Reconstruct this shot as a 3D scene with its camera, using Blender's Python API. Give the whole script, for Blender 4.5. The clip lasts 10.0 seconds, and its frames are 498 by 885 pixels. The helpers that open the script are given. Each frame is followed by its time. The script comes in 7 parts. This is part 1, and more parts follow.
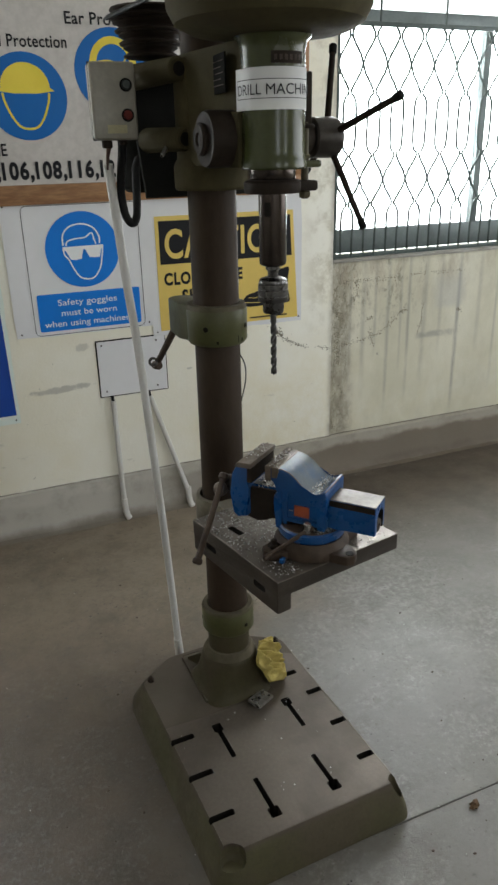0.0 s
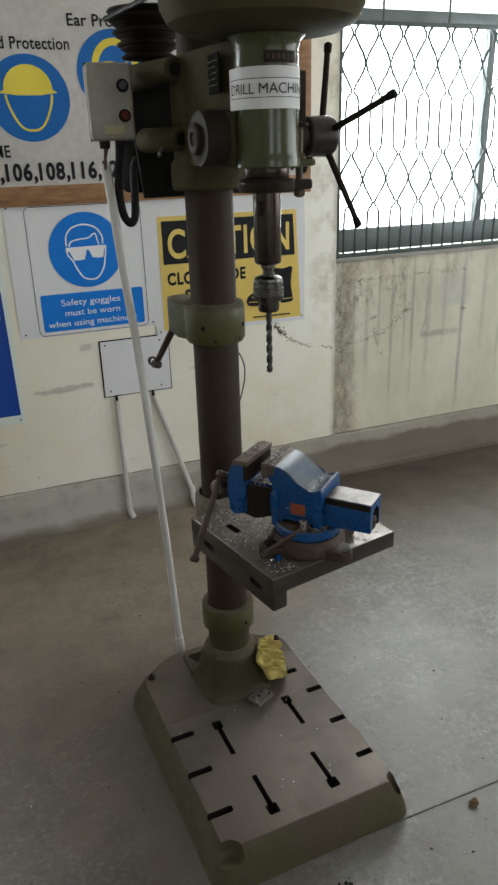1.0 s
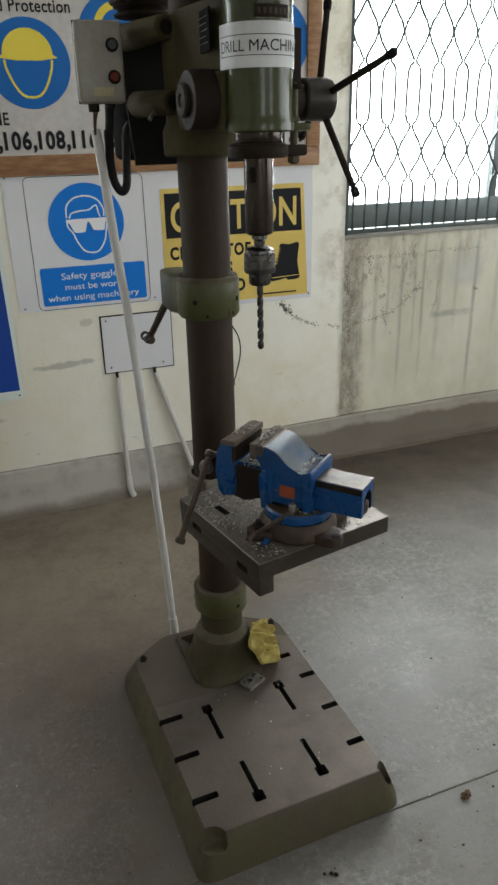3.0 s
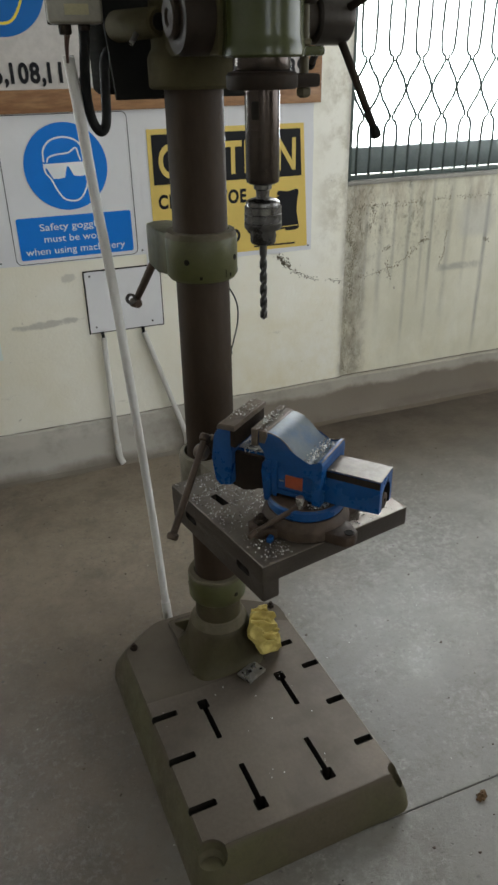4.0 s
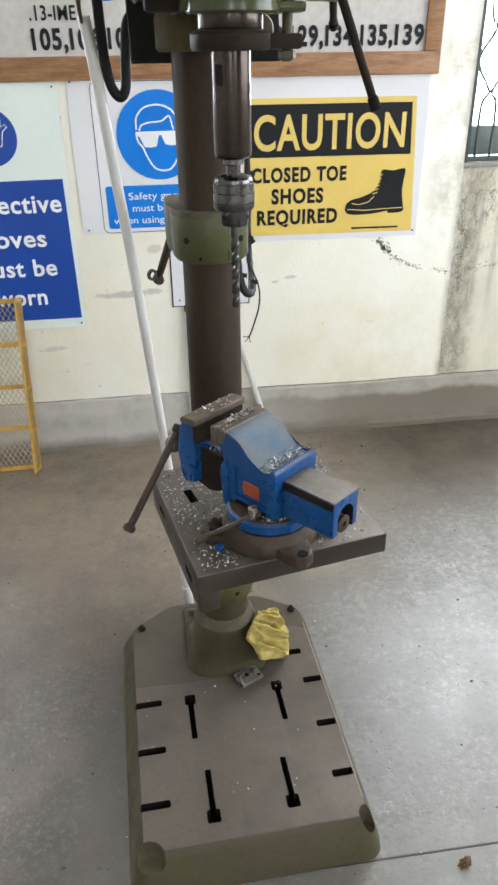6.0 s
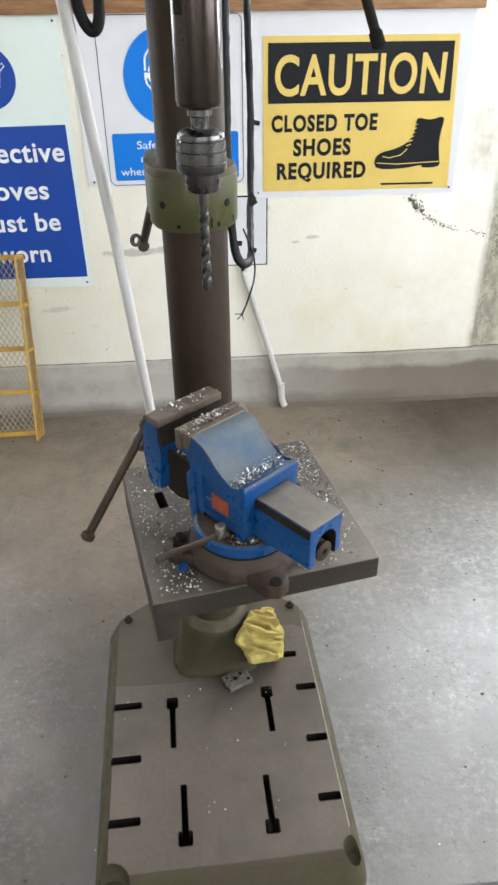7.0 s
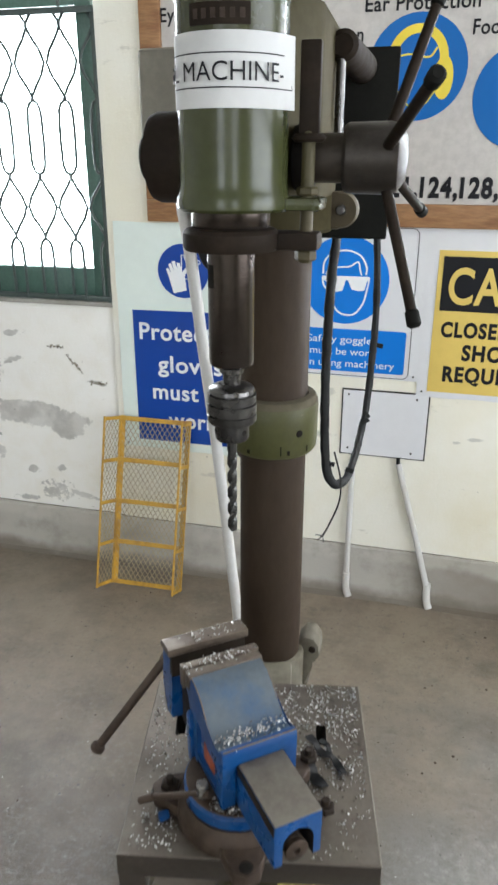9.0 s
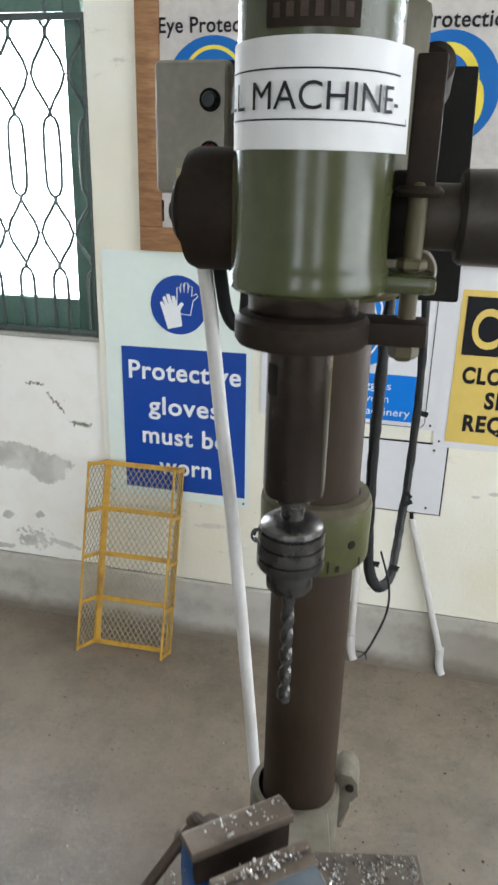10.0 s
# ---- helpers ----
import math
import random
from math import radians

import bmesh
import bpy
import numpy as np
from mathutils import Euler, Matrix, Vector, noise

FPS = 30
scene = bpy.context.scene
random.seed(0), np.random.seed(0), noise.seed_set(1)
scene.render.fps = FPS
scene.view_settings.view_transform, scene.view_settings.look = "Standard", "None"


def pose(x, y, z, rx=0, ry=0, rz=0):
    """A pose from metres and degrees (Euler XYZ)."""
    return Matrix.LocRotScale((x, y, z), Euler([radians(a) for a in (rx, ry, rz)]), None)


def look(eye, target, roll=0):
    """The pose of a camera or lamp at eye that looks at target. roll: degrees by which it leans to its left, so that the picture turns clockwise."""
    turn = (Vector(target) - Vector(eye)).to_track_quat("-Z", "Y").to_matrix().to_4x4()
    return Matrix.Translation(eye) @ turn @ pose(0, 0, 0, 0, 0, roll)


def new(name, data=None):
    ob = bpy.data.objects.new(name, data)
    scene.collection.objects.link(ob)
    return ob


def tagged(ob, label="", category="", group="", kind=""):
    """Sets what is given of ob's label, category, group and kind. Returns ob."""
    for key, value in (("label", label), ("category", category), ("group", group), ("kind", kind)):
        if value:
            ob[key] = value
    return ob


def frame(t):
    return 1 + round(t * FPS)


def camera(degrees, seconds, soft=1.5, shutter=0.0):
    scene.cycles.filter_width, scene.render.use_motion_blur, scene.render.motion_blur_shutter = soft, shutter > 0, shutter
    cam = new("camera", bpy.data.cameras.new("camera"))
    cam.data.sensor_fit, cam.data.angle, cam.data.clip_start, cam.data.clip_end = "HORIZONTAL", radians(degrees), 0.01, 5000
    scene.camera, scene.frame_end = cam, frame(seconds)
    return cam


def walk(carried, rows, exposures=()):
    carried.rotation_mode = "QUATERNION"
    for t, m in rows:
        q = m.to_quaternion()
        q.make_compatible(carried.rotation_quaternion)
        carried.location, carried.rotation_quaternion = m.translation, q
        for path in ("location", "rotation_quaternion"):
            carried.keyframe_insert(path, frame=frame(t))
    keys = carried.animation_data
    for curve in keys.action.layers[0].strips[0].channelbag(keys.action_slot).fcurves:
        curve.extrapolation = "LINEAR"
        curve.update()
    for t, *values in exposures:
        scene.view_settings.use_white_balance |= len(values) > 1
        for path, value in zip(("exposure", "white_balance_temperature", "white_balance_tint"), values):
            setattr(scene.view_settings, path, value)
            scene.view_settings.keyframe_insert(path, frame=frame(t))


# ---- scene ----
cam = camera(38.2, 10.0, 2.6, 0.35)
PATH = [
    (0, (-0.558, -1.533, 1.487), (0.151, 0.177, 0.731), -1.3),
    (0.5, (-0.548, -1.539, 1.483), (0.147, 0.174, 0.721), -1.4),
    (1, (-0.536, -1.551, 1.484), (0.148, 0.17, 0.73), -1.7),
    (1.5, (-0.514, -1.559, 1.478), (0.166, 0.163, 0.722), -1.1),
    (2, (-0.497, -1.557, 1.475), (0.168, 0.169, 0.714), -1.1),
    (2.5, (-0.483, -1.558, 1.472), (0.174, 0.164, 0.696), -0.9),
    (2.7, (-0.481, -1.552, 1.467), (0.167, 0.168, 0.68), -1.1),
    (3.8, (-0.431, -1.382, 1.449), (0.192, 0.295, 0.555), -0.7),
    (4, (-0.422, -1.345, 1.444), (0.214, 0.307, 0.513), -1.1),
    (4.5, (-0.403, -1.306, 1.441), (0.241, 0.334, 0.493), -1.0),
    (5, (-0.322, -1.293, 1.437), (0.2, 0.383, 0.479), -1.5),
    (5.5, (-0.19, -1.329, 1.441), (0.179, 0.383, 0.475), -0.7),
    (5.7, (-0.149, -1.341, 1.434), (0.15, 0.383, 0.465), -0.9),
    (6.8, (-0.012, -1.185, 1.413), (0.131, 0.501, 0.346), -0.1),
    (7, (0.009, -1.155, 1.407), (0.123, 0.517, 0.315), -0.7),
    (7.5, (0.092, -1.126, 1.404), (0.016, 0.556, 0.325), -1.5),
    (8, (0.209, -1.133, 1.468), (-0.105, 0.64, 0.599), -0.1),
    (8.5, (0.255, -1.129, 1.492), (-0.231, 0.644, 0.704), -1.4),
    (9, (0.238, -1.048, 1.5), (-0.231, 0.755, 0.773), 0.2),
    (9.5, (0.155, -0.922, 1.512), (-0.286, 0.891, 0.793), 1.5),
    (10, (0.099, -0.824, 1.53), (-0.307, 1.008, 0.837), 1.5),
]
walk(cam, [(t, look(eye, target, roll)) for t, eye, target, roll in PATH],
     [(0.0, -0.27, 6500, 10), (4.6, -0.28, 6500, 10), (5.0, 0.02, 6450, 10), (5.5, 0.62, 6320, 12), (7.5, 0.93, 6220, 13), (8.5, 0.72, 6250, 12), (10.0, 0.60, 6180, 12)])

# ---- light ----
WALL_Y, PROUD = 1.298, 0.011          # infill wall face; the pilaster with the notices stands proud of it
ROOM_L, ROOM_R, ROOM_B, CEIL = -4.2, 3.4, -5.2, 3.3
world = bpy.data.worlds.new("daylight")
scene.world = world
world.use_nodes = True
sky = world.node_tree.nodes.new("ShaderNodeTexSky")
sky.sky_type, sky.sun_disc = "NISHITA", False
sky.sun_elevation, sky.sun_rotation = radians(50), radians(60)
world.node_tree.links.new(sky.outputs[0], world.node_tree.nodes["Background"].inputs[0])
world.node_tree.nodes["Background"].inputs[1].default_value = 0.10


def window_light(name, x, y, z, w, h, rx, rz, watts, colour=(0.93, 0.97, 1.0)):
    """Skylight through one opening."""
    lamp = bpy.data.lights.new(name, "AREA")
    lamp.shape, lamp.size, lamp.size_y, lamp.energy, lamp.color = "RECTANGLE", w, h, watts, colour
    ob = new(name, lamp)
    ob.matrix_world = pose(x, y, z, rx, 0, rz)
    return ob


window_light("skylight_north_right", 1.68, WALL_Y + 0.34, 1.82, 1.24, 1.5, -82, 0, 74)
window_light("skylight_north_left", -1.52, WALL_Y + 0.34, 1.82, 1.24, 1.5, -82, 0, 40)
window_light("skylight_east", ROOM_R + 0.12, -1.2, 1.75, 3.2, 1.5, 90, 90, 82)
window_light("skylight_south_left", -0.75, ROOM_B - 0.12, 1.9, 0.9, 1.5, 90, 0, 21)
window_light("skylight_south_right", 1.75, ROOM_B - 0.12, 1.9, 0.9, 1.5, 90, 0, 21)

# ---- materials ----


class Nodes:
    """Short hand for a node material on a Principled shader."""

    def __init__(self, name):
        self.mat = bpy.data.materials.new(name)
        self.mat.use_nodes = True
        self.tree = self.mat.node_tree
        self.bsdf = self.tree.nodes["Principled BSDF"]
        self.pos = self.add("ShaderNodeTexCoord").outputs["Object"]

    def add(self, kind):
        return self.tree.nodes.new(kind)

    def link(self, a, b):
        self.tree.links.new(a, b)

    def put(self, socket, value):
        if isinstance(value, bpy.types.NodeSocket):
            self.link(value, socket)
        elif isinstance(value, (tuple, list)) and len(value) == 3 and socket.type == "RGBA":
            socket.default_value = (*value, 1)
        else:
            socket.default_value = value

    def noise(self, scale, detail=6, rough=0.6, stretch=None, offset=(0, 0, 0)):
        n = self.add("ShaderNodeTexNoise")
        n.inputs["Scale"].default_value, n.inputs["Detail"].default_value, n.inputs["Roughness"].default_value = scale, detail, rough
        m = self.add("ShaderNodeMapping")
        m.inputs["Scale"].default_value, m.inputs["Location"].default_value = stretch or (1, 1, 1), offset
        self.link(self.pos, m.inputs[0])
        self.link(m.outputs[0], n.inputs["Vector"])
        return n.outputs[0]

    def ramp(self, value, low, high, a=0.0, b=1.0):
        r = self.add("ShaderNodeMapRange")
        r.interpolation_type = "SMOOTHSTEP"
        self.put(r.inputs[0], value)
        for i, v in enumerate((low, high, a, b)):
            r.inputs[i + 1].default_value = v
        return r.outputs[0]

    def mix(self, fac, a, b, kind="MIX"):
        m = self.add("ShaderNodeMix")
        m.data_type, m.blend_type = "RGBA", kind
        self.put(m.inputs[0], fac)
        self.put(m.inputs[6], a)
        self.put(m.inputs[7], b)
        return m.outputs[2]

    def math(self, op, a, b=0.0):
        m = self.add("ShaderNodeMath")
        m.operation, m.use_clamp = op, False
        self.put(m.inputs[0], a)
        self.put(m.inputs[1], b)
        return m.outputs[0]

    def axis(self, i):
        s = self.add("ShaderNodeSeparateXYZ")
        self.link(self.pos, s.inputs[0])
        return s.outputs[i]

    def bump(self, height, strength, distance=0.002):
        b = self.add("ShaderNodeBump")
        b.inputs["Strength"].default_value, b.inputs["Distance"].default_value = strength, distance
        self.link(height, b.inputs["Height"])
        self.link(b.outputs[0], self.bsdf.inputs["Normal"])

    def finish(self, colour, rough, metal=0.0):
        self.put(self.bsdf.inputs["Base Color"], colour)
        self.put(self.bsdf.inputs["Roughness"], rough)
        self.put(self.bsdf.inputs["Metallic"], metal)
        return self.mat


def surface(name, colour, worn, rough=0.5, metal=0.0, patch=9.0, grain=140.0, amount=0.6, relief=0.15, spread=0.12, stretch=None, speckle=0.35, shine=0.5):
    """Paint, metal or cloth: a base colour, a worn or dusty one in patches, grain and fine relief."""
    n = Nodes(name)
    big, fine = n.noise(patch, 7, 0.65, stretch), n.noise(grain, 4, 0.6, stretch)
    mask = n.ramp(big, 0.42, 0.72, 0.0, amount)
    col = n.mix(mask, colour, worn)
    col = n.mix(n.ramp(fine, 0.3, 0.7, 0.0, speckle), col, tuple(c * 0.62 for c in colour))
    n.bump(n.math("ADD", fine, n.math("MULTIPLY", big, 1.5)), relief)
    n.bsdf.inputs["Specular IOR Level"].default_value = shine
    return n.finish(col, n.ramp(big, 0.3, 0.75, max(0.05, rough - spread), min(1, rough + spread)), metal)


def plaster_material():
    n = Nodes("cream_plaster")
    x, z = n.axis(0), n.axis(2)
    big, mid, fine = n.noise(1.6, 6, 0.6), n.noise(7, 7, 0.68), n.noise(90, 5, 0.6)
    col = n.mix(n.ramp(big, 0.35, 0.68), (0.88, 0.862, 0.775), (0.83, 0.79, 0.65))
    # the left infill is whiter
    col = n.mix(n.ramp(x, -0.86, -0.90, 0.0, 0.8), col, n.mix(n.ramp(mid, 0.40, 0.70), (0.90, 0.89, 0.86), (0.86, 0.835, 0.78)))
    # yellowed damp band low on the wall
    low = n.math("MULTIPLY", n.ramp(z, 0.95, 0.2), n.math("MULTIPLY", n.ramp(mid, 0.28, 0.80), n.ramp(x, 0.15, 0.75, 0.15, 1.0)))
    col = n.mix(n.math("MULTIPLY", low, 0.75), col, (0.72, 0.64, 0.41))
    # damp bloom on the pilaster beside the window
    bloom = n.math("MULTIPLY", n.math("MULTIPLY", n.ramp(x, 0.84, 1.0), n.ramp(x, 1.03, 1.02)), n.math("MULTIPLY", n.ramp(z, 0.62, 0.85), n.ramp(n.noise(9, 7, 0.72, None, (0, 4, 2)), 0.42, 0.66)))
    col = n.mix(n.math("MULTIPLY", bloom, 0.6), col, (0.42, 0.37, 0.25))
    # the infill under the window is darker, dingy and mottled
    dingy = n.math("MULTIPLY", n.ramp(x, 1.025, 1.045), n.ramp(n.noise(3.3, 7, 0.7, (1, 1, 0.55), (6, 0, 2)), 0.34, 0.66, 0.55, 0.95))
    col = n.mix(dingy, col, (0.58, 0.555, 0.43))
    # damp edge where the infill meets the pilaster
    wob = n.math("ADD", x, n.math("MULTIPLY", n.math("SUBTRACT", n.noise(9, 5, 0.7), 0.5), 0.10))
    edge = n.math("MULTIPLY", n.ramp(x, 1.000, 1.040), n.ramp(wob, 1.165, 1.10))
    edge = n.math("MULTIPLY", edge, n.ramp(n.noise(26, 8, 0.75, (1, 1, 0.5)), 0.30, 0.62, 0.25, 1.0))
    col = n.mix(n.math("MULTIPLY", edge, 0.85), col, (0.27, 0.235, 0.175))
    # grime below the sill
    right = n.ramp(x, 1.02, 1.05)
    sill = n.math("MULTIPLY", n.math("MULTIPLY", n.ramp(z, 0.72, 1.0), right), n.ramp(n.noise(11, 7, 0.72, (1, 1, 0.45), (2, 0, 5)), 0.42, 0.66))
    col = n.mix(n.math("MULTIPLY", sill, n.ramp(x, 2.3, 1.3, 0.25, 0.80)), col, (0.40, 0.345, 0.25))
    # mildew: crisp dark specks and peeling under the sill and along the corner
    zone = n.math("MAXIMUM", n.math("MULTIPLY", n.ramp(z, 0.60, 0.98), n.ramp(x, 2.0, 1.15)), n.math("MULTIPLY", n.ramp(x, 1.17, 1.09), 0.9))
    zone = n.math("MULTIPLY", n.math("MULTIPLY", zone, right), n.ramp(n.noise(8, 5, 0.7, (1, 1, 0.6), (1, 0, 9)), 0.40, 0.62))
    mould = n.math("MULTIPLY", zone, n.ramp(n.noise(42, 8, 0.82, (1, 1, 0.55), (4, 1, 6)), 0.49, 0.58))
    col = n.mix(n.math("MULTIPLY", mould, 0.9), col, (0.135, 0.115, 0.085))
    # rain streaks running down from the sill
    thin = n.noise(30, 5, 0.7, (1, 1, 0.08), (0, 0, 3))
    ragged = n.ramp(n.noise(16, 7, 0.75, (1, 1, 0.22), (8, 0, 1)), 0.30, 0.56, 0.30, 1.0)
    for at, half, lowest, force in ((1.13, 0.014, 0.40, 0.40), (1.20, 0.020, 0.35, 0.38), (1.265, 0.012, 0.50, 0.40), (1.335, 0.016, 0.22, 0.50), (1.405, 0.012, 0.40, 0.45), (1.45, 0.014, 0.26, 0.60), (1.54, 0.026, 0.32, 0.42), (1.63, 0.018, 0.45, 0.30), (1.735, 0.018, 0.16, 0.70), (1.86, 0.02, 0.45, 0.3), (1.97, 0.014, 0.25, 0.35), (2.1, 0.02, 0.4, 0.3)):
        off = n.math("ABSOLUTE", n.math("SUBTRACT", n.math("ADD", x, n.math("MULTIPLY", thin, 0.02)), at + 0.01))
        line = n.math("MULTIPLY", n.math("MULTIPLY", n.ramp(off, half, 0.0), ragged), n.math("MULTIPLY", n.ramp(z, lowest, lowest + 0.25), n.ramp(z, 1.04, 0.86, 0.45, 1.0)))
        col = n.mix(n.math("MULTIPLY", line, force), col, (0.26, 0.25, 0.215))
    # grey wiped patch
    wipe = n.math("MULTIPLY", n.math("MULTIPLY", n.ramp(wob, 1.56, 1.62), n.ramp(wob, 1.78, 1.74)), n.math("MULTIPLY", n.ramp(z, 0.74, 0.78), n.ramp(z, 0.95, 0.86)))
    col = n.mix(n.math("MULTIPLY", wipe, 0.40), col, (0.44, 0.44, 0.42))
    # scuffs beside the wall box
    for sx, sz, wx, wz, force in ((-0.20, 0.622, 0.135, 0.014, 0.6), (-0.095, 0.778, 0.028, 0.016, 0.4), (-0.50, 0.44, 0.06, 0.01, 0.35), (0.405, 0.625, 0.026, 0.007, 0.5), (0.345, 0.612, 0.016, 0.006, 0.5)):
        ex = n.math("MULTIPLY", n.math("SUBTRACT", x, sx), 1 / wx)
        ez = n.math("MULTIPLY", n.math("SUBTRACT", n.math("SUBTRACT", z, n.math("MULTIPLY", x, 0.05)), sz), 1 / wz)
        away = n.math("ADD", n.math("ADD", n.math("MULTIPLY", ex, ex), n.math("MULTIPLY", ez, ez)), n.math("MULTIPLY", n.math("SUBTRACT", n.noise(24, 6, 0.7), 0.5), 4.0))
        col = n.mix(n.math("MULTIPLY", n.ramp(away, 1.2, 0.3), force), col, (0.36, 0.35, 0.31))
    smear = n.math("MULTIPLY", n.ramp(n.math("ABSOLUTE", n.math("SUBTRACT", z, n.math("ADD", 0.612, n.math("MULTIPLY", mid, 0.04)))), 0.022, 0.006), n.math("MULTIPLY", n.math("MULTIPLY", n.ramp(x, 1.48, 1.53), n.ramp(x, 1.76, 1.72)), n.ramp(mid, 0.35, 0.6)))
    col = n.mix(n.math("MULTIPLY", smear, 0.7), col, (0.33, 0.32, 0.28))
    # bare cement where the coat has flaked
    flake = None
    coarse, crumbly = n.noise(17, 7, 0.70, None, (2, 5, 1)), n.noise(48, 6, 0.72, None, (2, 5, 1))
    for sx, sz, wx, wz, slope, rag in ((-1.225, 0.585, 0.230, 0.050, -0.06, 3.4), (-1.095, 0.545, 0.065, 0.045, 0.0, 3.0), (-1.40, 0.735, 0.05, 0.045, 0.5, 4.2), (-1.30, 0.80, 0.035, 0.012, 0.2, 4.0), (-1.29, 0.902, 0.04, 0.010, 0.1, 4.0),
                                     (-1.40, 0.415, 0.018, 0.024, 0.0, 3.0), (-1.26, 0.352, 0.022, 0.016, 0.0, 3.0), (-1.143, 0.368, 0.022, 0.012, 0.0, 3.5), (-1.165, 0.272, 0.055, 0.038, 0.0, 4.6), (-1.30, 0.222, 0.050, 0.010, 0.0, 3.5), (-1.05, 0.262, 0.055, 0.010, -0.2, 4.5), (-0.955, 0.730, 0.036, 0.007, -0.1, 3.5)):
        px = n.math("MULTIPLY", n.math("SUBTRACT", x, sx), 1 / wx)
        pz = n.math("MULTIPLY", n.math("SUBTRACT", n.math("SUBTRACT", z, sz), n.math("MULTIPLY", n.math("SUBTRACT", x, sx), slope)), 1 / wz)
        away = n.math("ADD", n.math("ADD", n.math("MULTIPLY", px, px), n.math("MULTIPLY", pz, pz)), n.math("MULTIPLY", n.math("SUBTRACT", coarse if wx > 0.06 else crumbly, 0.5), rag if wx > 0.06 else rag * 2.2))
        one = n.ramp(away, 1.15, 0.85)
        flake = one if flake is None else n.math("MAXIMUM", flake, one)
    col = n.mix(n.math("MULTIPLY", flake, n.ramp(n.noise(11, 5, 0.6, None, (9, 9, 2)), 0.35, 0.65, 0.45, 0.85)), col, (0.42, 0.405, 0.375))
    scuff = n.ramp(n.noise(5, 7, 0.72, (1, 1, 3.2), (0.3, 0, 7.7)), 0.64, 0.72)
    col = n.mix(n.math("MULTIPLY", scuff, 0.5), col, (0.45, 0.43, 0.36))
    speck = n.ramp(n.noise(34, 3, 0.5, None, (5, 2, 1)), 0.73, 0.77)
    col = n.mix(n.math("MULTIPLY", speck, 0.7), col, (0.24, 0.22, 0.18))
    n.bump(n.math("ADD", n.math("MULTIPLY", mid, 2.0), n.math("SUBTRACT", fine, n.math("MULTIPLY", flake, 1.5))), 0.35, 0.003)
    return n.finish(col, n.ramp(mid, 0.3, 0.7, 0.55, 0.8))


def concrete_material():
    n = Nodes("cement_floor")
    x, y = n.axis(0), n.axis(1)
    big, mid, fine = n.noise(1.1, 6, 0.62), n.noise(6.5, 8, 0.68), n.noise(75, 6, 0.7)
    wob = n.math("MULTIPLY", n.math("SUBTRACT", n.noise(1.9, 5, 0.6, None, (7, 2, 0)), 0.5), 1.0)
    # pale walkway cement; brown dust with shade painted in towards wall and behind machine
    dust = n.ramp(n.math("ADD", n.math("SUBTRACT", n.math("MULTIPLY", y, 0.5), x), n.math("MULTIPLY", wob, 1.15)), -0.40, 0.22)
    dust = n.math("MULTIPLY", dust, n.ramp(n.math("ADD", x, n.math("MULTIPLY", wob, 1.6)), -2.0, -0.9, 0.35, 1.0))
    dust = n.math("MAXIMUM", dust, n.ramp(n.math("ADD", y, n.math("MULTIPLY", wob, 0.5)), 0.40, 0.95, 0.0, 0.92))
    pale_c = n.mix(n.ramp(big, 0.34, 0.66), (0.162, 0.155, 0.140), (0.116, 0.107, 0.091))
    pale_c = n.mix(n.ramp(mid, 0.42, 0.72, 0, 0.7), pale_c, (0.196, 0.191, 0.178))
    # window sheen on the right-hand floor is put into the colour
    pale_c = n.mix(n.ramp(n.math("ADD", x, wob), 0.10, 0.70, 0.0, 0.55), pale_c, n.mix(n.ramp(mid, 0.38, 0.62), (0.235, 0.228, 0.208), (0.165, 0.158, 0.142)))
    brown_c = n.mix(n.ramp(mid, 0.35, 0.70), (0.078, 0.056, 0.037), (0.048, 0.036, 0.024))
    # brightness of the floor near the wall is put into the brown
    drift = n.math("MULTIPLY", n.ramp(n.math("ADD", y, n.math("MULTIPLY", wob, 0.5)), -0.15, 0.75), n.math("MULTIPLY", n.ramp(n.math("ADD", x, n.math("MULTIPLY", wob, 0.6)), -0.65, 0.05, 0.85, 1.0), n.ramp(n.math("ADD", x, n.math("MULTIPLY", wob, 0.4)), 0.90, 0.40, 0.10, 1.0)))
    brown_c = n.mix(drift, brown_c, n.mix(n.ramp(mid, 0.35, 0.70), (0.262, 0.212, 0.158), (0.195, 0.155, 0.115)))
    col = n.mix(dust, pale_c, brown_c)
    col = n.mix(n.ramp(n.noise(2.6, 7, 0.7, None, (4, 1, 0)), 0.52, 0.72, 0, 0.45), col, (0.060, 0.050, 0.038))
    col = n.mix(n.ramp(fine, 0.28, 0.45, 0.5, 0), col, (0.050, 0.045, 0.038))
    patchy = n.ramp(n.noise(3.4, 5, 0.65, None, (6, 4, 0)), 0.40, 0.64)
    pale = n.math("MULTIPLY", n.ramp(n.noise(58, 8, 0.85, None, (1, 8, 0)), 0.49, 0.60), patchy)
    col = n.mix(n.math("MULTIPLY", pale, n.ramp(dust, 0.0, 0.85, 0.65, 0.20)), col, (0.285, 0.282, 0.262))
    col = n.mix(n.math("MULTIPLY", n.ramp(n.noise(19, 8, 0.8, None, (2, 5, 0)), 0.53, 0.66, 0, 0.60), n.ramp(n.noise(2.9, 4, 0.6, None, (1, 1, 0)), 0.42, 0.60)), col, (0.105, 0.092, 0.072))
    orange = n.noise(44, 7, 0.75, None, (5, 6, 0))
    rubbed = n.math("MULTIPLY", n.ramp(n.noise(2.2, 4, 0.6, None, (8, 3, 0)), 0.42, 0.58), n.ramp(dust, 0.1, 0.9, 1.0, 0.35))
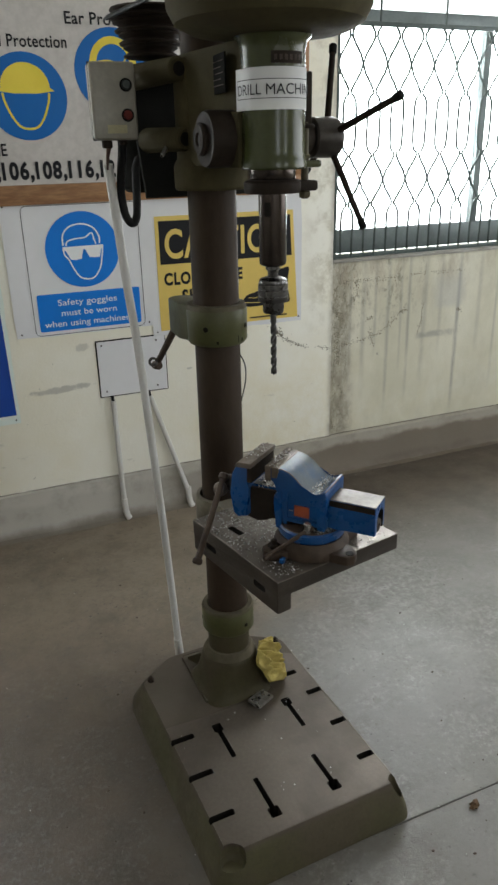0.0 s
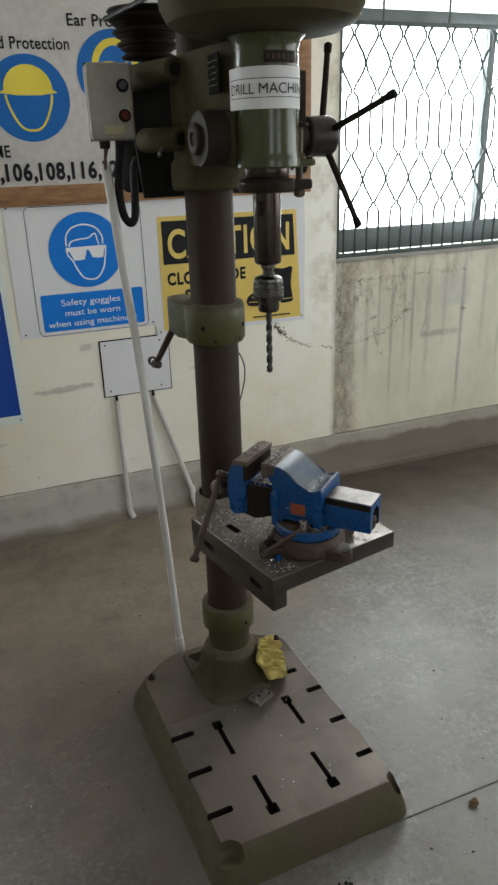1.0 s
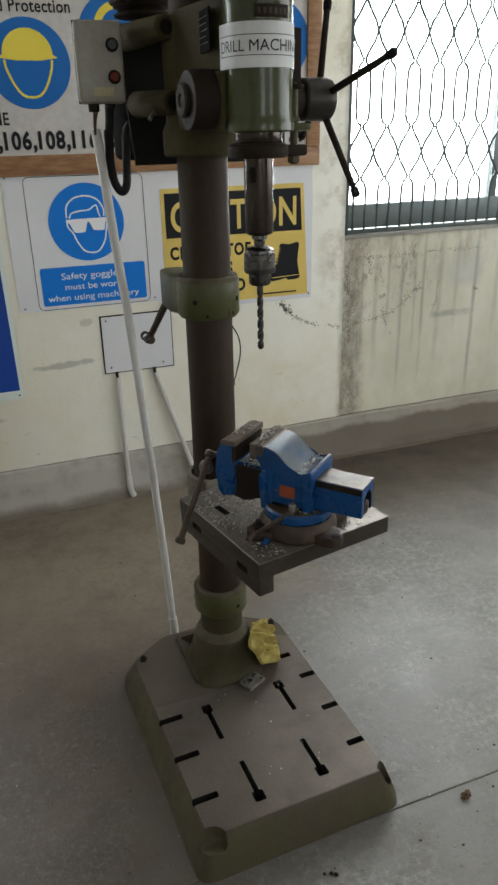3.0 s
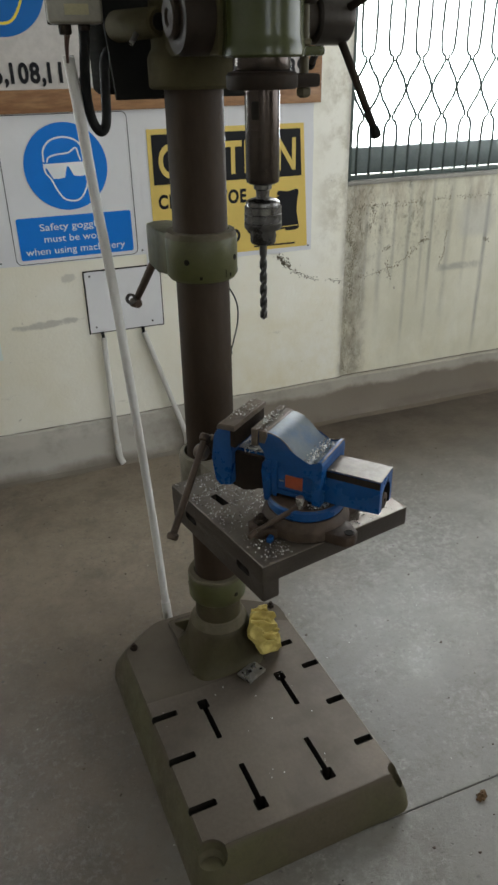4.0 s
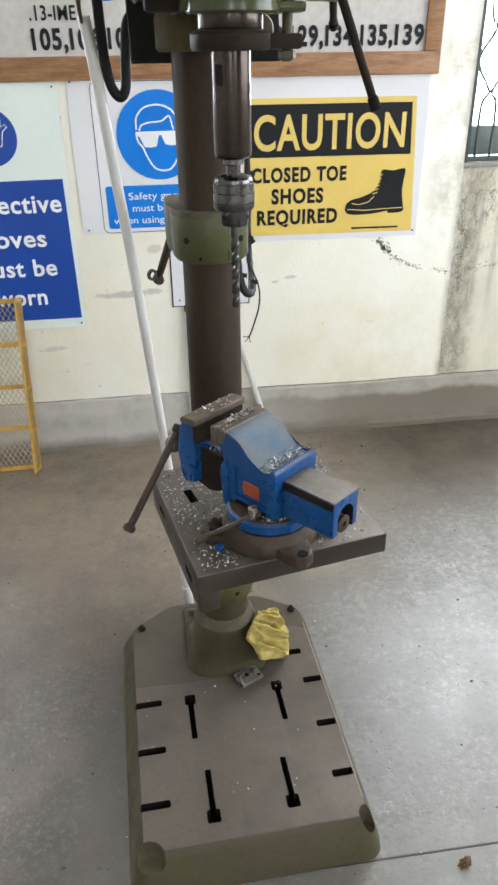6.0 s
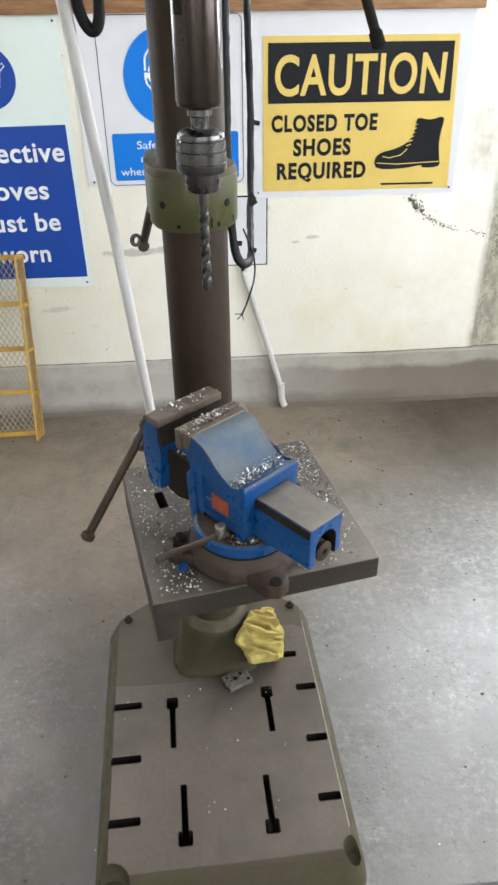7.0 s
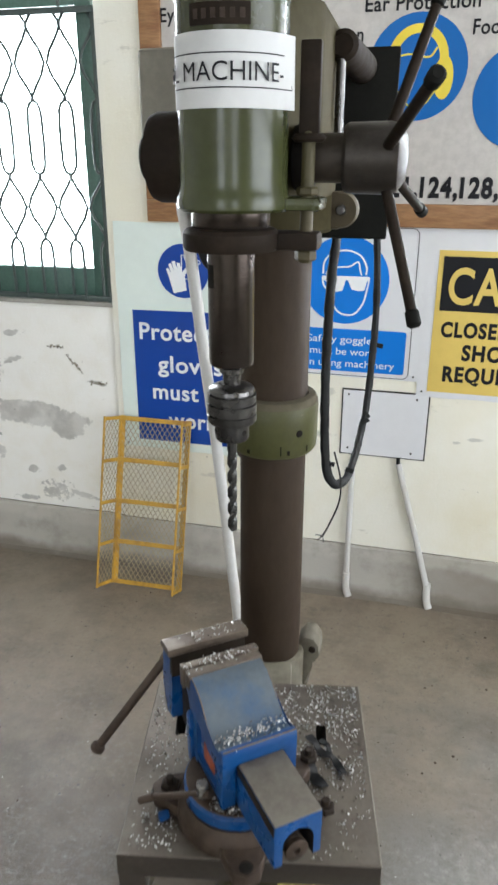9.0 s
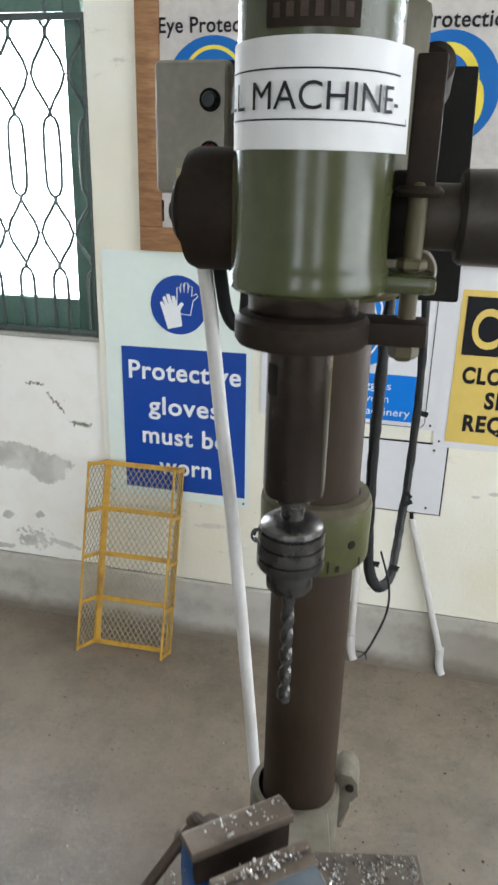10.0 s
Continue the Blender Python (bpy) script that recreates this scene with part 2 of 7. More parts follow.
    col = n.mix(n.math("MULTIPLY", rubbed, n.ramp(orange, 0.47, 0.56, 0.0, 0.5)), col, (0.098, 0.090, 0.075))
    col = n.mix(n.math("MULTIPLY", rubbed, n.ramp(orange, 0.46, 0.36, 0.0, 0.40)), col, (0.31, 0.30, 0.275))
    pit = n.math("MULTIPLY", n.ramp(n.noise(62, 3, 0.55, None, (9, 3, 0)), 0.645, 0.69), n.ramp(n.noise(4.2, 4, 0.6, None, (3, 9, 0)), 0.44, 0.60))
    col = n.mix(n.math("MULTIPLY", pit, 0.9), col, (0.055, 0.05, 0.044))
    n.bump(n.math("SUBTRACT", n.math("ADD", n.math("ADD", fine, n.math("MULTIPLY", n.math("MULTIPLY", orange, rubbed), -1.5)), n.math("MULTIPLY", mid, 1.6)), n.math("MULTIPLY", pit, 1.5)), 0.36, 0.003)
    return n.finish(col, n.ramp(mid, 0.3, 0.72, 0.30, 0.50))


def base_paint_material():
    """Olive enamel under trodden-in brown dust, rubbed pale along the edges."""
    n = Nodes("dusty_base_enamel")
    big, mid, fine = n.noise(3.2, 6, 0.65), n.noise(15, 7, 0.7), n.noise(110, 4, 0.6)
    dirt = n.ramp(n.math("ADD", n.math("MULTIPLY", big, 0.7), n.math("MULTIPLY", mid, 0.3)), 0.38, 0.56, 0.10, 1.0)
    col = n.mix(dirt, (0.066, 0.061, 0.028), (0.071, 0.058, 0.036))
    col = n.mix(n.ramp(n.noise(24, 6, 0.75, None, (3, 3, 1)), 0.58, 0.70, 0, 0.5), col, (0.105, 0.085, 0.058))
    col = n.mix(n.ramp(fine, 0.3, 0.6, 0.35, 0), col, (0.045, 0.036, 0.024))
    # brown workshop dust lies on the level top
    top = n.ramp(n.math("ADD", n.axis(2), n.math("MULTIPLY", n.math("SUBTRACT", mid, 0.5), 0.01)), 0.086, 0.097)
    col = n.mix(n.math("MULTIPLY", top, n.ramp(mid, 0.30, 0.62, 0.70, 1.0)), col, n.mix(big, (0.060, 0.047, 0.034), (0.084, 0.067, 0.050)))
    n.bump(n.math("ADD", fine, n.math("MULTIPLY", mid, 2.0)), 0.25, 0.002)
    n.bsdf.inputs["Specular IOR Level"].default_value = 0.25
    return n.finish(col, n.ramp(mid, 0.3, 0.7, 0.5, 0.8))


def wood_material():
    n = Nodes("brown_wood_frame")
    ring, fine = n.noise(10, 6, 0.6, (1, 1, 6)), n.noise(150, 4, 0.6, (0.2, 1, 1))
    col = n.mix(n.ramp(ring, 0.35, 0.7), (0.36, 0.185, 0.075), (0.23, 0.105, 0.042))
    col = n.mix(n.ramp(fine, 0.35, 0.7, 0, 0.4), col, (0.15, 0.07, 0.03))
    n.bump(fine, 0.15)
    return n.finish(col, n.ramp(ring, 0.3, 0.7, 0.42, 0.6))


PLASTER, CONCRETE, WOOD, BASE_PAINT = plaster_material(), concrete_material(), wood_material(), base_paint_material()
CEMENT = surface("grey_cement_skirting", (0.36, 0.345, 0.31), (0.24, 0.218, 0.18), 0.7, 0, 6, 90, 0.8, 0.35)


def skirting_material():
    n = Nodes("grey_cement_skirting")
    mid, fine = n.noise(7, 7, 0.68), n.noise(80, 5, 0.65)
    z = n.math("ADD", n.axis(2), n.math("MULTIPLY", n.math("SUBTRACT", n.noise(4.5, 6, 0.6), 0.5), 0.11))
    # lit upper edge painted paler in the colour, above a stained lower band
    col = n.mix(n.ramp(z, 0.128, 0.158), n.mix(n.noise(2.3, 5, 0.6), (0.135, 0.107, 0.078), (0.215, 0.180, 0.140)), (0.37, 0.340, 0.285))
    # paler towards the left
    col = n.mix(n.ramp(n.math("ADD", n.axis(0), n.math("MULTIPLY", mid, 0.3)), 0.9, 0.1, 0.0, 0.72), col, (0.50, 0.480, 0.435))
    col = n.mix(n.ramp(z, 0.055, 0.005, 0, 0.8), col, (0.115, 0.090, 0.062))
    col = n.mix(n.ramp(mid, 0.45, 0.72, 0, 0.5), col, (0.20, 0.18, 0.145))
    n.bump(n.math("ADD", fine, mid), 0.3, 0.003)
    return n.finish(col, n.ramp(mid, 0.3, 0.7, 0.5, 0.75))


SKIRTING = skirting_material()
CEILING = surface("white_ceiling", (0.74, 0.73, 0.70), (0.64, 0.62, 0.57), 0.8, 0, 3, 60, 0.5, 0.2)
OLIVE = surface("olive_green_enamel", (0.046, 0.052, 0.018), (0.056, 0.050, 0.024), 0.25, 0, 7, 60, 0.5, 0.06, 0.06, shine=0.36)
OLIVE_SATIN = surface("satin_olive_casting", (0.0607, 0.0513, 0.026), (0.0475, 0.0375, 0.0221), 0.74, 0, 7, 60, 0.6, 0.14, 0.06, shine=0.05)
OLIVE_DUSTY = surface("dusty_olive_enamel", (0.066, 0.056, 0.025), (0.094, 0.072, 0.047), 0.6, 0, 6, 80, 0.85, 0.2, shine=0.3)


def collar_material():
    """Olive collar paint with dark nicks and runs."""
    n = Nodes("green_collar_paint")
    big, fine = n.noise(12, 7, 0.65), n.noise(90, 4, 0.6)
    col = n.mix(n.ramp(big, 0.42, 0.72, 0, 0.75), (0.064, 0.064, 0.022), (0.050, 0.041, 0.021))
    col = n.mix(n.ramp(fine, 0.3, 0.7, 0, 0.3), col, (0.040, 0.039, 0.015))
    nick = n.ramp(n.noise(30, 5, 0.6, (1, 1, 0.4), (3, 2, 5)), 0.66, 0.70)
    col = n.mix(n.math("MULTIPLY", nick, 0.85), col, (0.014, 0.012, 0.010))
    pale = n.ramp(n.noise(38, 5, 0.7, None, (7, 1, 2)), 0.66, 0.72)
    col = n.mix(n.math("MULTIPLY", pale, 0.5), col, (0.13, 0.115, 0.07))
    n.bump(n.math("SUBTRACT", n.math("ADD", fine, n.math("MULTIPLY", big, 1.5)), nick), 0.2)
    n.bsdf.inputs["Specular IOR Level"].default_value = 0.35
    return n.finish(col, n.ramp(big, 0.3, 0.75, 0.35, 0.55))


COLLAR_PAINT = collar_material()
COLUMN_STEEL = surface("oiled_column_steel", (0.036, 0.0240, 0.0155), (0.054, 0.0380, 0.0255), 0.62, 0.06, 5, 120, 0.7, 0.10, 0.1, (1, 1, 0.3), shine=0.13)
BASE_TOP = surface("machined_base_iron", (0.112, 0.0926, 0.0735), (0.0637, 0.0507, 0.0403), 0.42, 0.45, 3.5, 110, 0.85, 0.10, shine=0.4)
TABLE_BODY = surface("dark_table_casting", (0.038, 0.030, 0.023), (0.068, 0.053, 0.040), 0.5, 0.2, 10, 120, 0.7, 0.2, shine=0.3)
TABLE_IRON = surface("machined_table_iron", (0.149, 0.127, 0.103), (0.0759, 0.0586, 0.046), 0.40, 0.55, 11, 130, 0.8, 0.12)
DARK_IRON = surface("blackened_iron", (0.0229, 0.017, 0.0127), (0.0408, 0.0289, 0.0213), 0.62, 0.05, 14, 120, 0.7, 0.12, shine=0.07)
RUSTY_IRON = surface("rusty_cast_iron", (0.0612, 0.0408, 0.02805), (0.0255, 0.01785, 0.01275), 0.6, 0.25, 24, 120, 0.8, 0.25, shine=0.3)
WORN_STEEL = surface("worn_bright_steel", (0.36, 0.345, 0.32), (0.17, 0.145, 0.12), 0.34, 0.8, 22, 160, 0.7, 0.12)
CHROME = surface("polished_chuck_steel", (0.110, 0.105, 0.102), (0.04, 0.036, 0.033), 0.31, 0.95, 18, 150, 0.6, 0.05, 0.08)
QUILL_STEEL = surface("dark_quill_steel", (0.046, 0.0357, 0.03), (0.0805, 0.063, 0.053), 0.24, 0.85, 12, 150, 0.5, 0.05, 0.07)
DRILL_STEEL = surface("twist_drill_steel", (0.085, 0.082, 0.078), (0.045, 0.042, 0.038), 0.36, 0.9, 60, 200, 0.5, 0.05)


def chip_material():
    """Steel turnings: each chip has its own tone, from oily brown to bright."""
    n = Nodes("bright_swarf")
    rnd = n.add("ShaderNodeNewGeometry").outputs["Random Per Island"]
    col = n.mix(n.ramp(rnd, 0.15, 0.65), (0.085, 0.065, 0.048), (0.58, 0.57, 0.55))
    return n.finish(col, n.ramp(rnd, 0.0, 1.0, 0.55, 0.32), n.ramp(rnd, 0.2, 0.6, 0.3, 0.95))


CHIP_STEEL = chip_material()
VISE_BLUE = surface("chipped_blue_enamel", (0.005, 0.056, 0.190), (0.010, 0.030, 0.075), 0.33, 0, 12, 120, 0.35, 0.12, shine=0.4)
VISE_TOP = surface("rubbed_blue_enamel", (0.092, 0.112, 0.128), (0.016, 0.066, 0.155), 0.42, 0.15, 10, 120, 0.9, 0.12)
DUST = surface("pale_dust", (0.26, 0.235, 0.19), (0.17, 0.15, 0.115), 0.85, 0, 14, 100, 0.7, 0.2)
JAW_STEEL = surface("stained_jaw_steel", (0.134, 0.104, 0.0776), (0.0581, 0.0376, 0.0254), 0.46, 0.4, 26, 140, 0.8, 0.15)
ORANGE = surface("orange_maker_plate", (0.30, 0.058, 0.018), (0.17, 0.045, 0.02), 0.5, 0, 40)
GREY_BOX = surface("grey_switch_enamel", (0.235, 0.215, 0.172), (0.185, 0.160, 0.118), 0.42, 0, 8, 90, 0.6, 0.08)
BLACK = surface("black_plastic", (0.0119, 0.0119, 0.0102), (0.0204, 0.0187, 0.017), 0.7, 0, 15, 120, 0.5, 0.1, shine=0.05)
RUBBER = surface("black_cable_rubber", (0.010, 0.010, 0.010), (0.028, 0.026, 0.023), 0.6, 0, 40, 150, 0.5, 0.3, shine=0.18)
RED = surface("red_push_button", (0.11, 0.016, 0.010), (0.07, 0.014, 0.010), 0.6, shine=0.15)
PVC = surface("white_conduit_plastic", (0.62, 0.61, 0.585), (0.50, 0.47, 0.42), 0.38, 0, 5, 80, 0.6, 0.02, speckle=0.08)
SHEET = surface("white_printed_sheet", (0.726, 0.726, 0.743), (0.682, 0.682, 0.688), 0.42, 0, 3, 30, 0.4, 0.04, speckle=0.06)
SHEET_PALE = surface("pale_green_sheet", (0.746, 0.825, 0.768), (0.701, 0.768, 0.723), 0.42, 0, 4, 40, 0.5, 0.05, speckle=0.06)
PAPER = surface("white_paper", (0.62, 0.62, 0.615), (0.55, 0.545, 0.53), 0.75, 0, 10, 60, 0.5, 0.08, speckle=0.06, shine=0.2)
SIGN_BLUE = surface("sign_blue", (0.003, 0.125, 0.42), (0.004, 0.115, 0.39), 0.45, 0, 5, 60, 0.4, 0.04, speckle=0.06, shine=0.25)
SIGN_LIGHT_BLUE = surface("sign_light_blue", (0.003, 0.190, 0.68), (0.004, 0.175, 0.62), 0.45, 0, 5, 60, 0.4, 0.04, speckle=0.06, shine=0.25)
SIGN_NAVY = surface("sign_navy", (0.007, 0.058, 0.335), (0.010, 0.050, 0.28), 0.4, 0, 5, 60, 0.6, 0.04, speckle=0.06, shine=0.35)
SIGN_YELLOW = surface("sign_yellow", (0.74, 0.54, 0.13), (0.66, 0.47, 0.11), 0.42, 0, 5, 60, 0.6, 0.04, speckle=0.06)
HELMET_YELLOW = surface("print_yellow", (0.78, 0.62, 0.045), (0.72, 0.56, 0.04), 0.42, speckle=0.06)
INK = surface("black_ink", (0.010, 0.010, 0.013), (0.016, 0.016, 0.017), 0.5, speckle=0.06, shine=0.2)
WHITE_INK = surface("white_ink", (0.84, 0.85, 0.86), (0.78, 0.78, 0.78), 0.42, speckle=0.06)
RACK_YELLOW = surface("yellow_rack_paint", (0.56, 0.32, 0.034), (0.24, 0.115, 0.025), 0.45, 0, 20, 110, 0.75, 0.12)
MESH_STEEL = surface("expanded_mesh_yellow", (0.46, 0.38, 0.24), (0.34, 0.28, 0.19), 0.5, 0.2, 30, 120, 0.6, 0.1)
GRILLE_PAINT = surface("pale_green_grille_paint", (0.058, 0.078, 0.072), (0.105, 0.130, 0.120), 0.42, 0.2, 15, 110, 0.6, 0.1)
FRAME_GREEN = surface("green_window_paint", (0.075, 0.150, 0.118), (0.13, 0.19, 0.17), 0.42, 0, 8, 90, 0.6, 0.1)
ALUMINIUM = surface("grey_sash_metal", (0.15, 0.175, 0.172), (0.10, 0.12, 0.115), 0.45, 0.3, 8, 90, 0.6, 0.1)
GLOVE = surface("yellow_glove_cloth", (0.42, 0.336, 0.103), (0.227, 0.169, 0.0661), 0.8, 0, 30, 260, 0.7, 0.45, shine=0.1)
LEAF = surface("brown_leaf", (0.115, 0.068, 0.032), (0.050, 0.032, 0.020), 0.7, shine=0.2)
FOOT_DUST = surface("brown_dust", (0.09375, 0.07875, 0.0525), (0.06, 0.0525, 0.0285), 0.85, 0, 14, 100, 0.8, 0.2, shine=0.2)
BRACKET_DUST = surface("pale_dusty_casting", (0.155, 0.138, 0.105), (0.0776, 0.0662, 0.0418), 0.8, 0, 12, 100, 0.8, 0.25, shine=0.2)
FOOT_PAINT = surface("dusty_green_foot_paint", (0.0444, 0.0369, 0.0159), (0.0583, 0.042, 0.0282), 0.65, 0, 9, 90, 0.9, 0.2, shine=0.25)
FLAKE = surface("bare_plaster_chip", (0.30, 0.265, 0.195), (0.17, 0.145, 0.105), 0.9, 0, 60, 200, 0.9, 0.3, shine=0.2)
JOINT_DIRT = surface("joint_dirt", (0.070, 0.058, 0.044), (0.15, 0.13, 0.10), 0.9, 0, 30, 160, 0.9, 0.3, shine=0.2)
BAR_TOP = surface("dusty_bar_steel", (0.167, 0.147, 0.12), (0.0627, 0.0477, 0.0347), 0.46, 0.4, 19, 130, 0.8, 0.12)
START_GREEN = surface("dark_green_button", (0.012, 0.020, 0.018), (0.02, 0.024, 0.02), 0.55)
# near-black, so slots and discs standing for holes carry their own shade
SLOT_DARK = surface("dark_slot_iron", (0.014, 0.012, 0.010), (0.028, 0.023, 0.019), 0.7, shine=0.08)

# ---- mesh helpers ----


def box(bm, x0, x1, y0, y1, z0, z1, bevel=0.0, m=None, seg=2):
    """A box with rounded edges."""
    r = bmesh.ops.create_cube(bm, size=1)
    vs = r["verts"]
    for v in vs:
        v.co = ((x0 + x1) / 2 + v.co.x * (x1 - x0), (y0 + y1) / 2 + v.co.y * (y1 - y0), (z0 + z1) / 2 + v.co.z * (z1 - z0))
    if bevel:
        es = list({e for v in vs for e in v.link_edges})
        out = bmesh.ops.bevel(bm, geom=es, offset=bevel, segments=seg, affect="EDGES", profile=0.6)
        vs = list({v for f in out["faces"] for v in f.verts} | {v for v in vs if v.is_valid})
    if m is not None:
        bmesh.ops.transform(bm, matrix=m, verts=vs)
    return vs


def lathe(bm, profile, m=None, seg=40, a0=0.0, a1=360.0):
    """Turns (radius, height) pairs about z; a part turn stays open at its ends."""
    m = m or Matrix()
    full = abs(a1 - a0) > 359.9
    count = seg if full else seg + 1
    rings = []
    for r, z in profile:
        if r < 1e-6:
            rings.append([bm.verts.new(m @ Vector((0, 0, z)))])
            continue
        ring = []
        for i in range(count):
            a = radians(a0 + (a1 - a0) * i / seg)
            ring.append(bm.verts.new(m @ Vector((r * math.cos(a), r * math.sin(a), z))))
        rings.append(ring)
    for lo, hi in zip(rings, rings[1:]):
        for i in range(seg):
            j = (i + 1) % count
            q = [lo[i % len(lo)], lo[j % len(lo)], hi[j % len(hi)], hi[i % len(hi)]]
            q = [v for k, v in enumerate(q) if v not in q[:k]]
            if len(q) > 2:
                bm.faces.new(q)
    return rings


def rod(bm, a, b, r, r1=None, bevel=0.0, seg=20):
    """A round bar from a to b with closed, softened ends."""
    a, b = Vector(a), Vector(b)
    d = (b - a).length
    r1 = r if r1 is None else r1
    e = bevel or min(r, r1) * 0.18
    m = Matrix.Translation(a) @ (b - a).to_track_quat("Z", "Y").to_matrix().to_4x4()
    lathe(bm, [(0, 0), (r - e, 0), (r, e), (r1, d - e), (r1 - e, d), (0, d)], m, seg)


def tube(bm, points, r, seg=10, flat=1.0, closed=False):
    """A bent bar or cable through points; flat squeezes its section."""
    pts = [Vector(p) for p in points]
    rings, side = [], None
    for i, p in enumerate(pts):
        t = (pts[min(i + 1, len(pts) - 1)] - pts[max(i - 1, 0)]).normalized()
        if side is None:
            side = t.orthogonal().normalized()
        side = (side - t * side.dot(t)).normalized()
        up = t.cross(side)
        rings.append([bm.verts.new(p + (side * math.cos(2 * math.pi * k / seg) + up * math.sin(2 * math.pi * k / seg) * flat) * r) for k in range(seg)])
    for lo, hi in zip(rings, rings[1:]):
        for k in range(seg):
            bm.faces.new((lo[k], lo[(k + 1) % seg], hi[(k + 1) % seg], hi[k]))
    bm.faces.new(rings[0][::-1])
    bm.faces.new(rings[-1])


def smooth_path(points, steps=8):
    """Catmull-Rom through points."""
    p = [Vector(q) for q in points]
    p = [p[0] * 2 - p[1]] + p + [p[-1] * 2 - p[-2]]
    out = []
    for i in range(1, len(p) - 2):
        for k in range(steps):
            t = k / steps
            a, b, c, d = p[i - 1 : i + 3]
            out.append(0.5 * ((2 * b) + (c - a) * t + (2 * a - 5 * b + 4 * c - d) * t * t + (3 * b - a - 3 * c + d) * t ** 3))
    return out + [p[-2]]


def prism(bm, outline, depth, m=None, bevel=0.0):
    """Raises a flat outline (x, y) by depth along z."""
    m = m or Matrix()
    lo = [bm.verts.new(m @ Vector((x, y, 0))) for x, y in outline]
    hi = [bm.verts.new(m @ Vector((x, y, depth))) for x, y in outline]
    n = len(outline)
    made = [bm.faces.new(lo[::-1]), bm.faces.new(hi)] + [bm.faces.new((lo[i], lo[(i + 1) % n], hi[(i + 1) % n], hi[i])) for i in range(n)]
    if bevel:
        bmesh.ops.bevel(bm, geom=list({e for f in made for e in f.edges}), offset=bevel, segments=2, affect="EDGES", profile=0.6)


def rounded(x0, x1, y0, y1, r, seg=5):
    """The outline of a rounded rectangle."""
    out = []
    for cx, cy, a in ((x1 - r, y1 - r, 0), (x0 + r, y1 - r, 90), (x0 + r, y0 + r, 180), (x1 - r, y0 + r, 270)):
        out += [(cx + r * math.cos(radians(a + 90 * k / seg)), cy + r * math.sin(radians(a + 90 * k / seg))) for k in range(seg + 1)]
    return out


def ellipse(cx, cy, rx, ry=None, seg=48):
    ry = rx if ry is None else ry
    return [(cx + rx * math.cos(2 * math.pi * k / seg), cy + ry * math.sin(2 * math.pi * k / seg)) for k in range(seg)]


def mesh_of(name, bm, material, angle=35):
    bmesh.ops.recalc_face_normals(bm, faces=bm.faces)
    me = bpy.data.meshes.new(name)
    bm.to_mesh(me)
    bm.free()
    me.materials.append(material)
    me.polygons.foreach_set("use_smooth", [True] * len(me.polygons))
    me.set_sharp_from_angle(angle=radians(angle))
    return me


def part(name, bm, material, parent, label="", m=None):
    """One mesh under a thing or under a part."""
    ob = new(name, mesh_of(name, bm, material))
    ob.parent = parent
    if m is not None:
        ob.matrix_local = m
    if label:
        ob["label"] = label
    return ob


def thing(name, label, category, m=None, group="", kind=""):
    ob = new(name)
    ob.empty_display_size = 0.05
    ob.matrix_world = m or Matrix()
    return tagged(ob, label, category, group, kind)


def solid(name, bm, material, label, category="", kind="", m=None):
    ob = new(name, mesh_of(name, bm, material))
    if m is not None:
        ob.matrix_world = m
    return tagged(ob, label, category, "", kind)


def carve(ob, cutter, wall=None):
    """Cuts the cutter's shape out of a mesh object for good."""
    bpy.context.view_layer.update()
    tool = new("cutter", mesh_of("cutter", cutter, wall or ob.data.materials[0]))
    tool.matrix_world = ob.matrix_world
    if wall:
        ob.data.materials.append(wall)
    mod = ob.modifiers.new("cut", "BOOLEAN")
    mod.object, mod.operation, mod.solver, mod.use_self = tool, "DIFFERENCE", "EXACT", True
    mod.material_mode = "TRANSFER"
    bpy.context.view_layer.update()
    me = bpy.data.meshes.new_from_object(ob.evaluated_get(bpy.context.evaluated_depsgraph_get()))
    ob.modifiers.clear()
    ob.data = me
    me.set_sharp_from_angle(angle=radians(30))
    bpy.data.objects.remove(tool)


def lettering(text, width, height, depth=0.0006, bold=0.0):
    """A bmesh of a line of letters, fitted to width and height, starting at the origin."""
    curve = bpy.data.curves.new("letters", "FONT")
    curve.body, curve.extrude, curve.offset, curve.resolution_u, curve.space_character = text, 0.0, bold * 0.62, 5, 1 + bold * 2.2
    ob = new("letters", curve)
    bpy.context.view_layer.update()
    me = bpy.data.meshes.new_from_object(ob.evaluated_get(bpy.context.evaluated_depsgraph_get()))
    bpy.data.objects.remove(ob)
    bm = bmesh.new()
    bm.from_mesh(me)
    bpy.data.meshes.remove(me)
    x0, x1 = min(v.co.x for v in bm.verts), max(v.co.x for v in bm.verts)
    for v in bm.verts:
        v.co = ((v.co.x - x0) / (x1 - x0) * width, v.co.y / 0.72 * height, depth)
    return bm


def on_wall(x, z, off):
    """A flat frame on the notice wall: x to the right, y up, z out of the wall."""
    return pose(x, WALL_Y - PROUD - off, z, 90, 0, 0)


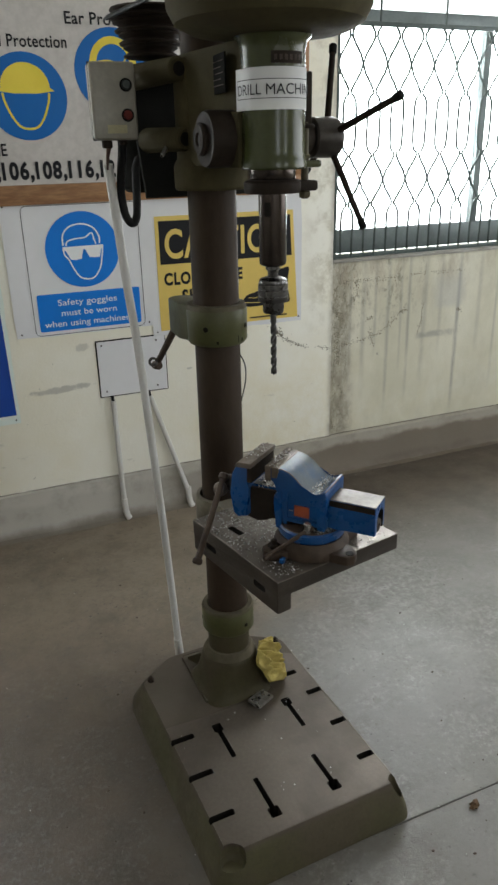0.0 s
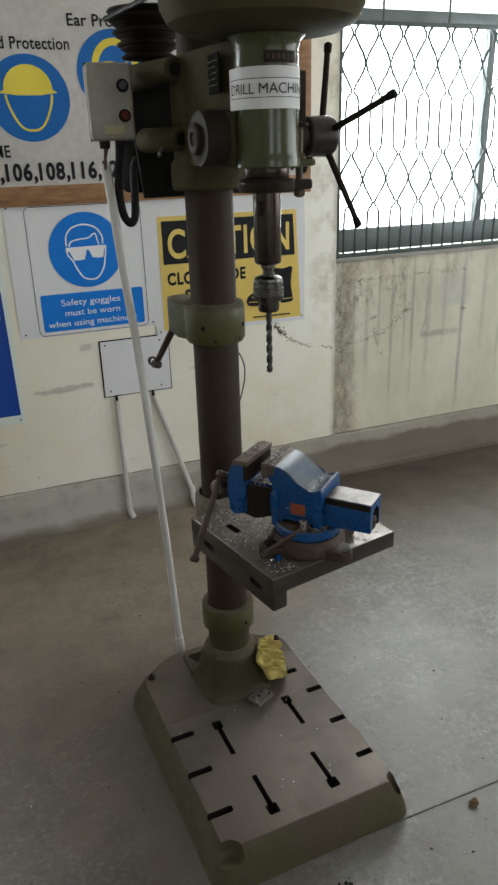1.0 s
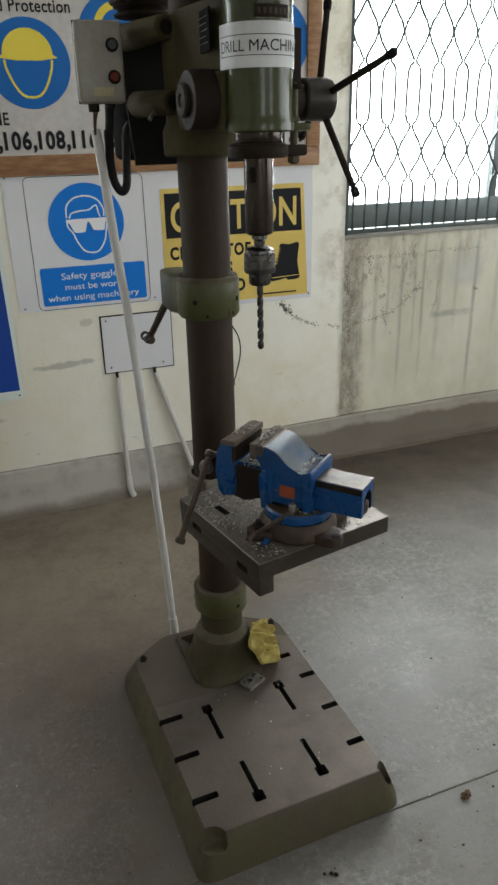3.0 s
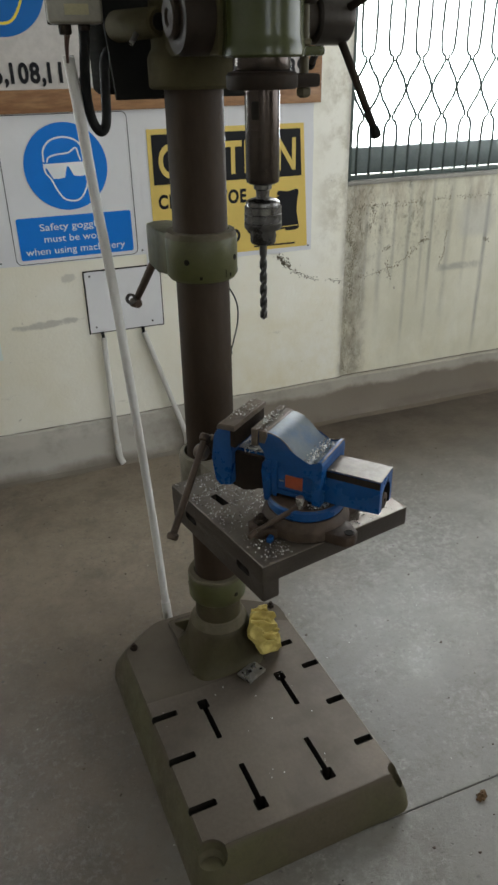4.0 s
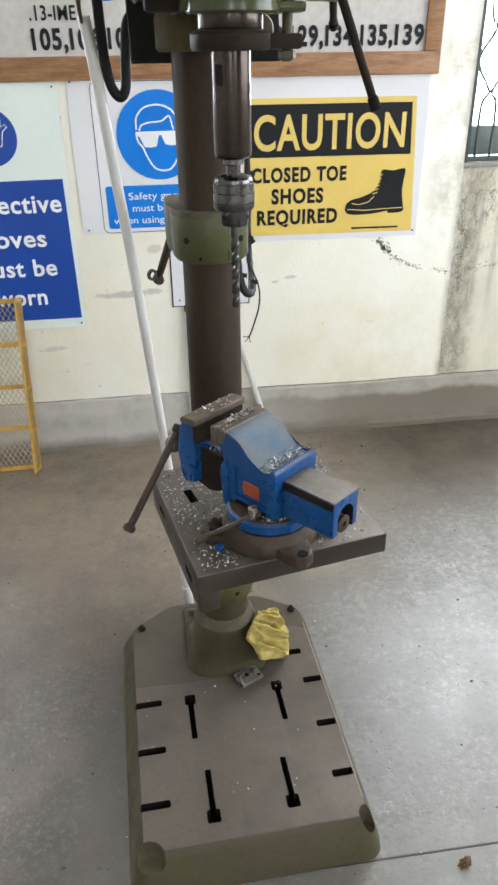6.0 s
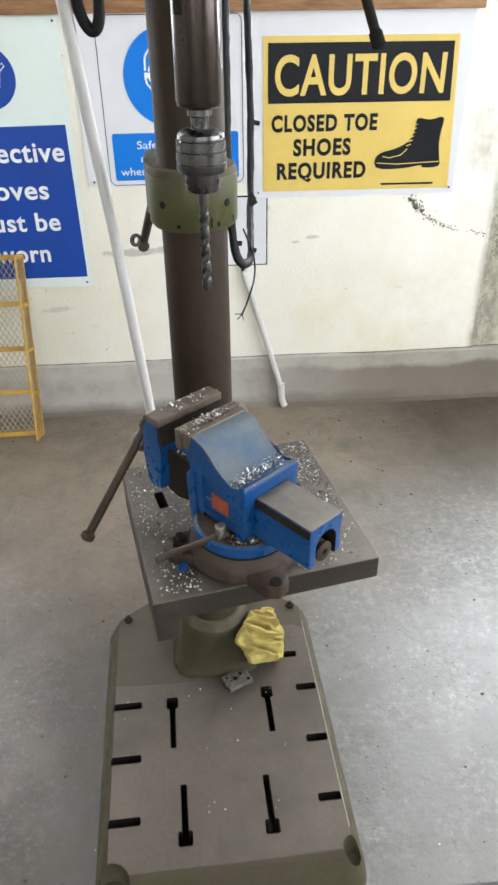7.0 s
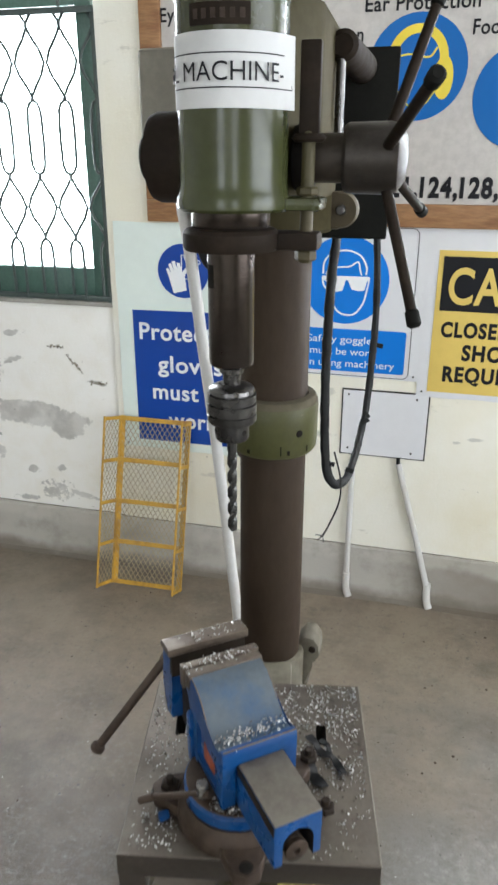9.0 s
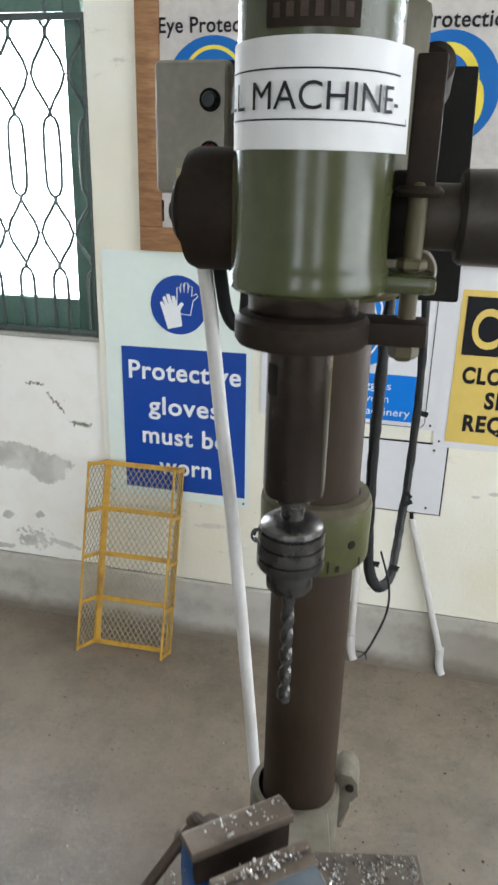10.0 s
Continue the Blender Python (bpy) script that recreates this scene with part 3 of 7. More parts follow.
# ---- room ----
wall = thing("wall_north", "cream plastered wall with rain streaks, cracks and flaked paint", "wall", kind="structure")
WIN = ((1.03, 2.30, 1.018), (-2.13, -0.87, 1.025))
HEAD = 2.5
THICK = 0.22
segments = [(ROOM_L - 0.2, -2.13, 0, CEIL, 0), (-2.13, -0.87, 0, 1.025, 0), (-2.13, -0.87, HEAD, CEIL, 0), (-0.87, 1.03, 0, CEIL, PROUD),
            (1.03, 2.30, 0, 1.018, 0), (1.03, 2.30, HEAD, CEIL, 0), (2.30, ROOM_R + 0.2, 0, CEIL, 0)]
for x0, x1, z0, z1, proud in segments:
    bm = bmesh.new()
    box(bm, x0, x1, WALL_Y - proud, WALL_Y + THICK, z0, z1, 0.003 if proud else 0)
    part("pilaster" if proud else "wall_panel", bm, PLASTER, wall)


def side_wall(name, label, spans, fixed, along, thick):
    """A plain wall with openings; along 'x' or 'y'."""
    bm = bmesh.new()
    for a0, a1, z0, z1 in spans:
        f0, f1 = sorted((fixed, fixed + thick))
        if along == "x":
            box(bm, a0, a1, f0, f1, z0, z1)
        else:
            box(bm, f0, f1, a0, a1, z0, z1)
    return solid(name, bm, PLASTER, label, "wall", "structure")


N_IN = WALL_Y + THICK
side_wall("wall_east", "plain cream plastered side wall with a long window opening",
          [(ROOM_B, -2.8, 0, CEIL), (-2.8, 0.4, 0, 1.0), (-2.8, 0.4, 2.5, CEIL), (0.4, WALL_Y, 0, CEIL)], ROOM_R, "y", 0.2)
side_wall("wall_west", "plain cream plastered side wall", [(ROOM_B, WALL_Y, 0, CEIL)], ROOM_L, "y", -0.2)
side_wall("wall_south", "plain cream plastered rear wall with two window openings",
          [(ROOM_L - 0.2, -1.2, 0, CEIL), (-1.2, -0.3, 0, 1.15), (-1.2, -0.3, 2.65, CEIL), (-0.3, 1.3, 0, CEIL), (1.3, 2.2, 0, 1.15), (1.3, 2.2, 2.65, CEIL), (2.2, ROOM_R + 0.2, 0, CEIL)], ROOM_B, "x", -0.2)
bm = bmesh.new()
box(bm, ROOM_L - 0.2, ROOM_R + 0.2, ROOM_B - 0.2, N_IN, CEIL, CEIL + 0.15)
solid("ceiling", bm, CEILING, "plain white plastered ceiling", "ceiling", "structure")

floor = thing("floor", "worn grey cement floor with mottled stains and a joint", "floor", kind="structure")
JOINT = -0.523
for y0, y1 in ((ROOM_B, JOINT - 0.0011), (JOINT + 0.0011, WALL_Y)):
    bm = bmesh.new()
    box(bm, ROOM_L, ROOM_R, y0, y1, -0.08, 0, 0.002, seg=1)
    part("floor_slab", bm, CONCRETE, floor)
bm = bmesh.new()
box(bm, ROOM_L - 0.2, ROOM_R + 0.2, ROOM_B - 0.2, N_IN, -0.2, -0.084)
part("subfloor", bm, JOINT_DIRT, floor)

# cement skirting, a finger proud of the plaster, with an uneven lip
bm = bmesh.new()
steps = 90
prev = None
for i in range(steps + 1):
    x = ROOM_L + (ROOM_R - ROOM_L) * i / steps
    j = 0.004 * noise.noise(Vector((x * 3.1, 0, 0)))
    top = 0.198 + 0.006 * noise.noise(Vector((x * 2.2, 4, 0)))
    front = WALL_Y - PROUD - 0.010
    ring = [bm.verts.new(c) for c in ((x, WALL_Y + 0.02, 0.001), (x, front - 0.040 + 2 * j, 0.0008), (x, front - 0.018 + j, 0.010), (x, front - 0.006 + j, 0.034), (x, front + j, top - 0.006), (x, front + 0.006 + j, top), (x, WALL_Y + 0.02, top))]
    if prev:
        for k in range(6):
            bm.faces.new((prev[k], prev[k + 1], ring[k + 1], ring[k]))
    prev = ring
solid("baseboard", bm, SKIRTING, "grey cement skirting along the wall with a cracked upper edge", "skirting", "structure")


bm = bmesh.new()
gap = []
for i in range(241):
    x = ROOM_L + (ROOM_R - ROOM_L) * i / 240
    gap.append((x, WALL_Y - (PROUD if -0.90 < x < 1.03 else 0) - 0.001, 0.1995 + 0.006 * noise.noise(Vector((x * 2.2, 4, 0))) + 0.0015 * noise.noise(Vector((x * 31, 0, 0)))))
tube(bm, gap, 0.0014, 5)
for v in bm.verts:
    v.co.z += 0.0012 * noise.noise(Vector((v.co.x * 55, 7, 0)))
    v.co.y += 0.0030 * noise.noise(Vector((v.co.x * 9, 3, 0))) + 0.0006
part("open_joint", bm, JOINT_DIRT, wall, "dark open joint above the skirting")


def crack(points, width, name="crack"):
    """A hairline crack: a jagged dark groove line on the plaster."""
    pts = []
    for (xa, za), (xb, zb) in zip(points, points[1:]):
        for k in range(7):
            f = k / 7
            pts.append((xa + (xb - xa) * f + random.uniform(-0.005, 0.005), za + (zb - za) * f + random.uniform(-0.005, 0.005)))
    pts.append(points[-1])
    bm = bmesh.new()
    y = WALL_Y - (PROUD if -0.87 < points[0][0] < 1.03 else 0) + 0.0002
    k = 0
    while k < len(pts) - 1:                      # the crack opens and closes along its run
        run = random.randint(3, 7)
        piece = pts[k:k + run]
        if len(piece) > 1:
            tube(bm, [(x, y, z) for x, z in piece], width * random.uniform(0.7, 1.5), 5)
        k += run - 1 + random.choice((0, 0, 1, 2))
    for v in bm.verts:
        v.co.x += random.uniform(-0.4, 0.4) * width
    part(name, bm, FLAKE, wall, "dark hairline crack")


def flaked(points, count, spread, size):
    """Little lost chips of plaster along a crack."""
    verts, faces = [], []
    for _ in range(count):
        k = random.randrange(len(points) - 1)
        f = random.random()
        x = points[k][0] + (points[k + 1][0] - points[k][0]) * f + random.gauss(0, spread)
        z = points[k][1] + (points[k + 1][1] - points[k][1]) * f + random.gauss(0, spread)
        y = WALL_Y - (PROUD if -0.87 < points[0][0] < 1.03 else 0) - 0.0004
        r, n0 = random.uniform(0.3, 1.0) * size, len(verts)
        sides = random.randint(5, 8)
        for q in range(sides):
            a = 2 * math.pi * q / sides
            rr = r * random.uniform(0.5, 1.2)
            verts.append((x + rr * 0.9 * math.cos(a), y, z + rr * 1.2 * math.sin(a)))
        faces.append(tuple(range(n0, n0 + sides)))
    me = bpy.data.meshes.new("flaked_plaster")
    me.from_pydata(verts, [], faces)
    me.materials.append(FLAKE)
    ob = new("flaked_plaster", me)
    ob.parent = wall
    tagged(ob, "chips of plaster lost along a crack", kind="stuff")


LONG = [(0.745, 0.745), (0.80, 0.700), (0.876, 0.663), (1.02, 0.635)]
RISE = [(1.09, 0.638), (1.20, 0.650), (1.28, 0.668), (1.34, 0.702), (1.396, 0.755)]
CORNER = [(1.055, 0.90), (1.06, 0.80), (1.085, 0.75), (1.06, 0.66), (1.075, 0.55)]
FOOT_CRACK = [(1.045, 0.50), (1.05, 0.40), (1.04, 0.30), (1.055, 0.22)]
TOP_CRACK = [(1.06, 0.922), (1.16, 0.928), (1.27, 0.918), (1.40, 0.930)]
BRANCHES = ([(1.10, 0.925), (1.095, 0.86), (1.115, 0.80)], [(1.16, 0.925), (1.165, 0.88), (1.150, 0.83)], [(1.24, 0.70), (1.245, 0.655), (1.265, 0.615)], [(1.225, 0.745), (1.255, 0.752)],
            [(1.455, 0.93), (1.56, 0.935), (1.65, 0.925), (1.76, 0.93)], [(1.53, 0.80), (1.525, 0.70), (1.505, 0.64)], [(1.075, 0.45), (1.10, 0.40), (1.08, 0.34), (1.11, 0.27)], [(1.395, 0.755), (1.42, 0.77), (1.44, 0.765)], [(1.73, 0.74), (1.755, 0.735)])
for line in BRANCHES:
    crack(line, 0.0007)
    flaked(line, 14 * len(line), 0.005, 0.0034)
for line, w, count, spread, size in ((LONG, 0.0009, 90, 0.0045, 0.0036), (RISE, 0.0007, 100, 0.0065, 0.0038), (CORNER, 0.0010, 330, 0.0090, 0.0036), (FOOT_CRACK, 0.0009, 150, 0.0060, 0.0030), (TOP_CRACK, 0.0006, 130, 0.0085, 0.0034)):
    crack(line, w)
    flaked(line, count, spread, size)
for line, count in (([(-1.146, 0.860), (-1.115, 0.862), (-1.089, 0.858)], 26), ([(-1.075, 0.832), (-1.049, 0.801), (-1.030, 0.790), (-1.016, 0.767)], 46), ([(-0.985, 0.733), (-0.955, 0.731), (-0.920, 0.728)], 40)):
    crack(line, 0.0009)
    flaked(line, count, 0.0035, 0.0042)
flaked([(0.725, 0.775), (0.775, 0.725)], 80, 0.007, 0.0046)

# ---- windows ----


def window(name, x0, x1, sill, mirror):
    """A green-framed window behind a grille of crimped bars; mirror: the near jamb is at x1."""
    win = thing(name, "green-framed steel window with bright overcast daylight behind a crimped grille", "window", kind="structure")
    y = WALL_Y
    bm = bmesh.new()
    box(bm, x0, x1, y - 0.012, y + 0.12, sill - 0.006, sill + 0.010, 0.003)
    part("window_sill", bm, CEMENT, win)
    frame_box = bmesh.new()
    fy = 0.022 if mirror else 0.085
    j1 = x1 - 0.078 if mirror else x1 - 0.055
    jamb = (j1, x1 - 0.024) if mirror else (j1, x1)
    for a, b, c, d in ((x0, x0 + 0.055, sill + 0.01, HEAD), (*jamb, sill + 0.01, HEAD), (x0 + 0.055, j1, sill + 0.022, sill + 0.122),
                       (x0 + 0.055, j1, HEAD - 0.06, HEAD), (x0 + 0.055, j1, 1.955, 2.005)):
        box(frame_box, a, b, y + fy, y + fy + 0.05, c, d, 0.004)
    part("window_frame", frame_box, FRAME_GREEN if mirror else ALUMINIUM, win)
    mid = (x0 + x1) / 2 + (0.19 if not mirror else -0.05)
    bm = bmesh.new()
    box(bm, mid - 0.018, mid + 0.018, y + fy + 0.005, y + fy + 0.045, sill + 0.122, 1.955, 0.004)
    part("mullion", bm, ALUMINIUM, win)
    for a, b in ((x0 + 0.055, mid - 0.018), (mid + 0.018, j1)):
        bm = bmesh.new()
        box(bm, a, b, y + fy + 0.023, y + fy + 0.027, sill + 0.122, 1.955)
        pane = part("pane", bm, GLASS, win)
        pane.visible_shadow = False
    grille = new("grille")
    grille.parent = win
    grille["label"] = "crimped steel security grille"
    gy = y - 0.004
    for z in (sill + 0.022, 1.938):
        bm = bmesh.new()
        box(bm, x0 + 0.004, x1 - 0.004, gy - 0.006, gy + 0.006, z - 0.009, z + 0.009, 0.002)
        part("rail", bm, GRILLE_PAINT, grille)
    for x in (x0 + 0.008, x1 - 0.008):
        bm = bmesh.new()
        box(bm, x - 0.006, x + 0.006, gy - 0.005, gy + 0.005, sill + 0.01, 1.947, 0.002)
        part("side_bar", bm, GRILLE_PAINT, grille)
    half = 0.0578
    count = int((x1 - x0 - 0.03) / half)
    for i in range(1, count + 1):
        bx = x0 - 0.0214 + i * half if not mirror else x1 + 0.0214 - i * half
        s = 1 if i % 2 else -1
        g = half / 2 - 0.003
        path = [(0.25 * s, 1.935), (s, 1.892), (-s, 1.795), (s, 1.697), (0.12 * s, 1.655), (0.12 * s, 1.487), (s, 1.447), (-s, 1.352), (s, 1.258), (0.15 * s, 1.215), (0.15 * s, sill + 0.02)]
        pts = []
        for k, (o, z) in enumerate(path):
            pts.append((bx + o * g, gy + 0.004 * s, z))
        bm = bmesh.new()
        tube(bm, smooth_path(pts, 3), 0.0052, 6)
        part("grille_bar", bm, GRILLE_PAINT, grille)
    for k in range(4):
        bx = x0 + (x1 - x0) * (k + 0.62) / 4
        bm = bmesh.new()
        rod(bm, (bx, gy, 1.94), (bx, gy, HEAD), 0.005, seg=8)
        part("upper_bar", bm, GRILLE_PAINT, grille)
    return win


g = Nodes("window_glass")
g.bsdf.inputs["Transmission Weight"].default_value = 1.0
g.bsdf.inputs["IOR"].default_value = 1.1
GLASS = g.finish(g.mix(g.ramp(g.noise(6, 4), 0.4, 0.7), (0.97, 1.0, 0.99), (0.90, 0.94, 0.93)), 0.03)
window("window_1", *WIN[0], False)
window("window_2", *WIN[1], True)
bm = bmesh.new()
bm.faces.new([bm.verts.new(c) for c in ((-14, 6, -3), (14, 6, -3), (14, 6, 9), (-14, 6, 9))])
glow = bpy.data.materials.new("overcast_sky")
glow.use_nodes = True
em = glow.node_tree.nodes.new("ShaderNodeEmission")
em.inputs[0].default_value, em.inputs[1].default_value = (0.93, 0.98, 1.0, 1), 3.0
glow.node_tree.links.new(em.outputs[0], glow.node_tree.nodes["Material Output"].inputs[0])
solid("backdrop", bm, glow, "bright overcast sky outside the windows", "sky", "structure")

# ---- pillar drill ----
drill = thing("pillar_drill", "olive green floor-standing pillar drill on a slotted cast base", "drill press", pose(0, 0, 0, 0, 0, 2.2))
SPY = -0.289                       # spindle axis in front of the column
COLUMN_AT, HEAD_AT = Matrix.Translation((0.005, 0.001, 0)), Matrix.Translation((0.007, 0.007, 0))   # column and head stand a little off the base's middle

# base casting: flared sides, machined top
def base_outline(left, right, y0, y1, r, cx=0.10, cy=0.07, seg=6):
    """Plan of the base: square front, the rear corners cut off slantwise, every corner rounded."""
    corners = [(right, y0), (right, y1 - cy), (right - cx, y1), (-left + cx, y1), (-left, y1 - cy), (-left, y0)]
    out = []
    for i, c in enumerate(corners):
        c = Vector(c)
        a, b = Vector(corners[i - 1]), Vector(corners[(i + 1) % 6])
        p, q = c + (a - c).normalized() * r, c + (b - c).normalized() * r
        for k in range(seg + 1):
            f = k / seg
            out.append(tuple(p * (1 - f) ** 2 + c * 2 * f * (1 - f) + q * f * f))
    return out


bm = bmesh.new()
levels = ((0.256, 0.246, -0.530, 0.216, 0.0, 0.040), (0.253, 0.243, -0.527, 0.213, 0.022, 0.040), (0.231, 0.2235, -0.5075, 0.178, 0.084, 0.030), (0.2245, 0.2172, -0.5015, 0.170, 0.0950, 0.024), (0.2225, 0.2145, -0.4995, 0.1675, 0.0985, 0.022))
rings = [[bm.verts.new((x, y, z)) for x, y in base_outline(wl, wr, y0, y1, r)] for wl, wr, y0, y1, z, r in levels]
for lo, hi in zip(rings, rings[1:]):
    for i in range(len(lo)):
        bm.faces.new((lo[i], lo[(i + 1) % len(lo)], hi[(i + 1) % len(lo)], hi[i]))
bm.faces.new(rings[0][::-1])
bm.faces.new(rings[-1])
base = part("base", bm, BASE_PAINT, drill, "dusty olive cast-iron base")
cut = bmesh.new()


def slot(x, ya, yb, w, head):
    """A T-slot seen from above, with a wider key end at yb."""
    box(cut, x - w, x + w, min(ya, yb), max(ya, yb), 0.055, 0.15, 0.002, seg=1)
    box(cut, x - head, x + head, yb - 0.014, yb + 0.014, 0.05, 0.14, 0.003, seg=1)


slot(-0.1005, -0.262, -0.155, 0.0062, 0.0125)
slot(0.1035, -0.248, -0.150, 0.0062, 0.0125)
slot(-0.0835, -0.343, -0.447, 0.0062, 0.0135)
slot(0.0760, -0.341, -0.443, 0.0062, 0.0135)
for y in (-0.146, -0.272, -0.399):
    box(cut, 0.169, 0.2125, y - 0.0085, y + 0.0085, 0.078, 0.15, 0.003, seg=1)
    box(cut, -0.2260, -0.165, y - 0.0145, y + 0.0025, 0.076, 0.15, 0.003, seg=1)
box(cut, 0.11, 0.185, -0.062, -0.045, 0.075, 0.15, 0.003, seg=1)
carve(base, cut, SLOT_DARK)


def corner_notches():
    """Scooped lifting notches at the front corners."""
    cut = bmesh.new()
    for x, y, r, low in ((-0.216, -0.508, 0.033, 0.060), (0.215, -0.493, 0.0185, 0.045)):
        lathe(cut, [(0, low), (r * 0.7, low), (r * 0.95, low + 0.010), (r, low + 0.022), (r, 0.15), (0, 0.15)], Matrix.Translation((x, y, 0)), 24)
    return cut


carve(base, corner_notches(), BASE_PAINT)
bm = bmesh.new()
prism(bm, [(-0.2220, -0.478), (-0.204, -0.4975), (0.196, -0.4975), (0.2140, -0.482), (0.2140, 0.020), (0.1900, 0.034), (0.1000, 0.034), (0.0950, -0.098), (-0.1050, -0.104), (-0.2220, -0.098)], 0.0022, Matrix.Translation((0, 0, 0.0972)))
plate = part("machined_top", bm, BASE_TOP, base, "brown-grey machined top with T-slots")
cut = bmesh.new()
slot(-0.1005, -0.262, -0.155, 0.0062, 0.0125)
slot(0.1035, -0.248, -0.150, 0.0062, 0.0125)
slot(-0.0835, -0.343, -0.447, 0.0062, 0.0135)
slot(0.0760, -0.341, -0.443, 0.0062, 0.0135)
for y in (-0.146, -0.272, -0.399):
    box(cut, 0.169, 0.2125, y - 0.0085, y + 0.0085, 0.078, 0.15, 0.003, seg=1)
    box(cut, -0.2260, -0.165, y - 0.0145, y + 0.0025, 0.076, 0.15, 0.003, seg=1)
box(cut, 0.11, 0.185, -0.062, -0.045, 0.075, 0.15, 0.003, seg=1)
carve(plate, cut, SLOT_DARK)
carve(plate, corner_notches(), BASE_TOP)
for a in (118, 62):
    bm = bmesh.new()
    prism(bm, [(0.060, 0.100), (0.150, 0.100), (0.150, 0.112), (0.085, 0.160), (0.060, 0.160)], 0.014, Matrix.Rotation(radians(a), 4, "Z") @ Matrix(((1, 0, 0, 0), (0, 0, -1, 0.007), (0, 1, 0, 0), (0, 0, 0, 1))), 0.004)
    part("cast_rib", bm, FOOT_PAINT, base)

# foot, column, collars
bm = bmesh.new()
prev = None
for r, z, power in ((0.096, 0.097, 5.0), (0.0935, 0.106, 5.0), (0.0885, 0.113, 4.6), (0.0845, 0.124, 4.0), (0.0800, 0.150, 3.0), (0.0770, 0.180, 2.3), (0.0752, 0.200, 2.0), (0.072, 0.208, 2.0), (0.060, 0.226, 2.0), (0.055, 0.228, 2.0)):
    ringv = []
    for k in range(64):
        c, q = math.cos(2 * math.pi * k / 64), math.sin(2 * math.pi * k / 64)
        rr = r * (abs(c) ** power + abs(q) ** power) ** (-1 / power)
        ringv.append(bm.verts.new((rr * c, rr * q, z)))
    if prev:
        for k in range(64):
            bm.faces.new((prev[k], prev[(k + 1) % 64], ringv[(k + 1) % 64], ringv[k]))
    prev = ringv
foot = part("column_foot", bm, FOOT_PAINT, drill, "green column foot", COLUMN_AT)
bm = bmesh.new()
lathe(bm, [(0.0545, 0.2270), (0.0605, 0.2262), (0.0715, 0.2097), (0.0710, 0.2120), (0.0610, 0.2292), (0.0545, 0.2320)], seg=48)
part("dusty_lip", bm, FOOT_DUST, foot, "pale dusty upper lip")
bm = bmesh.new()
prism(bm, [(-0.094, -0.060), (0.094, -0.060), (0.088, 0.150), (-0.088, 0.150)], 0.009, Matrix.Translation((0, 0, 0.096)), 0.008)
part("foot_ledge", bm, BASE_PAINT, base, "low dusty ledge behind the foot")
for x, y in ((0.194, 0.094), (-0.200, 0.094)):
    bm = bmesh.new()
    rod(bm, (x, y, 0.094), (x, y, 0.107), 0.010, seg=6)
    rod(bm, (x, y, 0.105), (x, y, 0.114), 0.005, seg=10)
    part("anchor_nut", bm, DARK_IRON, base, "rusty anchor nut")
bm = bmesh.new()
lathe(bm, [(0.0542, 0.226), (0.0562, 0.226), (0.0558, 0.291), (0.0542, 0.291)], seg=48)
part("neck", bm, FOOT_PAINT, foot, "painted neck under the collar")
bm = bmesh.new()
tube(bm, [(0.2146, -0.46 + 0.0105 * k, 0.0990 + 0.0004 * math.sin(k * 1.7)) for k in range(49)], 0.0013, 6)
part("worn_edge", bm, DUST, base, "pale worn edge")
bm = bmesh.new()
lathe(bm, [(0.050, 0.2), (0.0525, 0.2), (0.0525, 1.72), (0.050, 1.725), (0, 1.725)], seg=56)
part("column", bm, COLUMN_STEEL, drill, "dark oiled steel column", COLUMN_AT)
bm = bmesh.new()
lathe(bm, [(0.0545, 0.290), (0.066, 0.290), (0.0695, 0.295), (0.0695, 0.352), (0.066, 0.360), (0.0545, 0.361)], seg=48)
ring = part("stop_collar", bm, COLLAR_PAINT, drill, "green stop collar", COLUMN_AT)
bm = bmesh.new()
lathe(bm, [(0.0545, 0.3612), (0.0655, 0.3604), (0.0690, 0.3545), (0.0690, 0.3560), (0.0655, 0.3618), (0.0545, 0.3626)], seg=48)
part("dusty_lip", bm, FOOT_DUST, ring, "dust lying on the upper face")
for a in (-70, 15, 160):
    bm = bmesh.new()
    rod(bm, (0.066 * math.cos(radians(a)), 0.066 * math.sin(radians(a)), 0.318), (0.0702 * math.cos(radians(a)), 0.0702 * math.sin(radians(a)), 0.318), 0.006, seg=12)
    part("set_screw", bm, SLOT_DARK, ring)

bm = bmesh.new()
lathe(bm, [(0.0545, 1.078), (0.064, 1.077), (0.069, 1.084), (0.070, 1.152), (0.066, 1.164), (0.0545, 1.166)], seg=48)
collar = part("column_collar", bm, COLLAR_PAINT, drill, "green column collar with clamp ear", COLUMN_AT)
bm = bmesh.new()
prism(bm, [(-0.066, -0.010), (-0.074, 0.050), (-0.074, 0.122), (-0.060, 0.138), (-0.022, 0.138), (-0.010, 0.120), (-0.004, 0.060)], 0.084, Matrix.Translation((0, 0, 1.081)), 0.010)
part("clamp_ear", bm, COLLAR_PAINT, collar)
bm = bmesh.new()
lathe(bm, [(0.0545, 1.1662), (0.0655, 1.1645), (0.0690, 1.1560), (0.0690, 1.1575), (0.0655, 1.1660), (0.0545, 1.1676)], seg=48)
part("dusty_lip", bm, FOOT_DUST, collar, "brown dust on the upper rim")
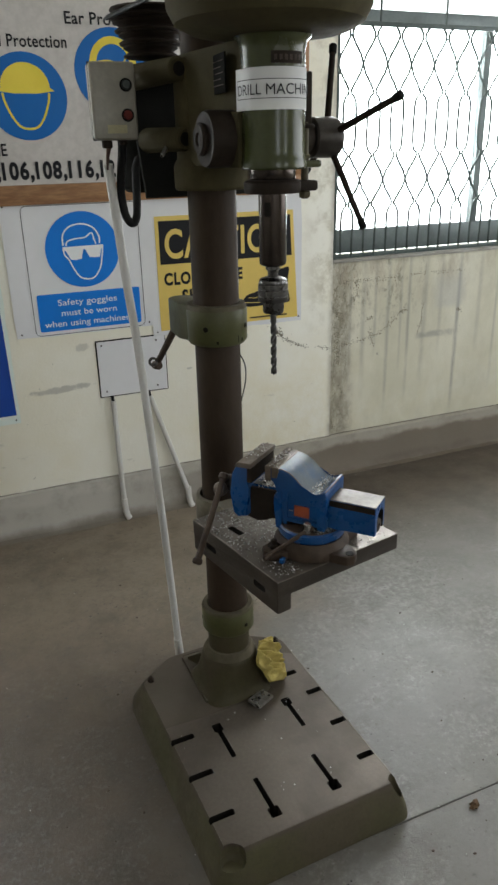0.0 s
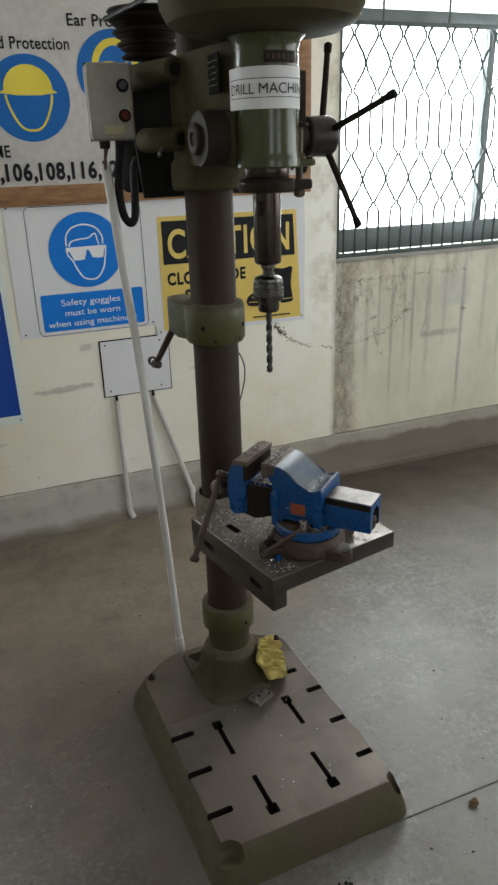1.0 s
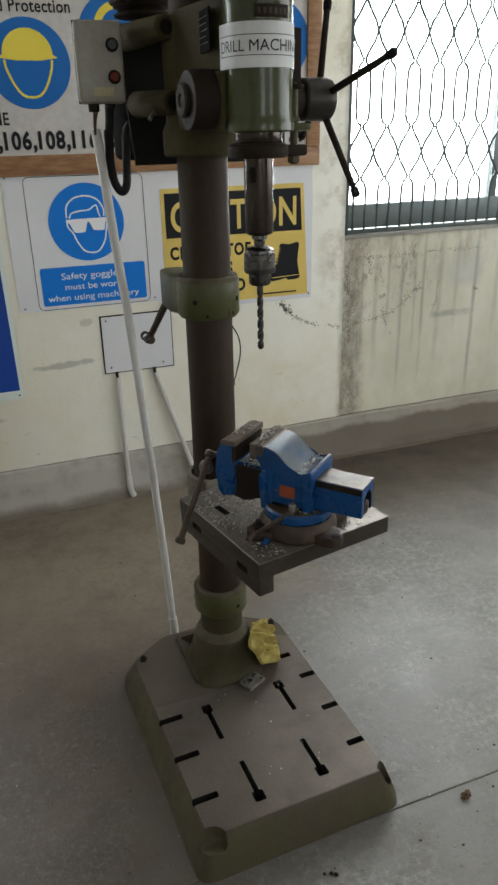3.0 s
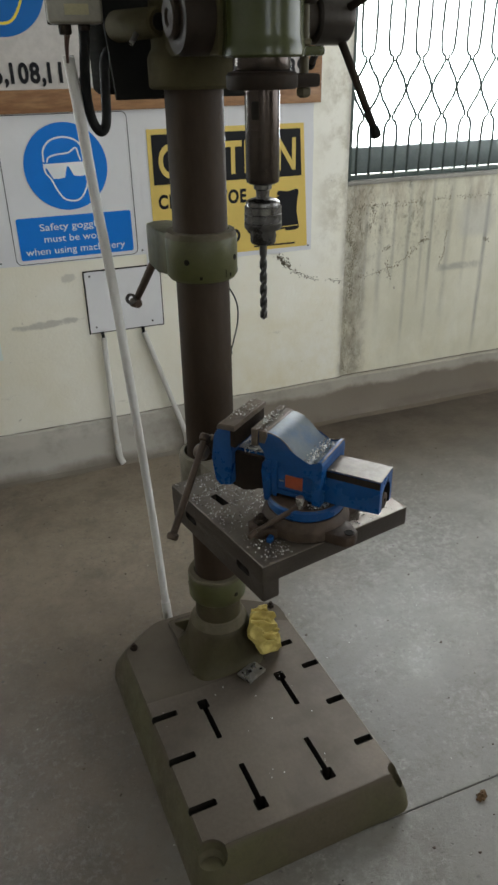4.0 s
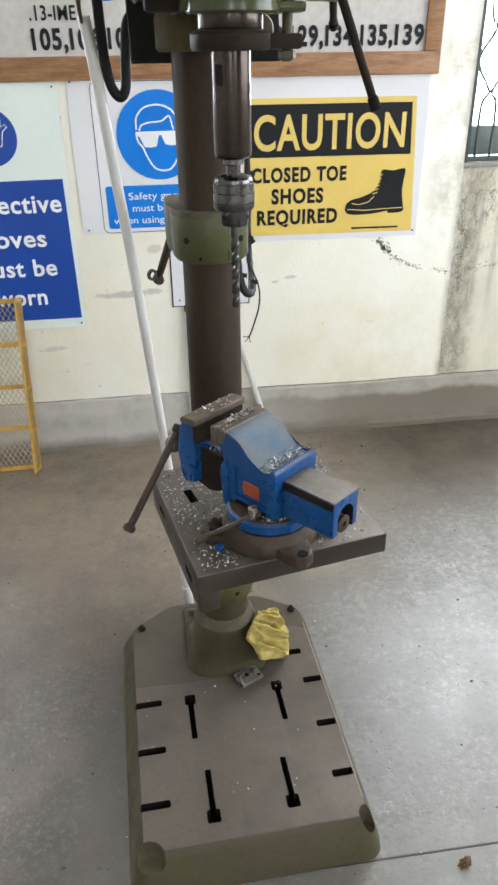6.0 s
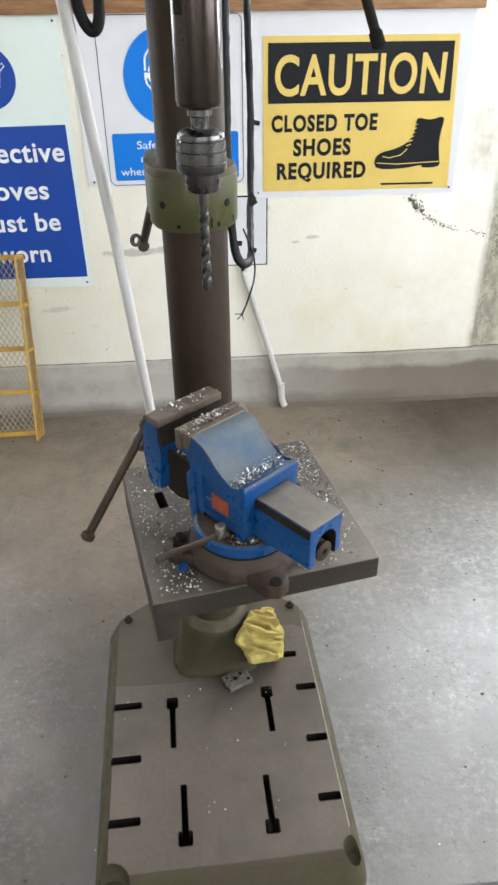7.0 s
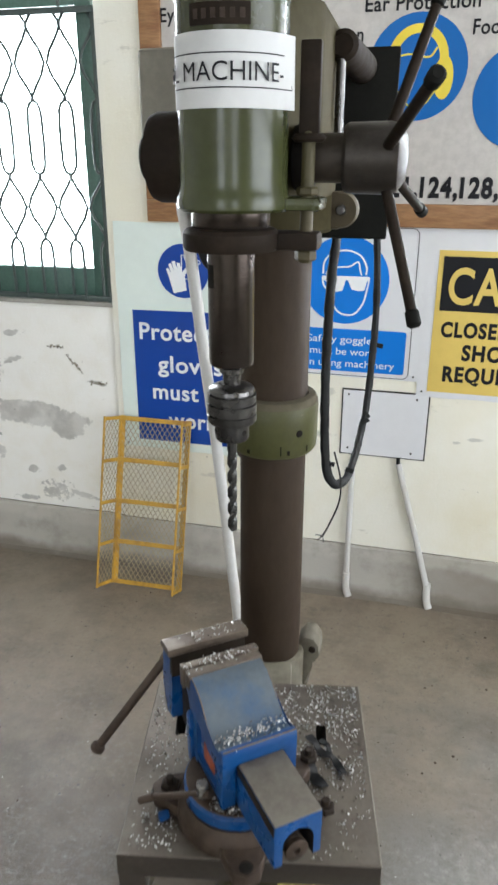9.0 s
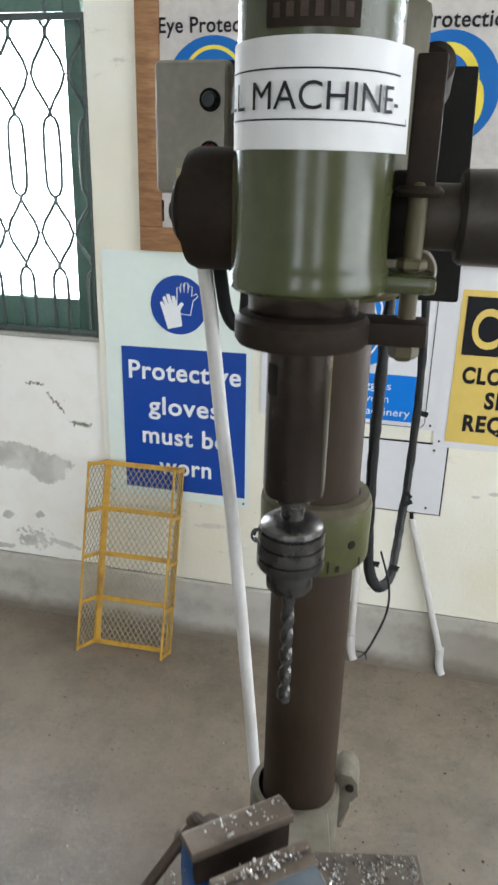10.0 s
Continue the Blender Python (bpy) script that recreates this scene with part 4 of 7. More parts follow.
for a, w, h in ((-112, 2.2, 0.006), (-70, 0.8, 0.015), (-60, 1.8, 0.007), (-32, 1.2, 0.010)):
    bm = bmesh.new()
    lathe(bm, [(0.068, 1.0855), (0.0699, 1.0855), (0.0703, 1.0855 + h * 0.6), (0.0701, 1.0855 + h), (0.068, 1.0855 + h)], None, 2, a - w, a + w)
    part("paint_nick", bm, SLOT_DARK, collar, "dark chip in the paint")
for a in (-134, -45):
    bm = bmesh.new()
    rod(bm, (0.062 * math.cos(radians(a)), 0.062 * math.sin(radians(a)), 1.118), (0.0708 * math.cos(radians(a)), 0.0708 * math.sin(radians(a)), 1.118), 0.0058, seg=14)
    part("set_screw", bm, SLOT_DARK, collar)
bm = bmesh.new()
rod(bm, (-0.062, 0.112, 1.092), (-0.090, 0.186, 0.990), 0.0088, 0.0076)
rod(bm, (-0.090, 0.174, 0.986), (-0.093, 0.200, 0.982), 0.0108)
part("clamp_handle", bm, RUSTY_IRON, collar, "brown steel clamp handle")
bm = bmesh.new()
lathe(bm, [(0.006, -0.003), (0.012, -0.003), (0.012, 0.003), (0.006, 0.003), (0.006, -0.003)], pose(-0.103, 0.180, 0.996, 70, 0, -30), 16)
part("cable_lug", bm, CHROME, collar, "bright ring terminal")

# table on its bracket, swung aside
TT = Matrix.Rotation(radians(11.6 - 2.2), 4, "Z") @ Matrix.Translation((0.0, 0.0, 0.0))
TOP = 0.727
tx0, tx1, ty0, ty1 = -0.168, 0.149, -0.461, -0.146
bracket = part("table_bracket", bmesh.new(), COLLAR_PAINT, drill, "dusty olive table bracket")
bm = bmesh.new()
lathe(bm, [(0.0545, 0.590), (0.062, 0.588), (0.066, 0.594), (0.066, 0.680), (0.063, 0.688), (0.0545, 0.690)], seg=48)
prism(bm, [(-0.05, -0.045), (-0.055, -0.30), (0.04, -0.30), (0.045, -0.045)], 0.085, TT @ Matrix.Translation((0, 0, 0.608)), 0.008)
me = mesh_of("table_bracket", bm, BRACKET_DUST)
bracket.data = me
bm = bmesh.new()
prism(bm, [(0.052, 0.600), (0.052, 0.690), (0.066, 0.706), (0.082, 0.704), (0.092, 0.690), (0.094, 0.668), (0.086, 0.655), (0.076, 0.648), (0.074, 0.600)], 0.052, Matrix(((1, 0, 0, 0), (0, 0, -1, 0.066), (0, 1, 0, 0), (0, 0, 0, 1))), 0.006)
lug = part("clamp_lug", bm, BRACKET_DUST, bracket, "pale dusty split clamp lug")
bm = bmesh.new()
rod(bm, (0.080, 0.070, 0.683), (0.080, 0.010, 0.683), 0.0065, seg=14)
part("clamp_bolt", bm, DARK_IRON, lug)
bm = bmesh.new()
box(bm, tx0, tx1, ty0, ty1, TOP - 0.036, TOP, 0.003, TT)
for a, b in ((tx0, tx0 + 0.034),):
    box(bm, a + 0.0005, b, ty0 + 0.0005, ty1 - 0.0005, TOP - 0.072, TOP - 0.030, 0.004, TT)
table = part("table", bm, TABLE_BODY, drill, "dark cast drill table covered in swarf")
bm = bmesh.new()
box(bm, tx0 + 0.001, tx1 - 0.001, ty0 + 0.001, ty1 - 0.001, TOP - 0.003, TOP + 0.0008, 0.0008, TT, 1)
table_top = part("machined_face", bm, TABLE_IRON, table, "machined grey top face")

bm = bmesh.new()
tube(bm, [TT @ Vector((tx1 - 0.0004, ty0 + (ty1 - ty0) * k / 24, TOP + 0.0002)) for k in range(25)], 0.0010, 6)
part("worn_edge", bm, DUST, table, "pale worn edge")
bm = bmesh.new()
tube(bm, [TT @ Vector((tx0 + (tx1 - tx0) * k / 24, ty0 + 0.0004, TOP + 0.0002)) for k in range(25)], 0.0009, 6)
part("worn_edge", bm, TABLE_IRON, table)


def table_slots(sides):
    cut = bmesh.new()
    for cx, cy, a in ((-0.1194, -0.246, 94), (0.0856, -0.257, 90)):
        box(cut, -0.021, 0.021, -0.0072, 0.0072, TOP - 0.05, TOP + 0.02, 0.004, TT @ pose(cx, cy, 0, 0, 0, a), 2)
    if sides:
        for y in (-0.40, -0.22):
            box(cut, tx0 - 0.02, tx0 + 0.01, y - 0.020, y + 0.020, TOP - 0.045, TOP - 0.030, 0.004, TT, 1)
    return cut


carve(table, table_slots(True), SLOT_DARK)
carve(table_top, table_slots(False), SLOT_DARK)

# head casting on the column
head = part("head", bmesh.new(), OLIVE_SATIN, drill, "olive green drill head casting", HEAD_AT)
bm = bmesh.new()
lathe(bm, [(0.0545, 1.408), (0.074, 1.408), (0.078, 1.413), (0.078, 1.455), (0.074, 1.464), (0.070, 1.470), (0.070, 1.655), (0.0, 1.66)], seg=48)
prism(bm, [(-0.036, -0.25), (0.044, -0.25), (0.078, -0.170), (0.078, 0.020), (0.052, 0.055), (-0.052, 0.055), (-0.062, -0.01)], 0.208, Matrix.Translation((0, 0, 1.456)), 0.009)
head.data = mesh_of("head", bm, OLIVE_SATIN)
bm = bmesh.new()
sp = Matrix.Translation((0, SPY, 0))
hs = Matrix.Translation((0.003, SPY, 0)) @ Matrix.Diagonal((0.975, 0.975, 1, 1))
lathe(bm, [(0.030, 1.452), (0.057, 1.452), (0.0605, 1.455), (0.0610, 1.464), (0.0590, 1.470), (0.0575, 1.480), (0.0570, 1.640), (0.060, 1.652), (0.068, 1.660), (0.0, 1.662)], hs, 64)
part("quill_housing", bm, OLIVE, head, "glossy olive quill housing")
bm = bmesh.new()
box(bm, -0.004, 0.096, SPY - 0.012, SPY + 0.05, 1.453, 1.466, 0.005)
part("stop_bracket", bm, OLIVE, head)
bm = bmesh.new()
lathe(bm, [(0.006, 0), (0.017, 0), (0.019, 0.003), (0.019, 0.013), (0.017, 0.016), (0.006, 0.016), (0.006, 0)], pose(0.0890, 0.010, 1.438, 90, 0, 0) @ Matrix.Diagonal((1.3, 1.3, 1.6, 1)), 28)
box(bm, 0.060, 0.090, -0.015, 0.010, 1.412, 1.4625, 0.005)
part("clamp_lug", bm, OLIVE_DUSTY, head, "olive split clamp lug")
bm = bmesh.new()
rod(bm, (0.0890, -0.020, 1.438), (0.0890, 0.012, 1.438), 0.0066, seg=14)
part("lug_pin", bm, CHROME, head, "bright pin")
# guard over the spindle pulley and the step pulley behind it
bm = bmesh.new()
gm = Matrix.Translation((0.001, SPY + 0.008, 0))
lathe(bm, [(0.0, 1.662), (0.080, 1.662), (0.135, 1.668), (0.160, 1.680), (0.172, 1.702), (0.175, 1.735), (0.175, 1.80), (0.168, 1.815), (0.0, 1.82)], gm, 72)
part("belt_guard", bm, OLIVE_SATIN, head, "glossy olive round belt guard")
bm = bmesh.new()
prof = [(0.0, 1.668)]
for k, r in enumerate((0.058, 0.066, 0.074, 0.082)):
    z = 1.676 + k * 0.024
    prof += [(r, z), (r + 0.002, z + 0.004), (r - 0.010, z + 0.011), (r + 0.002, z + 0.018), (r, z + 0.022)]
prof += [(0.0, 1.776)]
lathe(bm, prof, Matrix.Translation((-0.055, 0.185, 0)), 56)
part("step_pulley", bm, DARK_IRON, head, "black motor step pulley")
bm = bmesh.new()
belt = [(-0.055 - 0.088, 0.20, 1.752), (-0.135, 0.10, 1.752), (-0.12, -0.08, 1.752), (-0.10, -0.22, 1.752)]
tube(bm, smooth_path(belt, 6), 0.0065, 8, 0.7)
tube(bm, smooth_path([(0.033, 0.20, 1.752), (0.05, 0.05, 1.752), (0.09, -0.22, 1.752)], 6), 0.0065, 8, 0.7)
part("drive_belt", bm, RUBBER, head, "black drive belt")
# motor with its plate
bm = bmesh.new()
box(bm, -0.130, 0.136, 0, 0.012, 0, 0.290, 0.004, Matrix.Translation((0.014, 0.094, 1.392)) @ Matrix.Rotation(radians(-19.3), 4, "X"))
part("motor_plate", bm, BLACK, head, "black motor mounting plate")
bm = bmesh.new()
prof = [(0.0, 1.395), (0.072, 1.395), (0.082, 1.404)]
for k in range(15):
    z = 1.410 + k * 0.015
    prof += [(0.082, z), (0.0825, z + 0.002), (0.0825, z + 0.006), (0.082, z + 0.008)]
prof += [(0.080, 1.64), (0.0, 1.65)]
lathe(bm, prof, Matrix.Translation((-0.030, 0.285, 0)), 40)
part("motor", bm, surface("matte_motor_black", (0.008, 0.008, 0.006), (0.014, 0.013, 0.010), 0.85, 0, 12, 120, 0.5, 0.1, shine=0.03), head, "matt black electric motor")
for z, xa, xb in ((1.635, -0.073, -0.104), (1.508, -0.066, -0.092)):
    bm = bmesh.new()
    rod(bm, (xa, -0.034, z), (xb, 0.174 if z > 1.6 else 0.134, z), 0.0225, 0.026, 0.004, 28)
    boss = part("slide_boss", bm, OLIVE_SATIN, head)
    bm = bmesh.new()
    rod(bm, (xa + 0.0002, -0.0352, z), (xa - 0.0004, -0.0300, z), 0.0145, seg=20)
    part("slide_bore", bm, SLOT_DARK, boss, "dark open bore")
bm = bmesh.new()
rod(bm, (0.088, -0.068, 1.634), (0.094, 0.170, 1.634), 0.0185, 0.023, 0.006, 28)
part("slide_boss", bm, DARK_IRON, head)
bm = bmesh.new()
rod(bm, (0.084, -0.02, 1.515), (0.088, 0.136, 1.515), 0.018, seg=20)
part("slide_boss", bm, COLLAR_PAINT, head)
bm = bmesh.new()
rod(bm, (0.086, -0.060, 1.520), (0.086, -0.060, 1.620), 0.0060, seg=16)
part("clamp_spindle", bm, CHROME, head, "bright clamp spindle")
bm = bmesh.new()
rod(bm, (-0.083, 0.028, 1.500), (-0.108, -0.004, 1.478), 0.0042)
part("lock_lever", bm, WORN_STEEL, head)
# name plate and markings
bm = bmesh.new()
SIDE = pose(-0.0460, -0.155, 0, 0, 0, -6.2)
box(bm, -0.0022, 0.001, -0.060, 0.052, 1.581, 1.646, 0.0006, SIDE, 1)
nplate = part("name_plate", bm, surface("engraved_plate", (0.008, 0.008, 0.007), (0.018, 0.016, 0.013), 0.85, 0, 30, 140, 0.5, 0.1, shine=0.03), head, "black engraved maker plate")
for k in range(5):
    bm = bmesh.new()
    box(bm, -0.0027, -0.0020, -0.050 + 0.012 * (k % 2), 0.042 - 0.022 * (k % 3), 1.594 + k * 0.0098, 1.5955 + k * 0.0098, 0, SIDE)
    part("marking", bm, RUSTY_IRON, nplate)
bm = bmesh.new()
lathe(bm, [(0.0570, 1.616), (0.0590, 1.616), (0.0590, 1.634), (0.0570, 1.634)], hs, 20, -120, -60)
dplate = part("scale_plate", bm, DARK_IRON, head, "dark scale plate with worn bars")
for k in range(6):
    bm = bmesh.new()
    lathe(bm, [(0.0590, 1.621), (0.0595, 1.621), (0.0595, 1.629), (0.0590, 1.629)], hs, 3, -115 + k * 9, -110 + k * 9)
    part("marking", bm, RUSTY_IRON, dplate)
# paper label wrapped round the housing
bm = bmesh.new()
lathe(bm, [(0.0582, 1.5470), (0.0587, 1.5470), (0.0587, 1.6115), (0.0582, 1.6115), (0.0582, 1.5470)], hs, 56, -208, -2)


def loosened(co):
    """The paper leaves the round housing near its ends and stands off straight."""
    a = math.degrees(math.atan2(co.y - SPY, co.x - 0.003))
    a = a if a < 90 else a - 360
    r = math.hypot(co.x - 0.003, co.y - SPY)
    if a < -178:
        return Vector((0.003 - r, SPY - 0.002 + radians(-178 - a) * r, co.z))
    out = max(0.0, (a + 22) / 20) * 0.004 * (1 + 0.5 * math.sin(co.z * 90))
    return co + Vector((co.x - 0.003, co.y - SPY, 0)).normalized() * out


for v in bm.verts:
    v.co = loosened(v.co)
label_paper = part("paper_label", bm, PAPER, head, "white paper label wrapped round the housing")
bm = lettering("DRILL MACHINE-", 0.172, 0.0168, 0, 0.0)
for v in bm.verts:
    a, r = radians(-90) + (v.co.x - 0.104) / 0.0573, 0.0592
    v.co = loosened(Vector((0.003 + r * math.cos(a), SPY + r * math.sin(a), 1.5702 + v.co.y)))
part("label_text", bm, INK, label_paper, "black printed words")
for z0, z1, a0, a1 in ((1.5640, 1.5651, -201, -8), (1.5928, 1.5939, -201, -8), (1.5640, 1.5939, -201, -200), (1.5640, 1.5939, -8, -7)):
    bm = bmesh.new()
    lathe(bm, [(0.0590, z0), (0.0592, z0), (0.0592, z1), (0.0590, z1)], hs, max(1, int((a1 - a0) / 4)), a0, a1)
    for v in bm.verts:
        v.co = loosened(v.co)
    part("label_rule", bm, INK, label_paper)

# feed: spring housing, pinion, capstan with four levers
PIN = Vector((0.003, -0.225, 1.504))
bm = bmesh.new()
m = Matrix.Translation(PIN) @ Matrix.Rotation(radians(-90), 4, "Y")
lathe(bm, [(0.0, 0.046), (0.047, 0.046), (0.0480, 0.050), (0.0485, 0.099), (0.0455, 0.106), (0.030, 0.108), (0.0, 0.108)], m, 48)
spring = part("spring_housing", bm, DARK_IRON, head, "dark round return-spring housing")
bm = bmesh.new()
lathe(bm, [(0.0, 0.107), (0.026, 0.107), (0.0275, 0.110), (0.0275, 0.115), (0.024, 0.118), (0.012, 0.1185), (0.009, 0.115), (0.0, 0.115)], m, 32)
part("spring_cap", bm, DARK_IRON, spring)
bm = bmesh.new()
prism(bm, [(-0.275, 1.455), (-0.275, 1.545), (-0.19, 1.555), (-0.16, 1.52), (-0.17, 1.455)], 0.010, Matrix(((0, 0, 1, -0.060), (1, 0, 0, 0), (0, 1, 0, 0), (0, 0, 0, 1))), 0.005)
part("spring_pad", bm, OLIVE_SATIN, head)
bm = bmesh.new()
m = Matrix.Translation(PIN) @ Matrix.Rotation(radians(90), 4, "Y")
lathe(bm, [(0.0, 0.072), (0.0255, 0.072), (0.0255, 0.112), (0.0, 0.113)], m, 36)
sleeve = part("pinion_sleeve", bm, TABLE_BODY, head, "brown dusty pinion sleeve")
# black flange puts the shadow of the gap into the colour
bm = bmesh.new()
lathe(bm, [(0.0, 0.055), (0.033, 0.055), (0.034, 0.058), (0.034, 0.072), (0.031, 0.0755), (0.0, 0.0755)], m, 36)
part("shaded_flange", bm, SLOT_DARK, sleeve, "flange blackened to hold the shadow of the gap")
bm = bmesh.new()
lathe(bm, [(0.0, 0.108), (0.033, 0.108), (0.036, 0.112), (0.037, 0.156), (0.034, 0.166), (0.022, 0.174), (0.0, 0.176)], m, 36)
capstan = part("capstan", bm, surface("worn_grey_hub", (0.034, 0.028, 0.023), (0.070, 0.060, 0.052), 0.42, 0.4, 16, 120, 0.7, 0.12, shine=0.3), head, "dark feed capstan hub")
HUB = PIN + Vector((0.146, 0, 0))
ang = math.atan2(-0.160, -0.062)
for k in range(4):
    a = ang + k * math.pi / 2
    d = Vector((0.285, math.cos(a), math.sin(a))).normalized()
    bm = bmesh.new()
    rod(bm, HUB + d * 0.025, HUB + d * 0.168, 0.0064, 0.0058, seg=16)
    lever = part("feed_lever", bm, DARK_IRON, capstan, "dark steel feed lever")
    bm = bmesh.new()
    rod(bm, HUB + d * 0.166, HUB + d * 0.186, 0.0076, 0.0080, 0.003, 16)
    part("lever_tip", bm, BLACK, lever)
# depth stop, quill, chuck and drill
bm = bmesh.new()
lathe(bm, [(0.020, 1.412), (0.049, 1.412), (0.0515, 1.416), (0.0515, 1.430), (0.048, 1.434), (0.038, 1.436), (0.038, 1.452), (0.020, 1.452)], sp, 48)
box(bm, 0.02, 0.094, SPY - 0.004, SPY + 0.036, 1.4125, 1.431, 0.005)
part("quill_clamp", bm, DARK_IRON, head, "dark quill clamp ring")
bm = bmesh.new()
lathe(bm, [(0.03, 1.434), (0.040, 1.434), (0.0415, 1.437), (0.0415, 1.452), (0.03, 1.452)], sp, 40)
part("quill_collar", bm, QUILL_STEEL, head, "dark polished quill collar")
bm = bmesh.new()
RX, RY = 0.078, SPY + 0.020
rod(bm, (RX, RY, 1.398), (RX, RY, 1.530), 0.0070)
rod(bm, (RX, RY, 1.400), (RX, RY, 1.412), 0.0120, seg=6)
rod(bm, (RX, RY, 1.467), (RX, RY, 1.476), 0.0115, seg=6)
stop_rod = part("depth_stop_rod", bm, OLIVE_DUSTY, head, "dusty olive depth stop rod")
bm = bmesh.new()
box(bm, RX - 0.010, RX + 0.011, RY - 0.006, RY + 0.006, 1.526, 1.612, 0.0025)
part("depth_scale", bm, DARK_IRON, stop_rod, "dark rusty depth scale bar")
bm = bmesh.new()
rod(bm, (RX, RY, 1.519), (RX, RY, 1.527), 0.018, seg=20)
part("stop_nut", bm, DARK_IRON, stop_rod, "black knurled stop nut")
bm = bmesh.new()
lathe(bm, [(0.0, 1.283), (0.020, 1.283), (0.0245, 1.286), (0.0255, 1.291), (0.0255, 1.412), (0.0, 1.412)], sp, 40)
quill = part("quill", bm, QUILL_STEEL, drill, "dark polished quill", HEAD_AT)
bm = bmesh.new()
box(bm, -0.0065, 0.0065, SPY - 0.0262, SPY - 0.018, 1.372, 1.398, 0.003)
part("drift_slot", bm, SLOT_DARK, quill, "dark drift slot", Matrix.Translation((0, SPY, 0)) @ Matrix.Rotation(radians(-48), 4, "Z") @ Matrix.Translation((0, -SPY, 0)))
bm = bmesh.new()
lathe(bm, [(0.0, 1.254), (0.0095, 1.256), (0.0105, 1.274), (0.0140, 1.276), (0.0140, 1.284), (0.0, 1.284)], sp, 32)
part("arbor", bm, CHROME, quill)
bm = bmesh.new()
lathe(bm, [(0.0, 1.2625), (0.0150, 1.2625), (0.0235, 1.2595), (0.0262, 1.2570), (0.0270, 1.2530), (0.0255, 1.2525), (0.0255, 1.2510), (0.0285, 1.2505), (0.0285, 1.2415), (0.0268, 1.2410), (0.0268, 1.2395), (0.0290, 1.2390), (0.0290, 1.2285),
           (0.0272, 1.2280), (0.0272, 1.2265), (0.0290, 1.2260), (0.0290, 1.2190), (0.0270, 1.2160), (0.0205, 1.2155), (0.0200, 1.1970), (0.0180, 1.1940), (0.0090, 1.1940), (0.0, 1.1935)], sp, 48)
chuck = part("drill_chuck", bm, CHROME, quill, "ribbed bright keyed drill chuck")
for a in (-60, 60, 180):
    bm = bmesh.new()
    c, s = math.cos(radians(a - 90)), math.sin(radians(a - 90))
    rod(bm, (0.0185 * c, SPY + 0.0185 * s, 1.2060), (0.0206 * c, SPY + 0.0206 * s, 1.2060), 0.0036, seg=12)
    part("key_hole", bm, SLOT_DARK, chuck)
# twist drill with two helical flutes
bm = bmesh.new()
R, z0, z1, lead = 0.0060, 1.069, 1.196, 0.042
rows_, seg_ = 70, 20
prev = None
for i in range(rows_ + 1):
    z = z1 + (z0 + 0.004 - z1) * i / rows_
    turn = (z - z0) / lead * 2 * math.pi
    flute = 1.0 if z < z1 - 0.035 else max(0.0, 1 - (z - z1 + 0.035) / 0.02)
    ringv = []
    for k in range(seg_):
        a = 2 * math.pi * k / seg_
        dip = max(0.0, math.cos(2 * a)) ** 0.7
        r = R * (1 - 0.62 * flute * dip)
        ringv.append(bm.verts.new((r * math.cos(a + turn), SPY + r * math.sin(a + turn), z)))
    if prev:
        for k in range(seg_):
            bm.faces.new((prev[k], prev[(k + 1) % seg_], ringv[(k + 1) % seg_], ringv[k]))
    prev = ringv
tipv = bm.verts.new((0, SPY, z0))
for k in range(seg_):
    bm.faces.new((prev[k], prev[(k + 1) % seg_], tipv))
part("twist_drill", bm, DRILL_STEEL, chuck, "dark steel twist drill bit")

# switch box and its cables
bm = bmesh.new()
SB = pose(-0.172, 0.090, 1.582, 0, 0, -6)
box(bm, -0.046, 0.046, -0.026, 0.030, -0.073, 0.073, 0.009, SB, 3)
sbox = part("switch_box", bm, GREY_BOX, drill, "dusty grey push-button switch box")
bm = bmesh.new()
box(bm, -0.0464, 0.0464, -0.0055, -0.0035, -0.0734, 0.0734, 0.0, SB)
part("lid_seam", bm, DARK_IRON, sbox)
for dz, mt, nm in ((0.030, START_GREEN, "start_button"), (-0.026, RED, "stop_button")):
    bm = bmesh.new()
    c = SB @ Matrix.Translation((0.025, -0.026, dz)) @ Matrix.Rotation(radians(90), 4, "X")
    lathe(bm, [(0.0, -0.002), (0.0125, -0.002), (0.0125, 0.003), (0.0105, 0.004), (0.0100, 0.002), (0.0, 0.002)], c, 28)
    b = part(nm, bm, BLACK, sbox, "black button surround")
    bm = bmesh.new()
    lathe(bm, [(0.0, 0.0), (0.0090, 0.0), (0.0090, 0.006), (0.0075, 0.008), (0.0, 0.0085)], c, 24)
    part("button_cap", bm, mt, b)
bm = bmesh.new()
box(bm, -0.018, 0.022, -0.0268, -0.0258, -0.060, -0.044, 0.0, SB)
part("rating_sticker", bm, surface("yellowed_sticker", (0.33, 0.29, 0.16), (0.26, 0.23, 0.14), 0.6), sbox, "yellowed sticker")
bm = bmesh.new()
rod(bm, SB @ Vector((-0.018, 0.0, -0.088)), SB @ Vector((-0.018, 0.0, -0.068)), 0.011)
rod(bm, SB @ Vector((0.016, 0.0, -0.082)), SB @ Vector((0.016, 0.0, -0.068)), 0.009)
part("cable_gland", bm, DARK_IRON, sbox)
bm = bmesh.new()
tube(bm, smooth_path([(-0.158, 0.092, 1.508), (-0.157, 0.102, 1.482), (-0.156, 0.127, 1.440), (-0.154, 0.145, 1.398), (-0.147, 0.150, 1.355), (-0.133, 0.150, 1.335), (-0.121, 0.150, 1.350), (-0.117, 0.150, 1.400), (-0.110, 0.165, 1.45), (-0.095, 0.19, 1.47)], 8), 0.0092, 12)
part("motor_cable", bm, RUBBER, drill, "thick black flexible motor cable")
